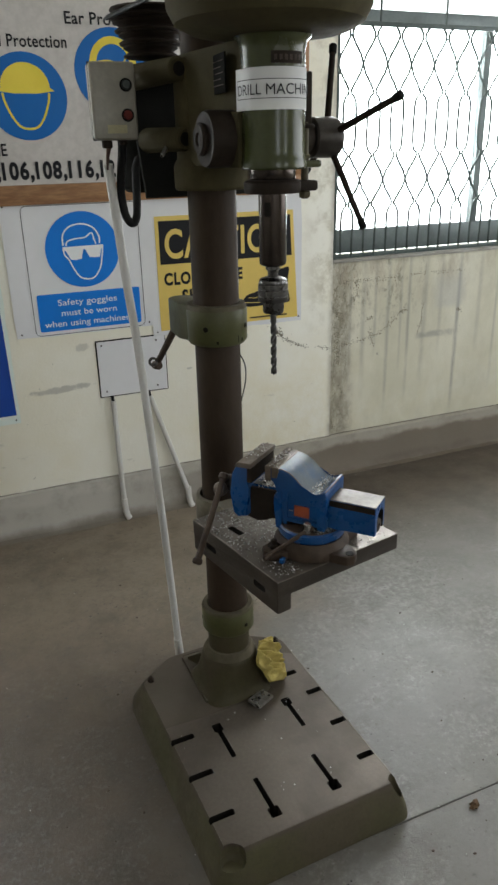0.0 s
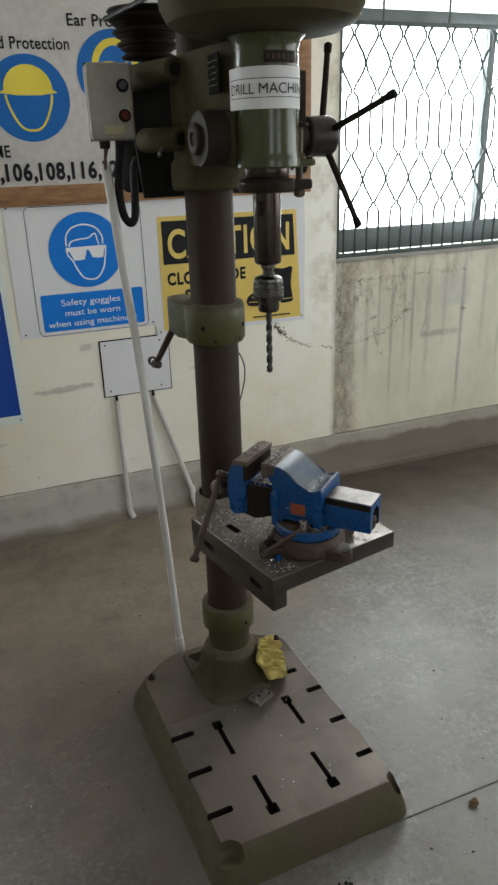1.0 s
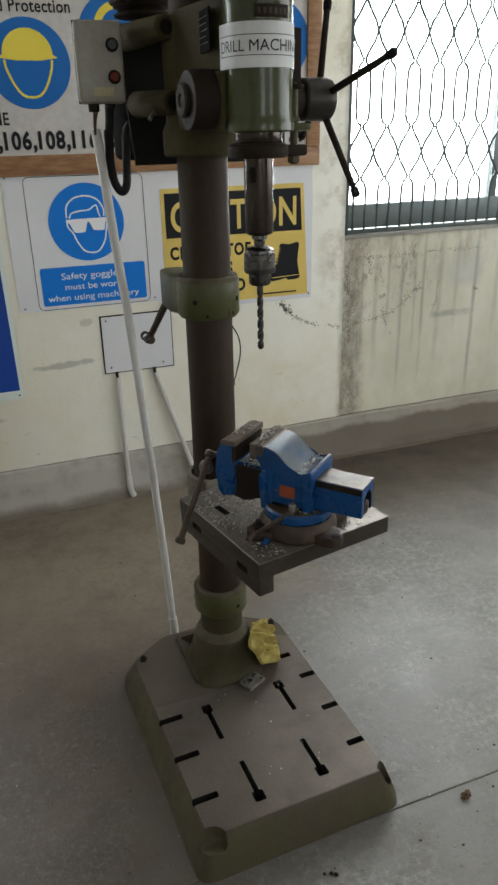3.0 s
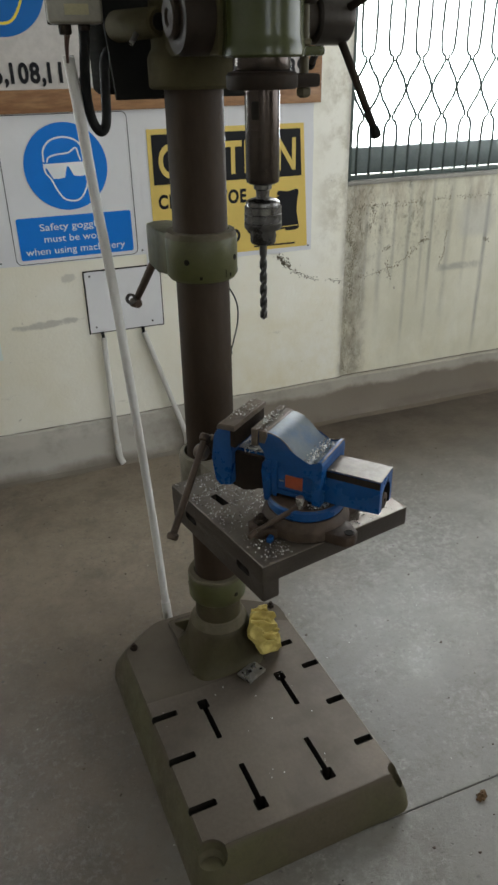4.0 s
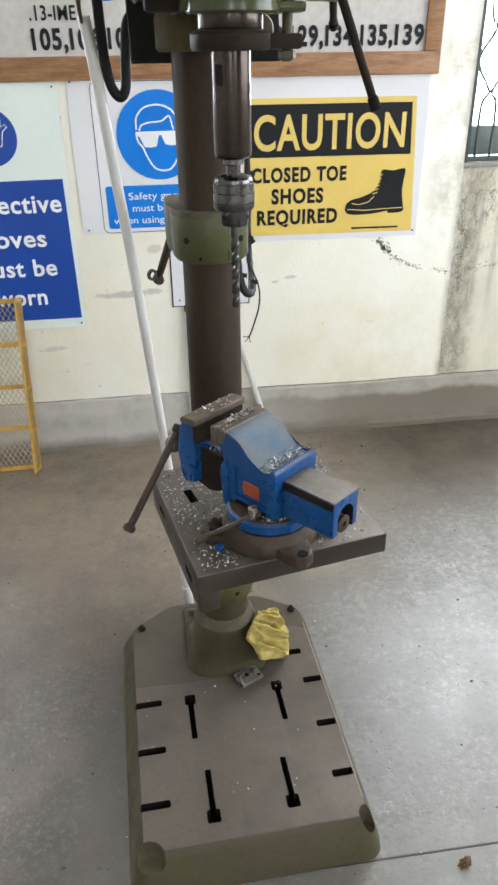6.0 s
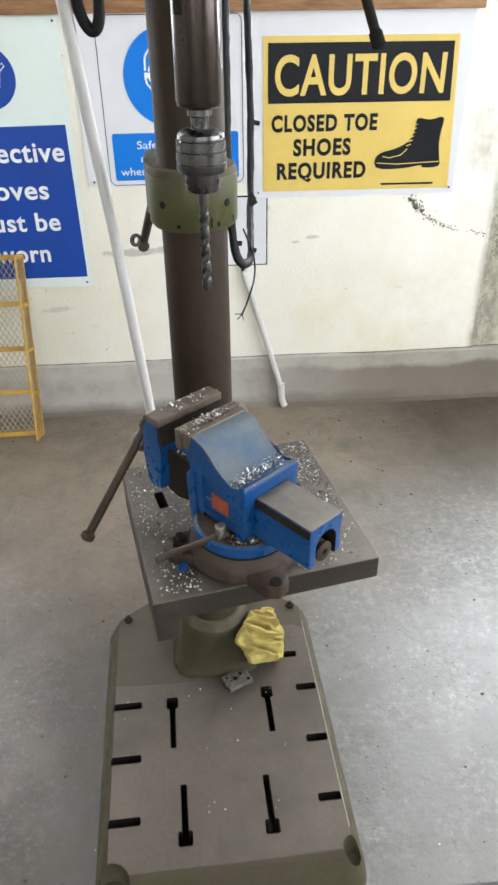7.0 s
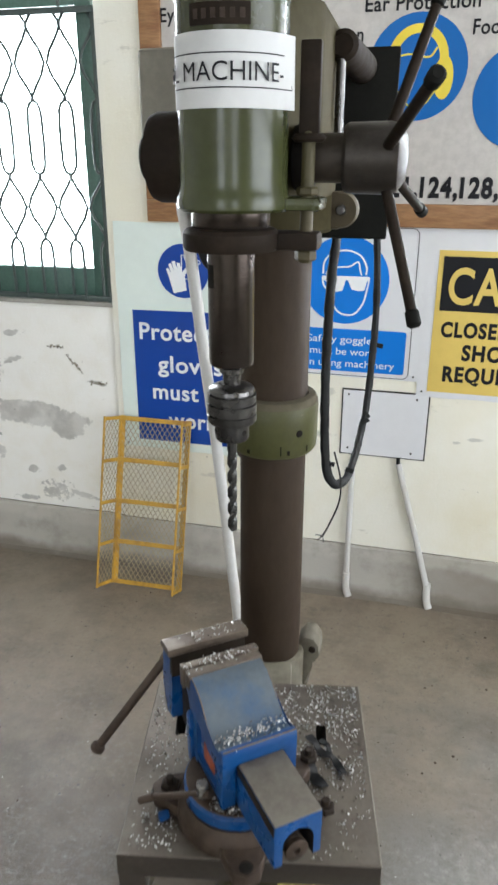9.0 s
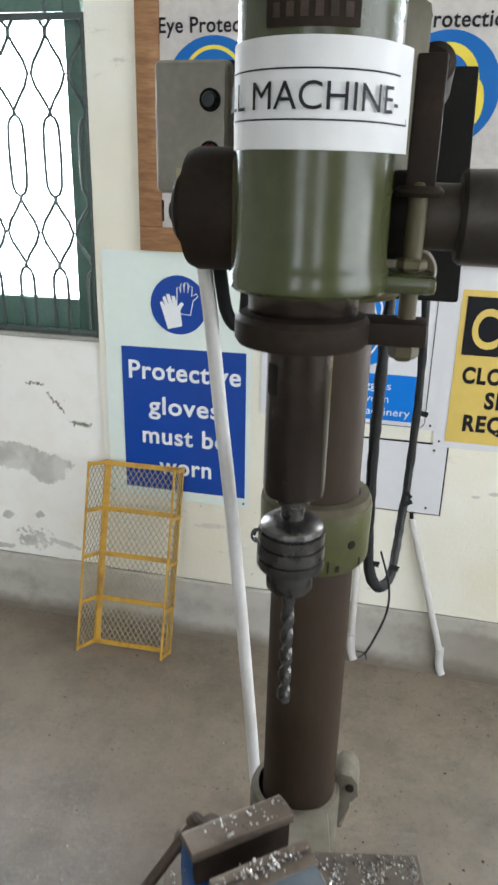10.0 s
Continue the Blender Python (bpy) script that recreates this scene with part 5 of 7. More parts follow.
for dx in (0, 0.006):
    bm = bmesh.new()
    tube(bm, smooth_path([(-0.190 + dx, 0.092, 1.497), (-0.189 + dx * 0.4, 0.106, 1.476), (-0.186, 0.122, 1.452)], 5), 0.0026, 8)
    part("supply_wire", bm, surface("brown_wire", (0.10, 0.055, 0.04), (0.05, 0.03, 0.03), 0.5), drill)
# loose flat cable loop on the far side
bm = bmesh.new()
loop = [(0.080, 0.185, 1.44), (0.075, 0.160, 1.38), (0.072, 0.135, 1.30), (0.071, 0.128, 1.19), (0.073, 0.127, 1.07), (0.079, 0.127, 0.995), (0.090, 0.130, 0.963), (0.103, 0.141, 0.956), (0.115, 0.180, 0.957), (0.124, 0.262, 0.980),
        (0.133, 0.336, 1.042), (0.138, 0.367, 1.162), (0.137, 0.378, 1.275), (0.128, 0.340, 1.43)]
tube(bm, smooth_path(loop, 8), 0.0088, 10, 0.75)
for v in bm.verts:
    v.co += Vector((noise.noise(v.co * 60), noise.noise(v.co * 60 + Vector((9, 0, 0))), 0)) * 0.0018
loose = part("loose_cable", bm, RUBBER, drill, "loop of black taped cable hanging")
for x, y, z, a in ((0.112, 0.172, 0.972, 20), (0.130, 0.300, 1.02, -30), (0.143, 0.366, 1.162, 15), (0.131, 0.318, 1.035, 50), (0.080, 0.125, 1.00, 10)):
    bm = bmesh.new()
    box(bm, -0.002, 0.014, -0.0008, 0.0008, -0.004, 0.005, 0.0003, pose(x, y, z, 0, a, 10), 1)
    part("tape_end", bm, RUBBER, loose)
bm = bmesh.new()
tube(bm, smooth_path([(0.094, 0.110, 1.03), (0.109, 0.084, 0.990), (0.109, 0.076, 0.950), (0.094, 0.066, 0.908), (0.084, 0.060, 0.888)], 6), 0.0016, 6)
for dx, dz in ((-0.012, 0.003), (-0.008, -0.008), (0.003, -0.010)):
    tube(bm, [(0.085, 0.060, 0.890), (0.084 + dx, 0.060, 0.888 + dz)], 0.0009, 5)
part("wire_tail", bm, RUBBER, drill, "thin frayed wire end")
# ---- conduit from the switch down behind the base ----
bm = bmesh.new()
tube(bm, smooth_path([(-0.187, 0.125, 1.462), (-0.176, 0.139, 1.364), (-0.161, 0.152, 1.200), (-0.143, 0.163, 1.022), (-0.116, 0.190, 0.687), (-0.094, 0.212, 0.380), (-0.078, 0.226, 0.10)], 6), 0.0105, 16)
conduit = thing("conduit_pipe", "white plastic conduit running from switch box to the floor", "pipe")
part("pipe", bm, PVC, conduit)
bm = bmesh.new()
rod(bm, (-0.079, 0.2255, 0.112), (-0.072, 0.2335, 0.0), 0.0128)
part("coupling", bm, PVC, conduit, "grey-white pipe coupling")

# ---- vise on the table ----
VP = pose(-0.029, -0.271, TOP, 0, 0, 39.5)       # its x runs along the jaws, -y to the slide end
vise = thing("bench_vise", "blue swivel bench vise strewn with swarf on the drill table", "vise", VP)


def vpoint(s, lat, z):
    return Vector((lat, -s, z))


cl = VP.inverted() @ Vector((0.052, -0.385, TOP))      # swivel centre in the vise
bm = bmesh.new()
lathe(bm, [(0.0, 0.0005), (0.074, 0.0005), (0.077, 0.004), (0.077, 0.018), (0.072, 0.028), (0.067, 0.036), (0.0, 0.037)], Matrix.Translation(cl), 48)
for wx, wy in ((0.088, -0.478), (-0.036, -0.392), (0.163, -0.376), (0.128, -0.300)):
    p = VP.inverted() @ Vector((wx, wy, TOP))
    d = (p - cl).normalized()
    ang2 = math.degrees(math.atan2(d.y, d.x))
    mm = Matrix.Translation(cl) @ Matrix.Rotation(radians(ang2), 4, "Z")
    prism(bm, [(0.05, -0.036), (0.088, -0.022), (0.106, -0.016), (0.113, 0.0), (0.106, 0.016), (0.088, 0.022), (0.05, 0.036)], 0.020, mm @ Matrix.Translation((0, 0, 0.0005)), 0.004)
vbase = part("swivel_base", bm, RUSTY_IRON, vise, "rusty brown swivel base with bolt lugs")
for wx, wy in ((0.088, -0.478), (-0.036, -0.392), (0.163, -0.376), (0.128, -0.300)):
    p = VP.inverted() @ Vector((wx, wy, TOP))
    bm = bmesh.new()
    rod(bm, p + Vector((0, 0, 0.0195)), p + Vector((0, 0, 0.0212)), 0.0085, seg=20)
    part("bolt_hole", bm, SLOT_DARK, vbase, "dark bolt hole")
    if wy > -0.45:
        bm = bmesh.new()
        rod(bm, p + Vector((0, 0, 0.020)), p + Vector((0, 0, 0.029)), 0.0125, seg=6)
        rod(bm, p + Vector((0, 0, 0.028)), p + Vector((0, 0, 0.038)), 0.0055, seg=12)
        part("holding_bolt", bm, DARK_IRON, vbase, "dark holding-down bolt")
p = VP.inverted() @ Vector((-0.033, -0.425, TOP))
bm = bmesh.new()
box(bm, -0.007, 0.007, -0.005, 0.005, 0.002, 0.0125, 0.003, Matrix.Translation(p), 2)
part("paint_patch", bm, VISE_BLUE, vbase, "remains of blue paint")
bm = bmesh.new()
lathe(bm, [(0.0, 0.036), (0.064, 0.036), (0.067, 0.040), (0.067, 0.054), (0.063, 0.058), (0.0, 0.058)], Matrix.Translation(cl), 48)
turn = part("turntable", bm, VISE_BLUE, vise, "blue turntable disc")
bm = bmesh.new()
lathe(bm, [(0.0, 0.0592), (0.0632, 0.0592), (0.0645, 0.0580), (0.0, 0.0575)], Matrix.Translation(cl), 40)
part("turntable_face", bm, RUSTY_IRON, turn, "rusty swarf-strewn upper face")
# fixed body: side profile raised across the jaw width
prof = [(0.098, 0.040), (0.087, 0.085), (0.083, 0.118), (0.079, 0.144), (0.062, 0.152), (0.062, 0.176), (0.078, 0.177), (0.092, 0.176), (0.106, 0.172), (0.118, 0.164), (0.130, 0.152), (0.142, 0.142), (0.156, 0.135), (0.164, 0.1335), (0.172, 0.1370), (0.1765, 0.1450),
        (0.1835, 0.1450), (0.1855, 0.1370), (0.183, 0.060), (0.174, 0.046), (0.150, 0.042)]
YZ = Matrix(((0, 0, 1, 0), (-1, 0, 0, 0), (0, 1, 0, 0), (0, 0, 0, 1)))


def slab(bm, outline, half, bevel=0.003):
    """A side profile (s, z) spread across the vise, +-half."""
    prism(bm, outline, 2 * half, Matrix.Translation((-half, 0, 0)) @ YZ, bevel)


bm = bmesh.new()
slab(bm, prof, 0.049, 0.0035)
body = part("fixed_body", bm, VISE_BLUE, vise, "blue cast fixed jaw body")
cut = bmesh.new()
box(cut, -0.032, 0.032, -0.20, -0.05, 0.050, 0.124, 0.004, None, 1)
carve(body, cut, VISE_BLUE)
cut = bmesh.new()
for side in (-1, 1):
    prism(cut, [(0.102, 0.074), (0.102, 0.128), (0.112, 0.127), (0.140, 0.112), (0.167, 0.110), (0.167, 0.074)], 0.03, Matrix.Translation((side * 0.058 - 0.015, 0, 0)) @ YZ, 0.002)
carve(body, cut, VISE_BLUE)
# lower side recesses: their shade is put in as a dark lining
cut = bmesh.new()
for side in (-1, 1):
    prism(cut, [(0.102, 0.046), (0.102, 0.066), (0.168, 0.066), (0.168, 0.046)], 0.03, Matrix.Translation((side * 0.050 - 0.015, 0, 0)) @ YZ, 0.002)
carve(body, cut, DARK_IRON)
bm = bmesh.new()
up = [(s, z + 0.0012) for s, z in prof[6:15]]
slab(bm, up + [(s, z - 0.004) for s, z in up[::-1]], 0.0478, 0.0)
part("rubbed_crown", bm, VISE_TOP, body, "rubbed grey-blue crown of the jaw")
for side in (-1, 1):
    bm = bmesh.new()
    tube(bm, smooth_path([(side * 0.0474, -s_, z_ + 0.0002) for s_, z_ in prof[6:15]], 3), 0.0011, 6)
    part("worn_edge", bm, JAW_STEEL, body, "paint worn off the edge")
bm = bmesh.new()
tube(bm, [(-0.047, -0.1830, 0.1448), (0.047, -0.1830, 0.1448)], 0.0011, 6)
part("worn_edge", bm, JAW_STEEL, body)
bm = bmesh.new()
slab(bm, [(0.056, 0.150), (0.056, 0.1805), (0.0675, 0.1810), (0.0675, 0.150)], 0.0530, 0.0012)
part("jaw_plate", bm, JAW_STEEL, body, "worn steel jaw plate")
bm = bmesh.new()
slab(bm, [(0.0690, 0.156), (0.0690, 0.1785), (0.0840, 0.1792), (0.0850, 0.172), (0.0800, 0.156)], 0.0505, 0.0012)
part("jaw_seat", bm, JAW_STEEL, body, "worn steel seat behind the jaw plate")
for side in (-1, 1):
    bm = bmesh.new()
    slab(bm, [(0.079, 0.048), (0.074, 0.105), (0.076, 0.120), (0.083, 0.130), (0.091, 0.128), (0.091, 0.048)], 0.006, 0.003)
    part("guide_rib", bm, VISE_BLUE, body, "", Matrix.Translation((side * 0.0475, 0, 0)))
bm = bmesh.new()
box(bm, -0.0450, -0.0428, -0.148, -0.116, 0.079, 0.103, 0.0006, seg=1)
part("maker_plate", bm, ORANGE, body, "small orange plate")
bm = bmesh.new()
box(bm, -0.0440, -0.0428, -0.113, -0.104, 0.088, 0.0905)
part("marking", bm, WORN_STEEL, body)
# sliding jaw with its hollow bar
bm = bmesh.new()
slab(bm, [(-0.020, 0.062), (-0.026, 0.105), (-0.020, 0.150), (-0.010, 0.167), (0.016, 0.168), (0.018, 0.138), (0.014, 0.122), (0.014, 0.058), (-0.010, 0.052)], 0.0515, 0.004)
jaw = part("moving_jaw", bm, VISE_BLUE, vise, "blue moving jaw")
bm = bmesh.new()
slab(bm, [(-0.010, 0.1675), (-0.007, 0.176), (-0.002, 0.179), (0.014, 0.1795), (0.026, 0.1805), (0.026, 0.1690)], 0.0575, 0.0015)
part("jaw_cap", bm, JAW_STEEL, jaw, "rust-stained steel cap of the jaw")
bm = bmesh.new()
slab(bm, [(0.015, 0.136), (0.025, 0.136), (0.025, 0.1688), (0.015, 0.1688)], 0.0530, 0.001)
part("jaw_plate", bm, DARK_IRON, jaw, "dark greasy jaw plate")
bm = bmesh.new()
slab(bm, [(0.000, 0.070), (0.0, 0.122), (0.279, 0.122), (0.279, 0.062), (0.20, 0.060), (0.1, 0.066)], 0.0295, 0.003)
bar = part("slide_bar", bm, VISE_BLUE, jaw, "blue hollow slide bar")
cut = bmesh.new()
box(cut, -0.019, 0.019, -0.30, -0.02, 0.03, 0.090, 0, None, 1)
rod(cut, (0, -0.30, 0.090), (0, -0.02, 0.090), 0.019, seg=24)
carve(bar, cut, SLOT_DARK)
bm = bmesh.new()
box(bm, -0.0288, 0.0288, -0.2785, -0.185, 0.1218, 0.1236, 0.0006, None, 1)
part("bar_top", bm, BAR_TOP, bar, "bare dusty steel top face")
for side in (-1, 1):
    bm = bmesh.new()
    box(bm, side * 0.0298 - 0.0006, side * 0.0298 + 0.0006, -0.2780, -0.185, 0.1090, 0.1212, 0.0003, None, 1)
    part("grease_band", bm, DARK_IRON, bar, "dark greasy upper edge")
bm = bmesh.new()
box(bm, -0.024, 0.024, -0.066, -0.012, 0.1218, 0.1232, 0.0005, None, 1)
part("bar_top", bm, WORN_STEEL, bar)
bm = bmesh.new()
slab(bm, [(0.004, 0.050), (0.0, 0.1185), (0.086, 0.1185), (0.086, 0.064), (0.066, 0.062), (0.052, 0.050), (0.030, 0.044)], 0.0365, 0.004)
shoulder = part("bar_shoulder", bm, DARK_IRON, jaw, "black greasy shoulder")
bm = bmesh.new()
box(bm, -0.0345, 0.0345, -0.084, -0.016, 0.1180, 0.1196, 0.0005, None, 1)
part("shoulder_top", bm, RUSTY_IRON, shoulder, "rusty dusty upper face")
bm = bmesh.new()
rod(bm, (0, 0.02, 0.080), (0, -0.274, 0.074), 0.0115, seg=20)
for k in range(60):
    lathe(bm, [(0.0108, -0.0013), (0.0134, 0.0), (0.0108, 0.0013)], Matrix.Translation((0, -0.268 + 0.0042 * k, 0.0742 + 0.00008 * k)) @ Matrix.Rotation(radians(90), 4, "X"), 16)
lead_screw = part("lead_screw", bm, RUSTY_IRON, jaw, "rusty threaded lead screw")
bm = bmesh.new()
lathe(bm, [(0.0045, 0.0), (0.0125, 0.0), (0.0140, 0.0012), (0.0140, 0.0040), (0.0125, 0.0050), (0.0045, 0.0050), (0.0040, 0.0010), (0.0, 0.0005)], Matrix.Translation((0, -0.2725, 0.074)) @ Matrix.Rotation(radians(90), 4, "X"), 28)
part("screw_end", bm, RUSTY_IRON, lead_screw, "worn end disc with a centre hole")
bm = bmesh.new()
lathe(bm, [(0.0, 0.018), (0.015, 0.018), (0.0175, 0.024), (0.0175, 0.048), (0.014, 0.056), (0.0, 0.058)], Matrix.Translation((0, 0.012, 0.100)) @ Matrix.Rotation(radians(-90), 4, "X"), 28)
screw = part("screw_head", bm, RUSTY_IRON, jaw, "rusty screw head")
inv = VP.inverted()
ha, hb = inv @ Vector((-0.078, -0.236, 0.852)), inv @ Vector((-0.177, -0.323, 0.709))
bm = bmesh.new()
rod(bm, ha, hb, 0.0065, seg=18)
part("handle_bar", bm, RUSTY_IRON, screw, "rusty handle bar hanging down")
d = (hb - ha).normalized()
bm = bmesh.new()
bmesh.ops.create_uvsphere(bm, u_segments=24, v_segments=14, radius=0.0155)
for v in bm.verts:
    v.co.z = max(-0.012, min(0.012, v.co.z))
part("screw_eye", bm, JAW_STEEL, screw, "worn round eye that holds the bar", Matrix.Translation(inv @ Vector((-0.090, -0.241, 0.822))) @ Matrix.Rotation(radians(90), 4, "X"))
for p, q in ((ha - d * 0.002, ha + d * 0.013), (hb - d * 0.010, hb + d * 0.003)):
    bm = bmesh.new()
    rod(bm, p, q, 0.0105, 0.0105, 0.003, 18)
    part("end_stop", bm, RUSTY_IRON, screw)
# swivel lock
lk = inv @ Vector((0.020, -0.428, 0.770))
bm = bmesh.new()
rod(bm, lk, lk + Vector((0, 0, 0.036)), 0.0075, seg=16)
part("lock_bolt", bm, WORN_STEEL, vise, "bare steel swivel lock bolt")
bm = bmesh.new()
rod(bm, lk + Vector((0, 0, 0.027)) + (lk - inv @ Vector((-0.062, -0.395, 0.770))).normalized() * 0.012, inv @ Vector((-0.052, -0.411, 0.746)), 0.0050, 0.0042, 0.002, seg=14)
rod(bm, inv @ Vector((-0.052, -0.411, 0.746)), inv @ Vector((-0.070, -0.419, 0.742)), 0.0058, 0.0050, 0.002, seg=14)
part("lock_lever", bm, RUSTY_IRON, vise, "greasy rusty swivel lock lever")

# ---- swarf on the vise and table ----


def swarf(name, label, count, place, size):
    """A scatter of small bright curled chips; place() gives a point."""
    verts, faces = [], []
    for _ in range(count):
        c = Vector(place())
        l, w = random.uniform(0.4, 1.0) * size, random.uniform(0.15, 0.35) * size
        rot = Euler((random.uniform(-0.7, 0.7), random.uniform(-0.7, 0.7), random.uniform(0, 6.28))).to_matrix()
        k = len(verts)
        for t in range(4):
            a = t / 3 * random.uniform(0.8, 2.6)
            for sgn in (-1, 1):
                verts.append(c + rot @ Vector((l * math.sin(a) * 0.8, sgn * w, l * (1 - math.cos(a)) * 0.3)) + Vector((0, 0, w * 0.6)))
        for t in range(3):
            faces.append((k + 2 * t, k + 2 * t + 1, k + 2 * t + 3, k + 2 * t + 2))
    me = bpy.data.meshes.new(name)
    me.from_pydata([tuple(v) for v in verts], [], faces)
    me.materials.append(CHIP_STEEL)
    return tagged(new(name, me), label, "metal chips", "", "stuff")


TW = drill.matrix_world @ TT


def table_spot():
    while True:
        x, y = random.uniform(tx0 + 0.006, tx1 - 0.006), random.uniform(ty0 + 0.006, ty1 - 0.004)
        w = TW @ Vector((x, y, TOP))
        if (abs(x + 0.1194) < 0.011 and abs(y + 0.246) < 0.024) or (abs(x - 0.0856) < 0.009 and abs(y + 0.257) < 0.023):
            continue
        dense = 0.16 + 0.84 * max(math.exp(-((x - 0.11) ** 2 + (y + 0.20) ** 2) / 0.006), 0.6 * math.exp(-((x + 0.10) ** 2 + (y + 0.24) ** 2) / 0.005), 0.38 * math.exp(-((x + 0.10) ** 2 + (y + 0.40) ** 2) / 0.004), 0.9 * math.exp(-((x - 0.10) ** 2 + (y + 0.29) ** 2) / 0.003))
        if random.random() < dense * (0.5 + noise.noise(Vector((x * 40, y * 40, 0)))) and (w - Vector((0.052, -0.385, TOP))).length > 0.08:
            return w + Vector((0, 0, 0.0006))


def vise_spot():
    kind = random.random()
    if kind < 0.12:
        return VP @ vpoint(random.uniform(0.001, 0.023), random.gauss(0.012, 0.022), 0.1806)
    if kind < 0.36:
        return VP @ vpoint(random.gauss(0.0685, 0.005), max(-0.048, min(0.048, random.gauss(0.0, 0.024))), 0.1816)
    if kind < 0.74:
        return VP @ vpoint(random.gauss(0.161, 0.008), random.uniform(-0.046, 0.046), 0.1378 + random.random() ** 2 * 0.006)
    return VP @ vpoint(random.uniform(0.028, 0.054), random.uniform(-0.034, 0.034), 0.1202 + random.random() ** 2 * 0.008)


def turntable_spot():
    a, r = radians(random.uniform(-150, -40)), random.uniform(0.045, 0.062)
    return VP @ (cl + Vector((r * math.cos(a), r * math.sin(a), 0.0585)))


swarf("table_swarf", "bright metal chips scattered on the drill table", 2500, table_spot, 0.0043)


def curled_strip(points, width, label):
    """A dark greasy strip of turned metal, curled like a ribbon."""
    bm = bmesh.new()
    path = smooth_path(points, 9)
    prev = None
    for k, c in enumerate(path):
        c = Vector(c)
        d = (Vector(path[min(k + 1, len(path) - 1)]) - Vector(path[max(k - 1, 0)])).normalized()
        side = d.cross(Vector((0, 0, 1))).normalized()
        roll = Matrix.Rotation(0.45 * math.sin(k * 0.4), 3, d)
        a, b = roll @ side * width, roll @ Vector((0, 0, 1)) * 0.0007
        row = [bm.verts.new(c + q) for q in (a + b, b - a, -a - b, a - b)]
        if prev:
            for q in range(4):
                bm.faces.new((prev[q], prev[(q + 1) % 4], row[(q + 1) % 4], row[q]))
        else:
            bm.faces.new(row[::-1])
        prev = row
    bm.faces.new(prev)
    solid("metal_strip", bm, RUBBER, label, "metal strip")


curled_strip([(0.118, -0.243, TOP + 0.006), (0.130, -0.258, TOP + 0.010), (0.141, -0.270, TOP + 0.007), (0.158, -0.277, TOP + 0.009), (0.168, -0.288, TOP + 0.006), (0.178, -0.300, TOP + 0.007)], 0.0052, "black greasy curled strip of turned metal on the table")
curled_strip([(0.118, -0.284, TOP + 0.006), (0.132, -0.300, TOP + 0.008), (0.140, -0.316, TOP + 0.006), (0.156, -0.327, TOP + 0.006)], 0.0075, "wide black curled metal strip lying on the table")
curled_strip([(0.136, -0.246, TOP + 0.005), (0.149, -0.258, TOP + 0.008), (0.153, -0.272, TOP + 0.005)], 0.0036, "short black metal curl on the table")
swarf("vise_swarf", "bright metal chips lying on the vise jaws", 460, vise_spot, 0.0044)
swarf("turntable_swarf", "bright metal chips heaped on the vise turntable", 420, turntable_spot, 0.0042)


def base_spot():
    p = drill.matrix_world @ Vector((random.choice((0.105, -0.04, 0.03, -0.19)) + random.gauss(0, 0.012), random.choice((-0.27, -0.20, -0.14, -0.395)) + random.gauss(0, 0.008), 0.0998))
    return p


swarf("base_swarf", "few bright metal chips on the drill base", 26, base_spot, 0.004)

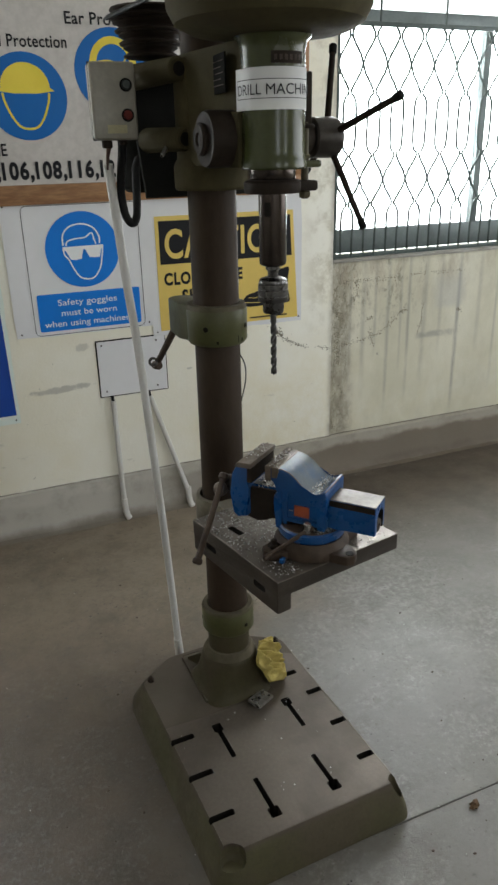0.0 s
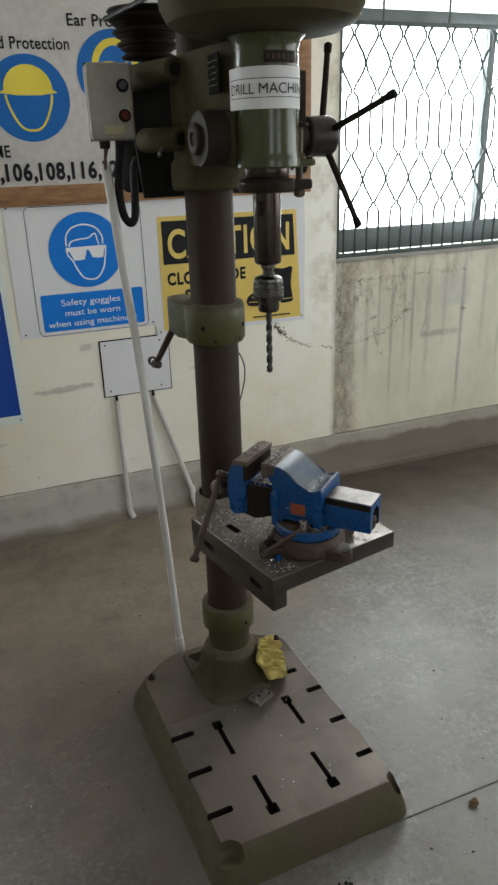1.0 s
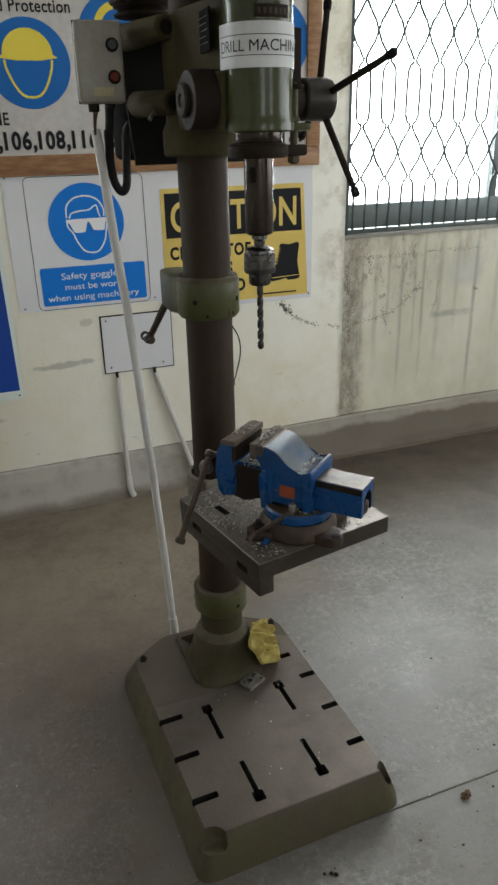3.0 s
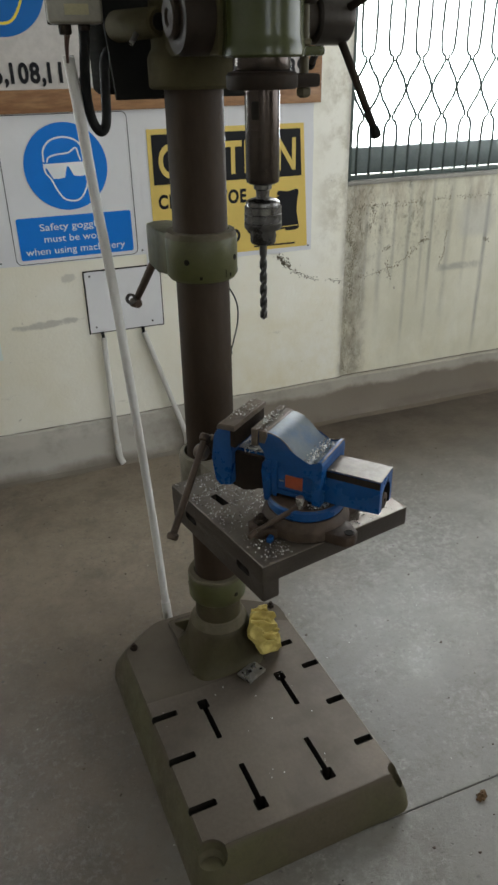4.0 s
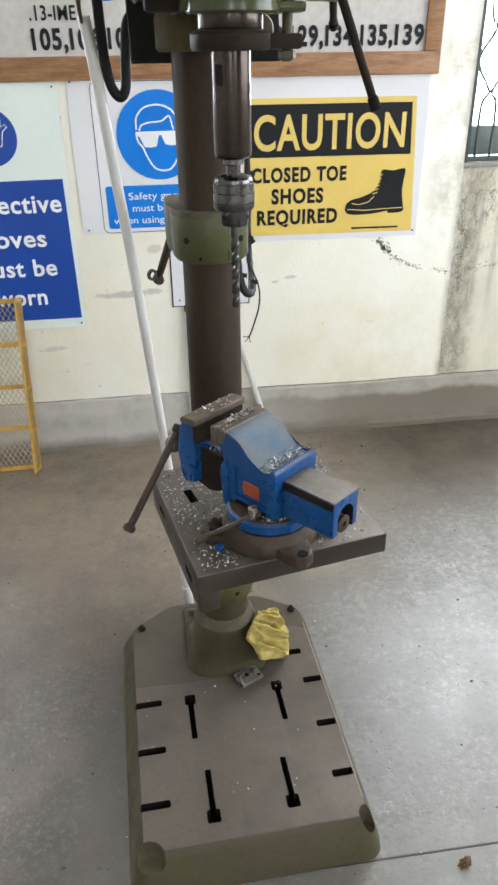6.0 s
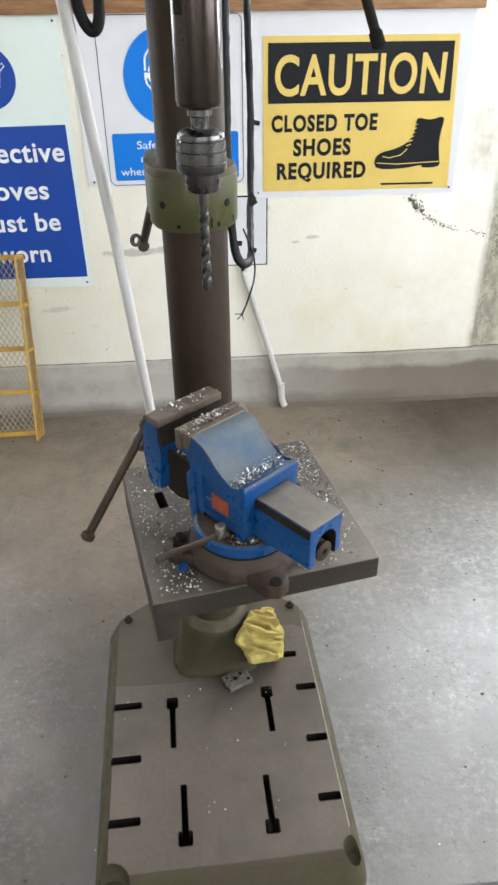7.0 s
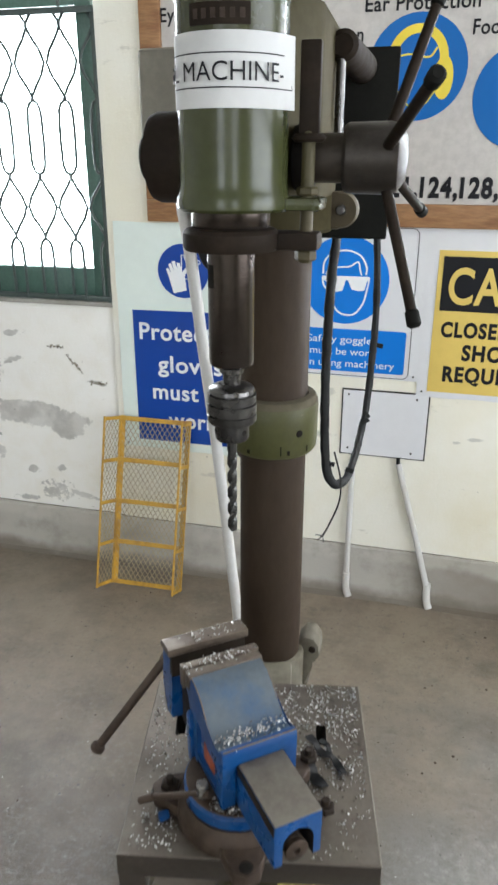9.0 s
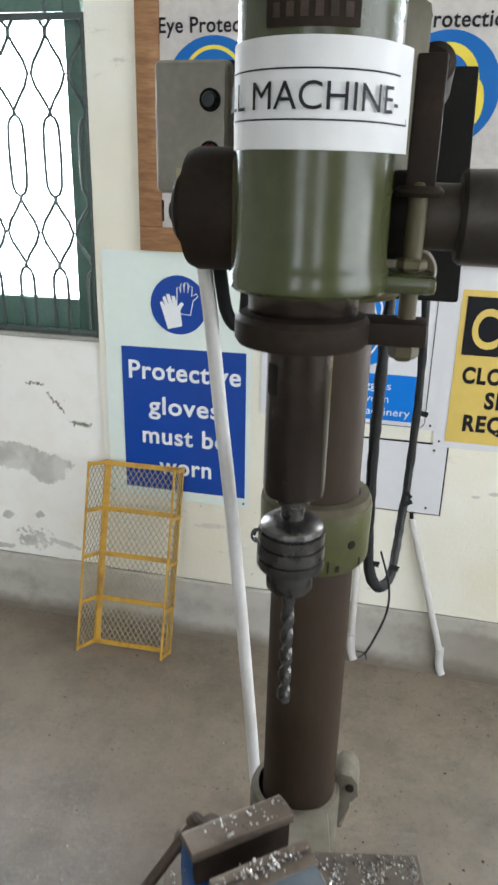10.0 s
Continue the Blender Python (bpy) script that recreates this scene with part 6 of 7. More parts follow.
# ---- glove and plate on the base ----
def crumpled_glove():
    """A limp cloth glove: a puckered sheet with sharp folds, thick in the middle, thin at its hem."""
    bm = bmesh.new()
    ns, nr = 110, 44
    folds = ((-0.030, 0.060, 0.012, -0.006, 0.022, 0.0046), (-0.006, 0.064, 0.030, 0.010, 0.020, 0.0038), (0.016, 0.040, 0.040, 0.008, 0.017, 0.0034), (-0.044, 0.018, 0.010, -0.056, 0.014, 0.0042),
             (-0.036, 0.062, -0.042, 0.012, 0.022, 0.0040), (-0.020, 0.012, 0.022, -0.036, 0.010, 0.0036), (0.026, 0.062, 0.046, 0.030, 0.014, 0.0036), (0.008, -0.010, 0.036, -0.030, 0.010, 0.0030))

    def lift(x, y):
        wx, wy = x + 0.005 * noise.noise(Vector((x * 45, y * 45, 2))), y + 0.005 * noise.noise(Vector((x * 45, y * 45, 7)))
        h = 0.006 * noise.noise(Vector((x * 22, y * 22, 4))) + 0.0016 * noise.noise(Vector((x * 75, y * 75, 5))) + 0.0006 * noise.noise(Vector((x * 210, y * 210, 5)))
        for x0, y0, x1, y1, high, wide in folds:
            dx, dy = x1 - x0, y1 - y0
            size = math.hypot(dx, dy)
            along = ((wx - x0) * dx + (wy - y0) * dy) / size / size
            off = ((wx - x0) * dy - (wy - y0) * dx) / size
            fade = 1 / (1 + math.exp(-14 * (along + 0.05))) / (1 + math.exp(14 * (along - 1.05)))
            h += fade * high * (math.exp(-(off / wide) ** 2) - 0.95 * math.exp(-((off + 1.5 * wide) / (0.8 * wide)) ** 2))
        return h + 0.006
    top, low = [], []
    for i in range(nr + 1):
        ru = i / nr
        rt, rl = [], []
        for k in range(ns):
            a = 2 * math.pi * k / ns
            rim = 1 + 0.22 * noise.noise(Vector((math.cos(a) * 1.7, math.sin(a) * 1.7, 3))) + 0.06 * noise.noise(Vector((math.cos(a) * 6, math.sin(a) * 6, 8)))
            ca, sa = math.cos(a), math.sin(a)
            sq = (abs(ca) ** 3.2 + abs(sa) ** 3.2) ** (-1 / 3.2)
            x, y = 0.046 * ru * rim * sq * ca, 0.064 * ru * rim * sq * sa
            x += 0.16 * y * -1
            if y < -0.025:
                x = (x - 0.022) * max(0.25, 1 - (-0.025 - y) * 17) + 0.022
            h = 0.010 * (1 - ru ** 3) + lift(x, y) * (1 - 0.35 * ru ** 6)
            rt.append(bm.verts.new((x, y, h)))
            rl.append(bm.verts.new((x, y, -0.004 + 0.0022 * noise.noise(Vector((x * 50, y * 50, 0))))))
            if i == 0:
                break
        top.append(rt)
        low.append(rl)
    for rows, flip in ((top, False), (low, True)):
        for i in range(nr):
            for k in range(ns):
                j = (k + 1) % ns
                q = [rows[i][k % len(rows[i])], rows[i + 1][k], rows[i + 1][j], rows[i][j % len(rows[i])]]
                q = [v for m_, v in enumerate(q) if v not in q[:m_]]
                bm.faces.new(q[::-1] if flip else q)
    for k in range(ns):
        j = (k + 1) % ns
        bm.faces.new((top[nr][k], low[nr][k], low[nr][j], top[nr][j]))
    return bm


solid("work_glove", crumpled_glove(), GLOVE, "crumpled yellow cloth work glove leaning on the column foot", "glove", m=pose(0.110, -0.050, 0.160, 62, 0, 43) @ pose(0, 0, 0, 0, 12, 0) @ Matrix.Diagonal((1.46, 1.05, 1, 1)))
bm = bmesh.new()
box(bm, -0.029, 0.029, -0.0215, 0.0215, 0, 0.008, 0.0012)
mplate2 = thing("drilled_plate", "small bright drilled steel plate lying on the base", "metal plate", pose(0.048, -0.112, 0.1000, 0, 0, 26))
blank = part("plate", bm, WORN_STEEL, mplate2)
cut = bmesh.new()
for x, y, r in ((-0.020, 0.012, 0.003), (0.021, -0.012, 0.0036), (-0.004, 0.002, 0.0048), (0.012, 0.010, 0.003)):
    rod(cut, (x, y, -0.01), (x, y, 0.02), r, seg=16)
carve(blank, cut, SLOT_DARK)

# ---- notices on the pilaster ----


def shape(name, outline, material, parent, off, label=""):
    bm = bmesh.new()
    prism(bm, outline, 0.0006, on_wall(0, 0, off))
    return part(name, bm, material, parent, label)


def loop_shape(name, outline, width, material, parent, off, closed=True):
    """A drawn line of even width along a flat outline."""
    bm = bmesh.new()
    n = len(outline)
    m = on_wall(0, 0, off)
    inner, outer = [], []
    for i in range(n):
        a = Vector(outline[i - 1] if closed or i else outline[i])
        b = Vector(outline[(i + 1) % n] if closed or i < n - 1 else outline[i])
        t = (b - a).normalized()
        nrm = Vector((-t.y, t.x)) * width / 2
        p = Vector(outline[i])
        inner.append(bm.verts.new(m @ Vector((p.x + nrm.x, p.y + nrm.y, 0))))
        outer.append(bm.verts.new(m @ Vector((p.x - nrm.x, p.y - nrm.y, 0))))
    for i in range(n if closed else n - 1):
        j = (i + 1) % n
        bm.faces.new((inner[i], inner[j], outer[j], outer[i]))
    return part(name, bm, material, parent)


def bend(points, steps=5):
    """A smooth flat line through the points."""
    return [(p[0], p[1]) for p in smooth_path([(a, b, 0) for a, b in points], steps)]


def words(text, x, z, width, height, material, parent, off, bold=0.0, tilt=0.0):
    """One line of lettering; x, z is its lower left corner."""
    bm = lettering(text, width, height, 0, bold)
    spans = []
    seen = set()
    for f in bm.faces:
        if f in seen:
            continue
        stack, island = [f], []
        seen.add(f)
        while stack:
            g_ = stack.pop()
            island.append(g_)
            for e in g_.edges:
                for h_ in e.link_faces:
                    if h_ not in seen:
                        seen.add(h_)
                        stack.append(h_)
        xs = [v.co.x for q in island for v in q.verts]
        spans.append([min(xs), max(xs), island])
    spans.sort(key=lambda a: a[0])
    glyphs = []
    for a, b, island in spans:
        if glyphs and a < glyphs[-1][1] - 0.3 * min(b - a, glyphs[-1][1] - glyphs[-1][0]):
            glyphs[-1][1] = max(b, glyphs[-1][1])
            glyphs[-1][2] += island
        else:
            glyphs.append([a, b, list(island)])
    m = on_wall(x, z, off) @ Matrix.Rotation(radians(tilt), 4, "Z")
    for a, b, island in glyphs:
        one = bmesh.new()
        made = {}
        for f in island:
            for v in f.verts:
                if v not in made:
                    made[v] = one.verts.new(m @ v.co)
            one.faces.new([made[v] for v in f.verts])
        part("letter", one, material, parent)
    bm.free()


def sheet(name, x0, x1, z0, z1, material, label, off=0.002, thick=0.0015):
    """A printed sheet, slightly wavy, pinned flat to the wall."""
    bm = bmesh.new()
    m = on_wall(0, 0, off)
    nx, nz = 14, 12
    grid = []
    for j in range(nz + 1):
        row = []
        for i in range(nx + 1):
            x, z = x0 + (x1 - x0) * i / nx, z0 + (z1 - z0) * j / nz
            ex = 0.004 * noise.noise(Vector((x * 9, z * 9, 1))) if i in (0, nx) or j in (0, nz) else 0
            row.append(bm.verts.new(m @ Vector((x + ex, z + ex, thick))))
        grid.append(row)
    for j in range(nz):
        for i in range(nx):
            bm.faces.new((grid[j][i], grid[j][i + 1], grid[j + 1][i + 1], grid[j + 1][i]))
    t = thing(name, label, "safety sign")
    part("sheet", bm, material, t)
    return t


def pins(t, spots):
    for x, z in spots:
        bm = bmesh.new()
        rod(bm, on_wall(x, z, 0.003).translation, on_wall(x, z, 0.007).translation, 0.0032, seg=10)
        part("nail", bm, DARK_IRON, t)


# goggles notice
t = sheet("goggles_sign", -0.335, 0.205, 0.832, 1.328, SHEET, "white goggles notice sheet with blue disc and caption", 0.002)
loop_shape("border", rounded(-0.262, 0.168, 0.836, 1.312, 0.02), 0.0022, INK, t, 0.0046)
shape("blue_disc", ellipse(-0.052, 1.148, 0.139), SIGN_LIGHT_BLUE, t, 0.0046, "round blue disc")
GX, GZ, GU = -0.052, 1.148, 0.00082


def drawn(points):
    """Pictogram points about the goggles disc."""
    return [(GX + u * GU, GZ + v * GU) for u, v in points]


loop_shape("outline_dome", bend(drawn([(-88, 23), (-84, 70), (-52, 104), (4, 114), (54, 96), (79, 56), (79, 24)])), 0.0055, WHITE_INK, t, 0.0060, False)
loop_shape("outline_arc", bend(drawn([(-76, 20), (-66, 40), (-30, 50), (14, 54), (46, 72), (56, 40), (62, 22)])), 0.005, WHITE_INK, t, 0.0060, False)
loop_shape("outline_shield", bend(drawn([(-90, 10), (-84, -20), (-66, -44), (-48, -86), (-18, -126), (36, -131), (72, -88), (86, -30), (93, 14)])), 0.0055, WHITE_INK, t, 0.0060, False)
shape("goggles_shape", drawn([(-92, 16), (94, 18), (92, 2), (84, 0), (76, -36), (52, -38), (27, -34), (10, 2), (2, 2), (-10, -40), (-34, -44), (-58, -42), (-78, -2), (-90, 0)]), WHITE_INK, t, 0.0066, "white goggles shape")
shape("caption_panel", rounded(-0.244, 0.153, 0.850, 0.992, 0.008), SIGN_LIGHT_BLUE, t, 0.0046, "blue caption panel")
words("Safety goggles", -0.168, 0.946, 0.228, 0.024, WHITE_INK, t, 0.0062, 0.004)
words("must be worn", -0.158, 0.906, 0.214, 0.024, WHITE_INK, t, 0.0062, 0.004)
words("when using machinery", -0.226, 0.866, 0.348, 0.024, WHITE_INK, t, 0.0062, 0.004)
pins(t, ((-0.315, 0.848), (-0.322, 1.312), (0.185, 0.846), (0.19, 1.318)))

# closed toe notice
t = sheet("caution_sign", 0.200, 0.872, 0.782, 1.332, SHEET, "yellow and black closed toe caution notice", 0.0026)
bm = bmesh.new()
shape("yellow_panel", [(0.232, 0.803), (0.853, 0.800), (0.830, 1.250), (0.232, 1.252)], SIGN_YELLOW, t, 0.0052, "yellow panel")
shape("black_panel", [(0.247, 1.068), (0.824, 1.066), (0.816, 1.232), (0.247, 1.234)], INK, t, 0.0064, "black heading panel")
words("CAUTION", 0.268, 1.092, 0.530, 0.112, SIGN_YELLOW, t, 0.0078, 0.034)
words("CLOSED TOE", 0.258, 0.987, 0.339, 0.047, INK, t, 0.0066, 0.068)
words("SHOES", 0.329, 0.914, 0.187, 0.049, INK, t, 0.0066, 0.068)
words("REQUIRED", 0.277, 0.842, 0.293, 0.049, INK, t, 0.0066, 0.068)
boot = bend([(0.5970, 0.8840), (0.6015, 0.9020), (0.6194, 0.9160), (0.6519, 0.9240), (0.6888, 0.9380), (0.7112, 0.9580), (0.7202, 0.9840), (0.7269, 1.0160), (0.7672, 1.0120), (0.8098, 1.0180), (0.8076, 0.9770), (0.8053, 0.9370), (0.8120, 0.8970), (0.8120, 0.8700), (0.7605, 0.8660), (0.7538, 0.8740), (0.7023, 0.8660), (0.6328, 0.8640), (0.6037, 0.8700)], 3)
shape("boot_shape", boot, INK, t, 0.0066, "black work boot shape")
loop_shape("boot_welt", [(0.6060, 0.8840), (0.6687, 0.8790), (0.7527, 0.8820), (0.8120, 0.8840)], 0.003, SIGN_YELLOW, t, 0.0074, False)
loop_shape("boot_seam", [(0.6216, 0.9040), (0.6463, 0.8990), (0.6821, 0.9070), (0.7023, 0.9260)], 0.003, SIGN_YELLOW, t, 0.0074, False)
for k in range(6):
    loop_shape("lace", [(0.696 + k * 0.0035, 0.934 + k * 0.012), (0.714 + k * 0.003, 0.940 + k * 0.012)], 0.003, SIGN_YELLOW, t, 0.0074, False)
shape("small_print", [(0.625, 0.814), (0.80, 0.813), (0.80, 0.819), (0.625, 0.820)], INK, t, 0.0066)
pins(t, ((0.216, 0.80), (0.214, 1.318), (0.858, 1.318), (0.858, 0.80)))

# glove notice
t = sheet("gloves_sign", -0.848, -0.366, 0.500, 1.312, SHEET_PALE, "pale notice sheet asking for protective gloves", 0.002)
shape("blue_disc", ellipse(-0.600, 1.156, 0.090), SIGN_NAVY, t, 0.0046, "round navy disc")


def glove_outline(cx, cz, s, ang):
    pts = [(-0.5, -1.1), (0.5, -1.1), (0.62, -0.1), (0.95, 0.25), (0.82, 0.42), (0.5, 0.2), (0.5, 0.85), (0.28, 0.92), (0.22, 0.4), (0.18, 1.05), (-0.05, 1.08), (-0.06, 0.4), (-0.14, 0.98), (-0.34, 0.95), (-0.32, 0.35), (-0.44, 0.72), (-0.60, 0.66), (-0.55, 0.0)]
    c, q = math.cos(radians(ang)), math.sin(radians(ang))
    return [(cx + s * (x * c - y * q), cz + s * (x * q + y * c)) for x, y in pts]


shape("glove_shape", glove_outline(-0.624, 1.138, 0.048, 14), WHITE_INK, t, 0.0060, "white glove shape")
loop_shape("glove_line", glove_outline(-0.580, 1.178, 0.044, -4), 0.0032, WHITE_INK, t, 0.0060)
shape("caption_panel", [(-0.790, 0.534), (-0.378, 0.535), (-0.383, 1.022), (-0.792, 1.017)], SIGN_NAVY, t, 0.0046, "navy caption panel")
words("Protective", -0.769, 0.916, 0.371, 0.060, WHITE_INK, t, 0.0062, 0.034)
words("gloves", -0.705, 0.801, 0.240, 0.060, WHITE_INK, t, 0.0062, 0.034)
words("must be", -0.728, 0.698, 0.285, 0.060, WHITE_INK, t, 0.0062, 0.034)
words("worn", -0.672, 0.593, 0.180, 0.060, WHITE_INK, t, 0.0062, 0.034)
pins(t, ((-0.835, 0.515), (-0.382, 0.515), (-0.38, 1.30)))

# notice board with a wooden frame
board = thing("notice_board", "white protective equipment board in a brown wooden frame", "notice board")
BX0, BX1, BZ0, BZ1 = -0.713, 0.892, 1.316, 2.36
bm = bmesh.new()
box(bm, BX0 + 0.02, BX1 - 0.02, WALL_Y - PROUD - 0.010, WALL_Y - PROUD - 0.0005, BZ0 + 0.02, BZ1 - 0.02)
part("panel", bm, surface("pinkish_white_board", (0.563, 0.531, 0.499), (0.525, 0.493, 0.461), 0.45, 0, 3, 40, 0.5, 0.04), board, "white printed panel")
FW = 0.068
for x0, x1, z0, z1 in ((BX0, BX1, BZ0, BZ0 + FW), (BX0, BX1, BZ1 - FW, BZ1), (BX0, BX0 + FW, BZ0 + FW + 0.0005, BZ1 - FW - 0.0005), (BX1 - FW + 0.012, BX1, BZ0 + FW + 0.0005, BZ1 - FW - 0.0005)):
    bm = bmesh.new()
    box(bm, x0, x1, WALL_Y - PROUD - 0.022, WALL_Y - PROUD - 0.0008, z0, z1, 0.003)
    part("frame_rail", bm, WOOD, board, "brown wooden rail")
OB = 0.0108
LINES = ((-0.492, 1.745, "Eye Protection", 1.890), (-0.190, 1.668, "Head Protection", 1.820), (0.121, 1.750, "Ear Protection", 1.893), (0.418, 1.672, "Foot Protection", 1.828), (0.705, 1.752, "Hand Protection", 1.893))
for cx_, cz_, txt, tz in LINES:
    shape("blue_disc", ellipse(cx_, cz_, 0.138), SIGN_BLUE, board, OB, "round blue disc")
    words(txt, cx_ - 0.155, tz, 0.31, 0.038, INK, board, OB + 0.001, 0.028)
# safety helmet: dome and outline
cx_, cz_ = LINES[1][:2]
dome = [(cx_ + 0.082 * math.cos(a), cz_ + 0.028 + 0.078 * math.sin(a)) for a in [math.pi * k / 20 for k in range(21)]] + [(cx_ - 0.098, cz_ + 0.018), (cx_ - 0.04, cz_ + 0.010), (cx_ + 0.04, cz_ + 0.010), (cx_ + 0.098, cz_ + 0.018)]
shape("helmet_shape", dome, HELMET_YELLOW, board, OB + 0.0012, "yellow helmet shape")
loop_shape("outline_shield", bend([(cx_ - 0.078, cz_ + 0.012), (cx_ - 0.072, cz_ - 0.02), (cx_ - 0.05, cz_ - 0.07), (cx_ - 0.022, cz_ - 0.098), (cx_ + 0.022, cz_ - 0.098), (cx_ + 0.05, cz_ - 0.07), (cx_ + 0.072, cz_ - 0.02), (cx_ + 0.078, cz_ + 0.012)]), 0.0075, HELMET_YELLOW, board, OB + 0.0012, False)
# ear defenders: band and cup
cx_, cz_ = LINES[2][:2]
loop_shape("ear_band", [(cx_ + 0.072 * math.cos(a), cz_ + 0.020 + 0.078 * math.sin(a)) for a in [math.pi * (k - 2) / 20 for k in range(24)]], 0.024, HELMET_YELLOW, board, OB + 0.0012, False)
shape("ear_cup", ellipse(cx_ + 0.074, cz_ - 0.027, 0.027, 0.056, 24), HELMET_YELLOW, board, OB + 0.0018, "yellow ear cup")
shape("ear_cup", ellipse(cx_ - 0.078, cz_ - 0.012, 0.014, 0.036, 24), HELMET_YELLOW, board, OB + 0.0018)
loop_shape("outline_shield", bend([(cx_ - 0.066, cz_ + 0.01), (cx_ - 0.055, cz_ - 0.05), (cx_ - 0.022, cz_ - 0.095), (cx_ + 0.025, cz_ - 0.095), (cx_ + 0.056, cz_ - 0.055)]), 0.005, HELMET_YELLOW, board, OB + 0.0012, False)
loop_shape("outline_arc", bend([(cx_ - 0.062, cz_ + 0.028), (cx_ - 0.02, cz_ + 0.034), (cx_ + 0.03, cz_ + 0.026), (cx_ + 0.052, cz_ + 0.05)]), 0.005, HELMET_YELLOW, board, OB + 0.0012, False)
# goggles, boot and glove discs
cx_, cz_ = LINES[0][:2]
loop_shape("outline_dome", [(cx_ + 0.085 * math.cos(a), cz_ + 0.02 + 0.09 * math.sin(a)) for a in [math.pi * k / 20 for k in range(21)]], 0.010, HELMET_YELLOW, board, OB + 0.0012, False)
shape("goggles_shape", rounded(cx_ - 0.075, cx_ + 0.075, cz_ - 0.02, cz_ + 0.02, 0.012), HELMET_YELLOW, board, OB + 0.0012)
cx_, cz_ = LINES[3][:2]
shape("boot_shape", [(cx_ - 0.055, cz_ + 0.07), (cx_ - 0.002, cz_ + 0.07), (cx_ + 0.0, cz_ - 0.01), (cx_ + 0.055, cz_ - 0.045), (cx_ + 0.06, cz_ - 0.075), (cx_ - 0.06, cz_ - 0.075)], HELMET_YELLOW, board, OB + 0.0012, "yellow boot shape")
loop_shape("boot_line", [(cx_ + 0.012, cz_ + 0.07), (cx_ + 0.05, cz_ + 0.07), (cx_ + 0.055, cz_ + 0.0), (cx_ + 0.085, cz_ - 0.035), (cx_ + 0.09, cz_ - 0.06)], 0.005, HELMET_YELLOW, board, OB + 0.0012, False)
cx_, cz_ = LINES[4][:2]
shape("glove_shape", glove_outline(cx_, cz_, 0.066, 8), HELMET_YELLOW, board, OB + 0.0012)
for k, group_ in enumerate(("101", "", "105", "106", "108", "116", "121", "124", "128", "129", "134", "135", "139")):
    if group_:
        words(group_ + ("," if k < 12 else ""), -0.650 + k * 0.1152, 1.4045, 0.109 if k < 12 else 0.099, 0.056, INK, board, OB + 0.0012, 0.066)
words(".13-IME", -0.418, 1.482, 0.140, 0.040, INK, board, OB + 0.0012, 0.03)

# ---- wall box and its conduits ----
wbox = thing("junction_box", "white steel wall box with dark sealed edges", "junction box")
bm = bmesh.new()
box(bm, -0.043, 0.247, WALL_Y - PROUD - 0.004, WALL_Y - PROUD + 0.03, 0.554, 0.791, 0.001, seg=1)
part("rim", bm, SLOT_DARK, wbox, "dark rim")
bm = bmesh.new()
box(bm, -0.0385, 0.2425, WALL_Y - PROUD - 0.0075, WALL_Y - PROUD - 0.0035, 0.5585, 0.7865, 0.001, seg=1)
part("lid", bm, SHEET, wbox, "white lid")
for x, z in ((-0.02, 0.772), (0.205, 0.77), (0.20, 0.578), (-0.015, 0.58)):
    bm = bmesh.new()
    rod(bm, (x, WALL_Y - PROUD - 0.007, z), (x, WALL_Y - PROUD - 0.010, z), 0.0036, seg=10)
    part("screw", bm, DARK_IRON, wbox)
for name, pts in (("conduit_pipe", [(0.006, WALL_Y - PROUD - 0.012, 0.538), (0.008, WALL_Y - PROUD - 0.022, 0.20), (0.010, WALL_Y - PROUD - 0.032, 0.052)]),
                  ("conduit_pipe", [(0.162, WALL_Y - PROUD - 0.012, 0.538), (0.245, WALL_Y - PROUD - 0.020, 0.26), (0.292, WALL_Y - PROUD - 0.030, 0.100), (0.300, WALL_Y - PROUD - 0.034, 0.05)])):
    bm = bmesh.new()
    tube(bm, smooth_path(pts, 6), 0.0105, 14)
    cp = thing(name, "white plastic conduit dropping from the wall box to the floor", "pipe", group="wall conduits")
    part("pipe", bm, PVC, cp)
    e = Vector(pts[-1])
    bm = bmesh.new()
    tube(bm, smooth_path([e + Vector((-0.001, 0.0015, 0.045)), e, e + Vector((0.004, -0.004, -0.028)), e + Vector((0.012, -0.010, -0.048))], 4), 0.0132, 14)
    part("elbow", bm, PVC, cp, "white plastic elbow")
    bm = bmesh.new()
    s0 = Vector(pts[0])
    tube(bm, [s0 + Vector((0, 0, -0.008)), s0 + Vector((-0.002, 0.004, 0.022))], 0.0062, 10)
    part("gland", bm, RUBBER, cp, "dark cable gland")

# ---- yellow mesh guard leaning on the wall ----
RM = pose(-0.738, 1.032, 0.0010, 0, 0, 4) @ pose(0, 0, 0, -14.6, 1.2, 0) @ pose(0, 0, 0.0232)
guard = thing("mesh_guard", "yellow angle-iron machine guard with wire mesh leaning on the wall", "machine guard", RM)
GH = 0.640
FRONT, BACK = ((-0.143, -0.006), (0.142, 0.003)), ((-0.113, 0.079), (0.157, 0.073))      # plan of its four corners
for x, y in FRONT:
    bm = bmesh.new()
    box(bm, x - 0.0038, x + 0.0038, y - 0.0025, y + 0.0025, 0, GH, 0.0008, seg=1)
    part("front_upright", bm, RACK_YELLOW, guard, "narrow yellow front upright")
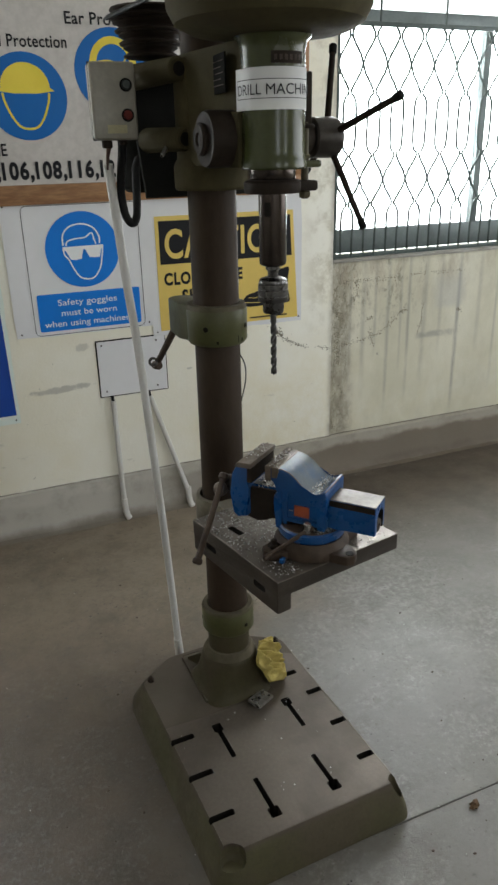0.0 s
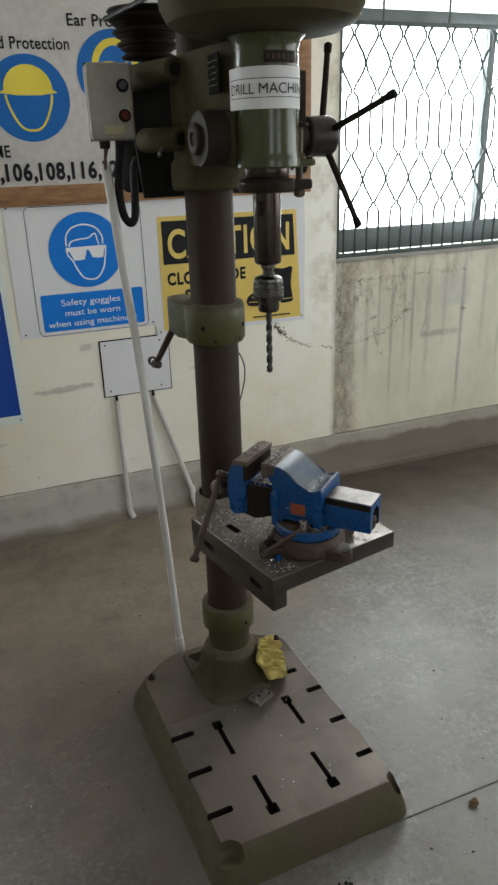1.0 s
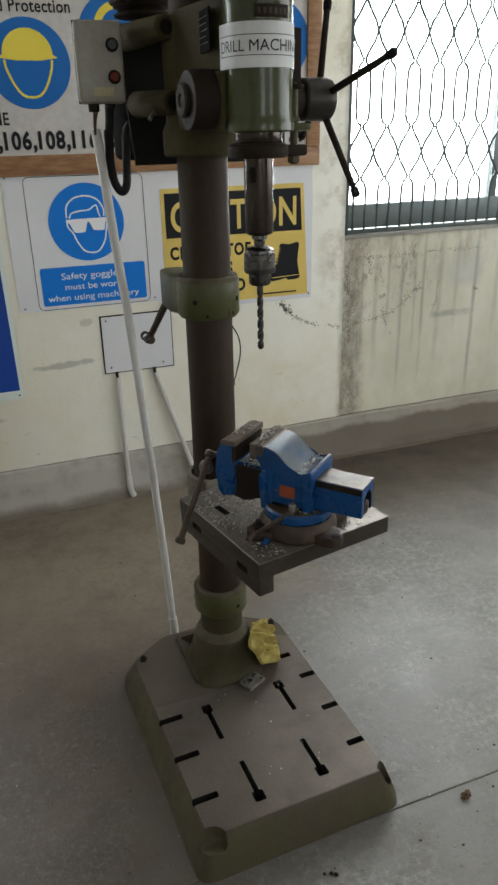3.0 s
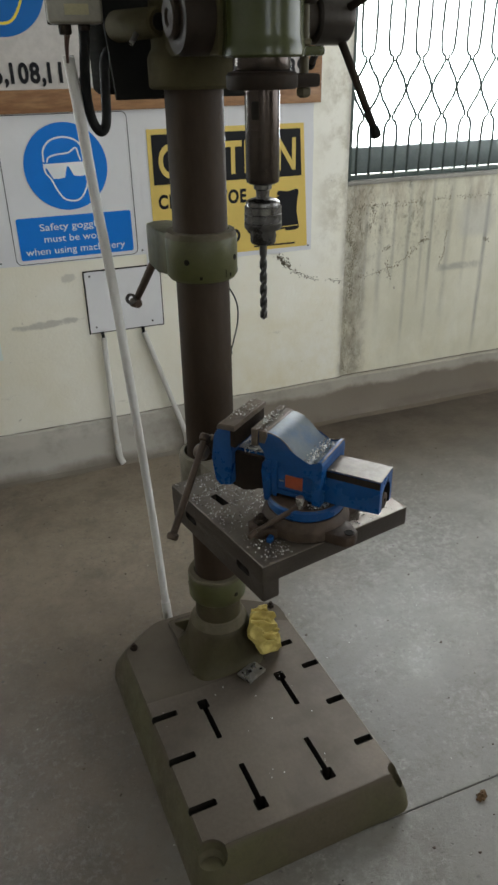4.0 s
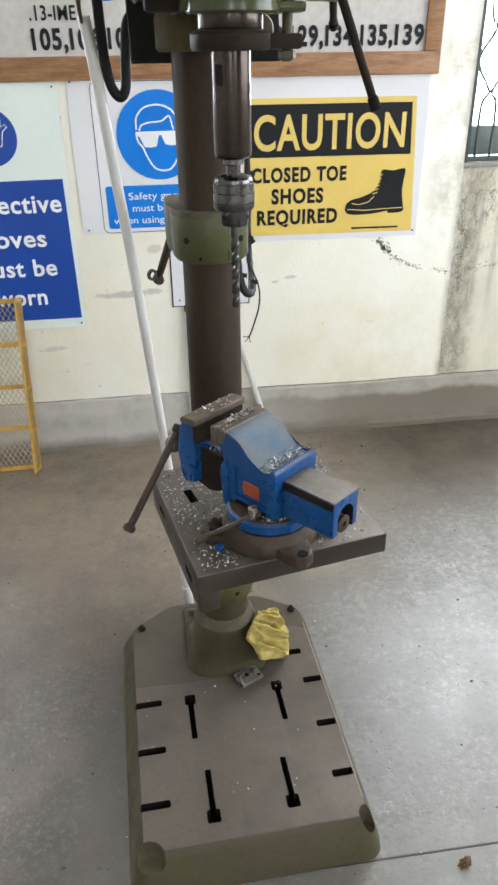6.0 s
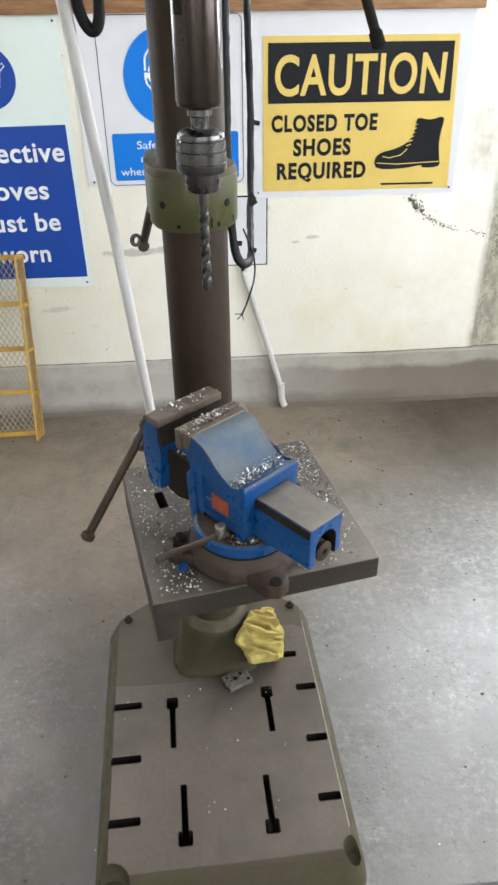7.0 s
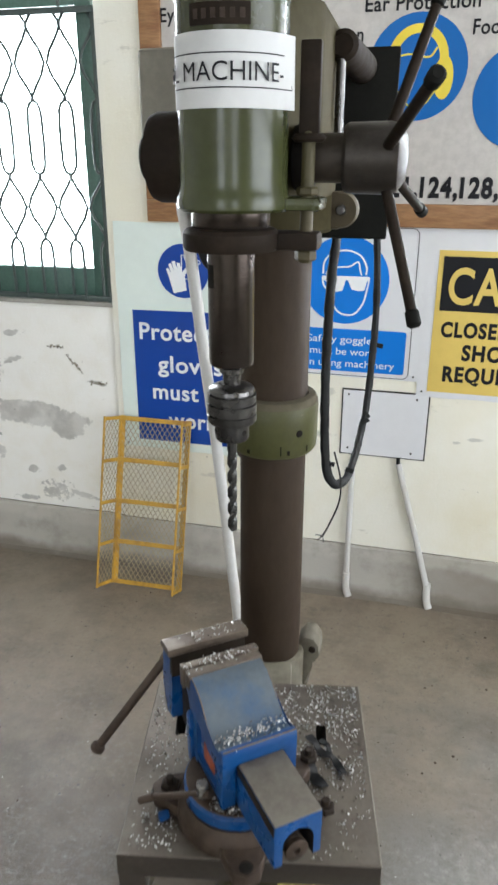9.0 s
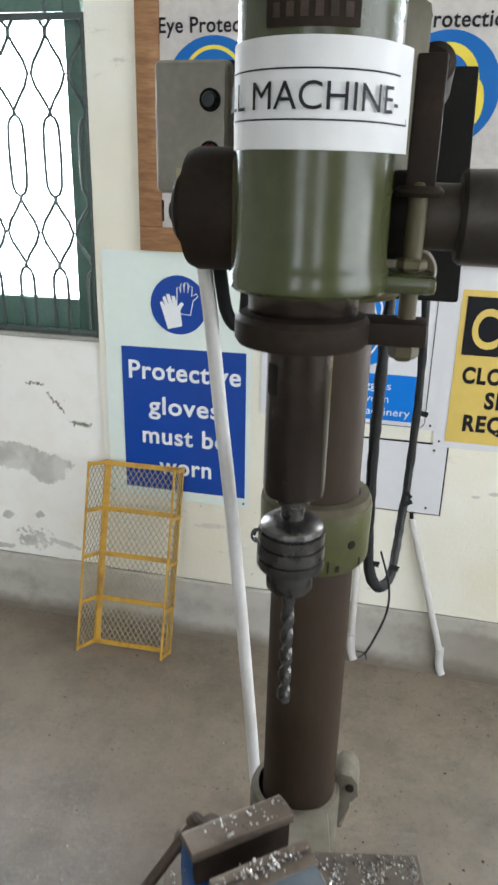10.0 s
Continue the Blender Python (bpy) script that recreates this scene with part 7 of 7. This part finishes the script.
for (x, y), s in zip(BACK, (1, -1)):
    bm = bmesh.new()
    box(bm, min(x, x + s * 0.019), max(x, x + s * 0.019), y - 0.0015, y + 0.0015, 0, GH, 0.0008, seg=1)
    box(bm, x - 0.0015, x + 0.0015, y - 0.012, y, 0, GH, 0.0008, seg=1)
    part("back_upright", bm, RACK_YELLOW, guard, "yellow angle-iron back upright")
SIDES = [(Vector((*f, 0)), Vector((*k, 0))) for f, k in zip(FRONT, BACK)]


def flat_bar(p, q, z, half, thick):
    """A flat bar on edge from p to q, in plan, at height z."""
    bm = bmesh.new()
    d = q - p
    box(bm, 0, d.length, -thick, thick, z - half, z + half, 0.0008, Matrix.Translation(p) @ Matrix.Rotation(math.atan2(d.y, d.x), 4, "Z"), 1)
    return bm


for k in range(5):
    z = 0.009 + (GH - 0.018) * k / 4
    part("crossbar", flat_bar(SIDES[0][1] + Vector((0, -0.0045, 0)), SIDES[1][1] + Vector((0, -0.0045, 0)), z, 0.0085, 0.0018), RACK_YELLOW, guard)
    for p, q in SIDES:
        part("side_bar", flat_bar(p, q, z, 0.0065, 0.0028), RACK_YELLOW, guard)


def mesh_panel(w, h, m, pitch=0.030):
    """Expanded metal: two families of slanting strands, clipped to w x h."""
    bm = bmesh.new()
    slope = 1.6
    for sgn in (-1, 1):
        k = -int(w * slope / pitch) - 2
        while k * pitch < h + w * slope:
            z_at0 = k * pitch
            pts = []
            for x in (0.0, w):
                pts.append((x, z_at0 + sgn * slope * x if sgn > 0 else z_at0 + slope * (w - x)))
            (xa, za), (xb, zb) = pts
            lo, hi = 0.0, 1.0
            dz = zb - za
            for lim, up_ in ((0.0, False), (h, True)):
                f = (lim - za) / dz
                if (dz > 0) == up_:
                    hi = min(hi, f)
                else:
                    lo = max(lo, f)
            if hi - lo > 0.02:
                a = Vector((xa + (xb - xa) * lo, 0, za + dz * lo))
                b = Vector((xa + (xb - xa) * hi, 0, za + dz * hi))
                d = (b - a).normalized()
                n2 = Vector((-d.z, 0, d.x)) * 0.0010
                y = Vector((0, 0.0006 * sgn, 0))
                vs = [bm.verts.new(m @ (p + o + y + q)) for q in (Vector((0, -0.0007, 0)), Vector((0, 0.0007, 0))) for p, o in ((a, n2), (b, n2), (b, -n2), (a, -n2))]
                bm.faces.new(vs[:4])
                bm.faces.new(vs[4:][::-1])
            k += 1
    return bm


for p, q in (*SIDES, (SIDES[0][1], SIDES[1][1])):
    d = q - p
    m = Matrix.Translation(p + Vector((0, 0, 0.01))) @ Matrix.Rotation(math.atan2(d.y, d.x), 4, "Z")
    tagged(part("mesh_panel", mesh_panel(d.length, GH - 0.02, m), MESH_STEEL, guard, "expanded metal mesh"), kind="stuff")

# ---- litter on the floor ----
bm = bmesh.new()
bmesh.ops.create_icosphere(bm, subdivisions=3, radius=1)
for v in bm.verts:
    p = v.co.copy()
    r = 0.7 + 0.6 * noise.noise(p * 2.3)
    v.co = (p.x * 0.017 * r, p.y * 0.012 * r, max(-0.005, p.z * 0.012 * r))
solid("dry_leaf", bm, LEAF, "curled dry brown leaf on the cement floor", "leaf", m=pose(0.417, -0.556, 0.005, 0, 0, 20))


def floor_spot():
    return (random.uniform(-0.9, 1.3), random.uniform(-0.75, 1.15), 0.0005)


for x, y, r in ((0.020, -0.606, 0.0035), (0.034, -0.611, 0.0045), (0.042, -0.617, 0.005), (0.046, -0.603, 0.002)):
    bm = bmesh.new()
    bmesh.ops.create_icosphere(bm, subdivisions=2, radius=r)
    for v in bm.verts:
        v.co *= 1 + 0.3 * noise.noise(v.co * 500)
        v.co.z = max(v.co.z * 0.6, -r * 0.4)
    solid("metal_crumb", bm, SLOT_DARK, "small black crumb lying on the cement floor", "crumb", m=pose(x, y, r * 0.4, 0, 0, x * 900))
bm = bmesh.new()
for _ in range(330):
    x, y, z = floor_spot()
    s = random.choice((0.0009, 0.0012, 0.0012, 0.0016, 0.002, 0.003))
    r = bmesh.ops.create_icosphere(bm, subdivisions=1, radius=s)
    for v in r["verts"]:
        v.co = (x + v.co.x * random.uniform(0.7, 2.0), y + v.co.y * random.uniform(0.7, 1.6), z + v.co.z * 0.7 + s * 0.5)
solid("floor_grit", bm, RUSTY_IRON, "dark grit and crumbs scattered on the floor", "grit", "stuff")
swarf("floor_swarf", "few bright metal chips on the floor", 120, floor_spot, 0.0040)
bm = bmesh.new()
tube(bm, smooth_path([(0.900, 1.285, 0.005), (0.920, 1.292, 0.007), (0.965, 1.304, 0.005), (1.005, 1.314, 0.008), (1.020, 1.325, 0.006)], 5), 0.0042, 6)
solid("twig", bm, SLOT_DARK, "thin dark twig near the skirting", "twig")
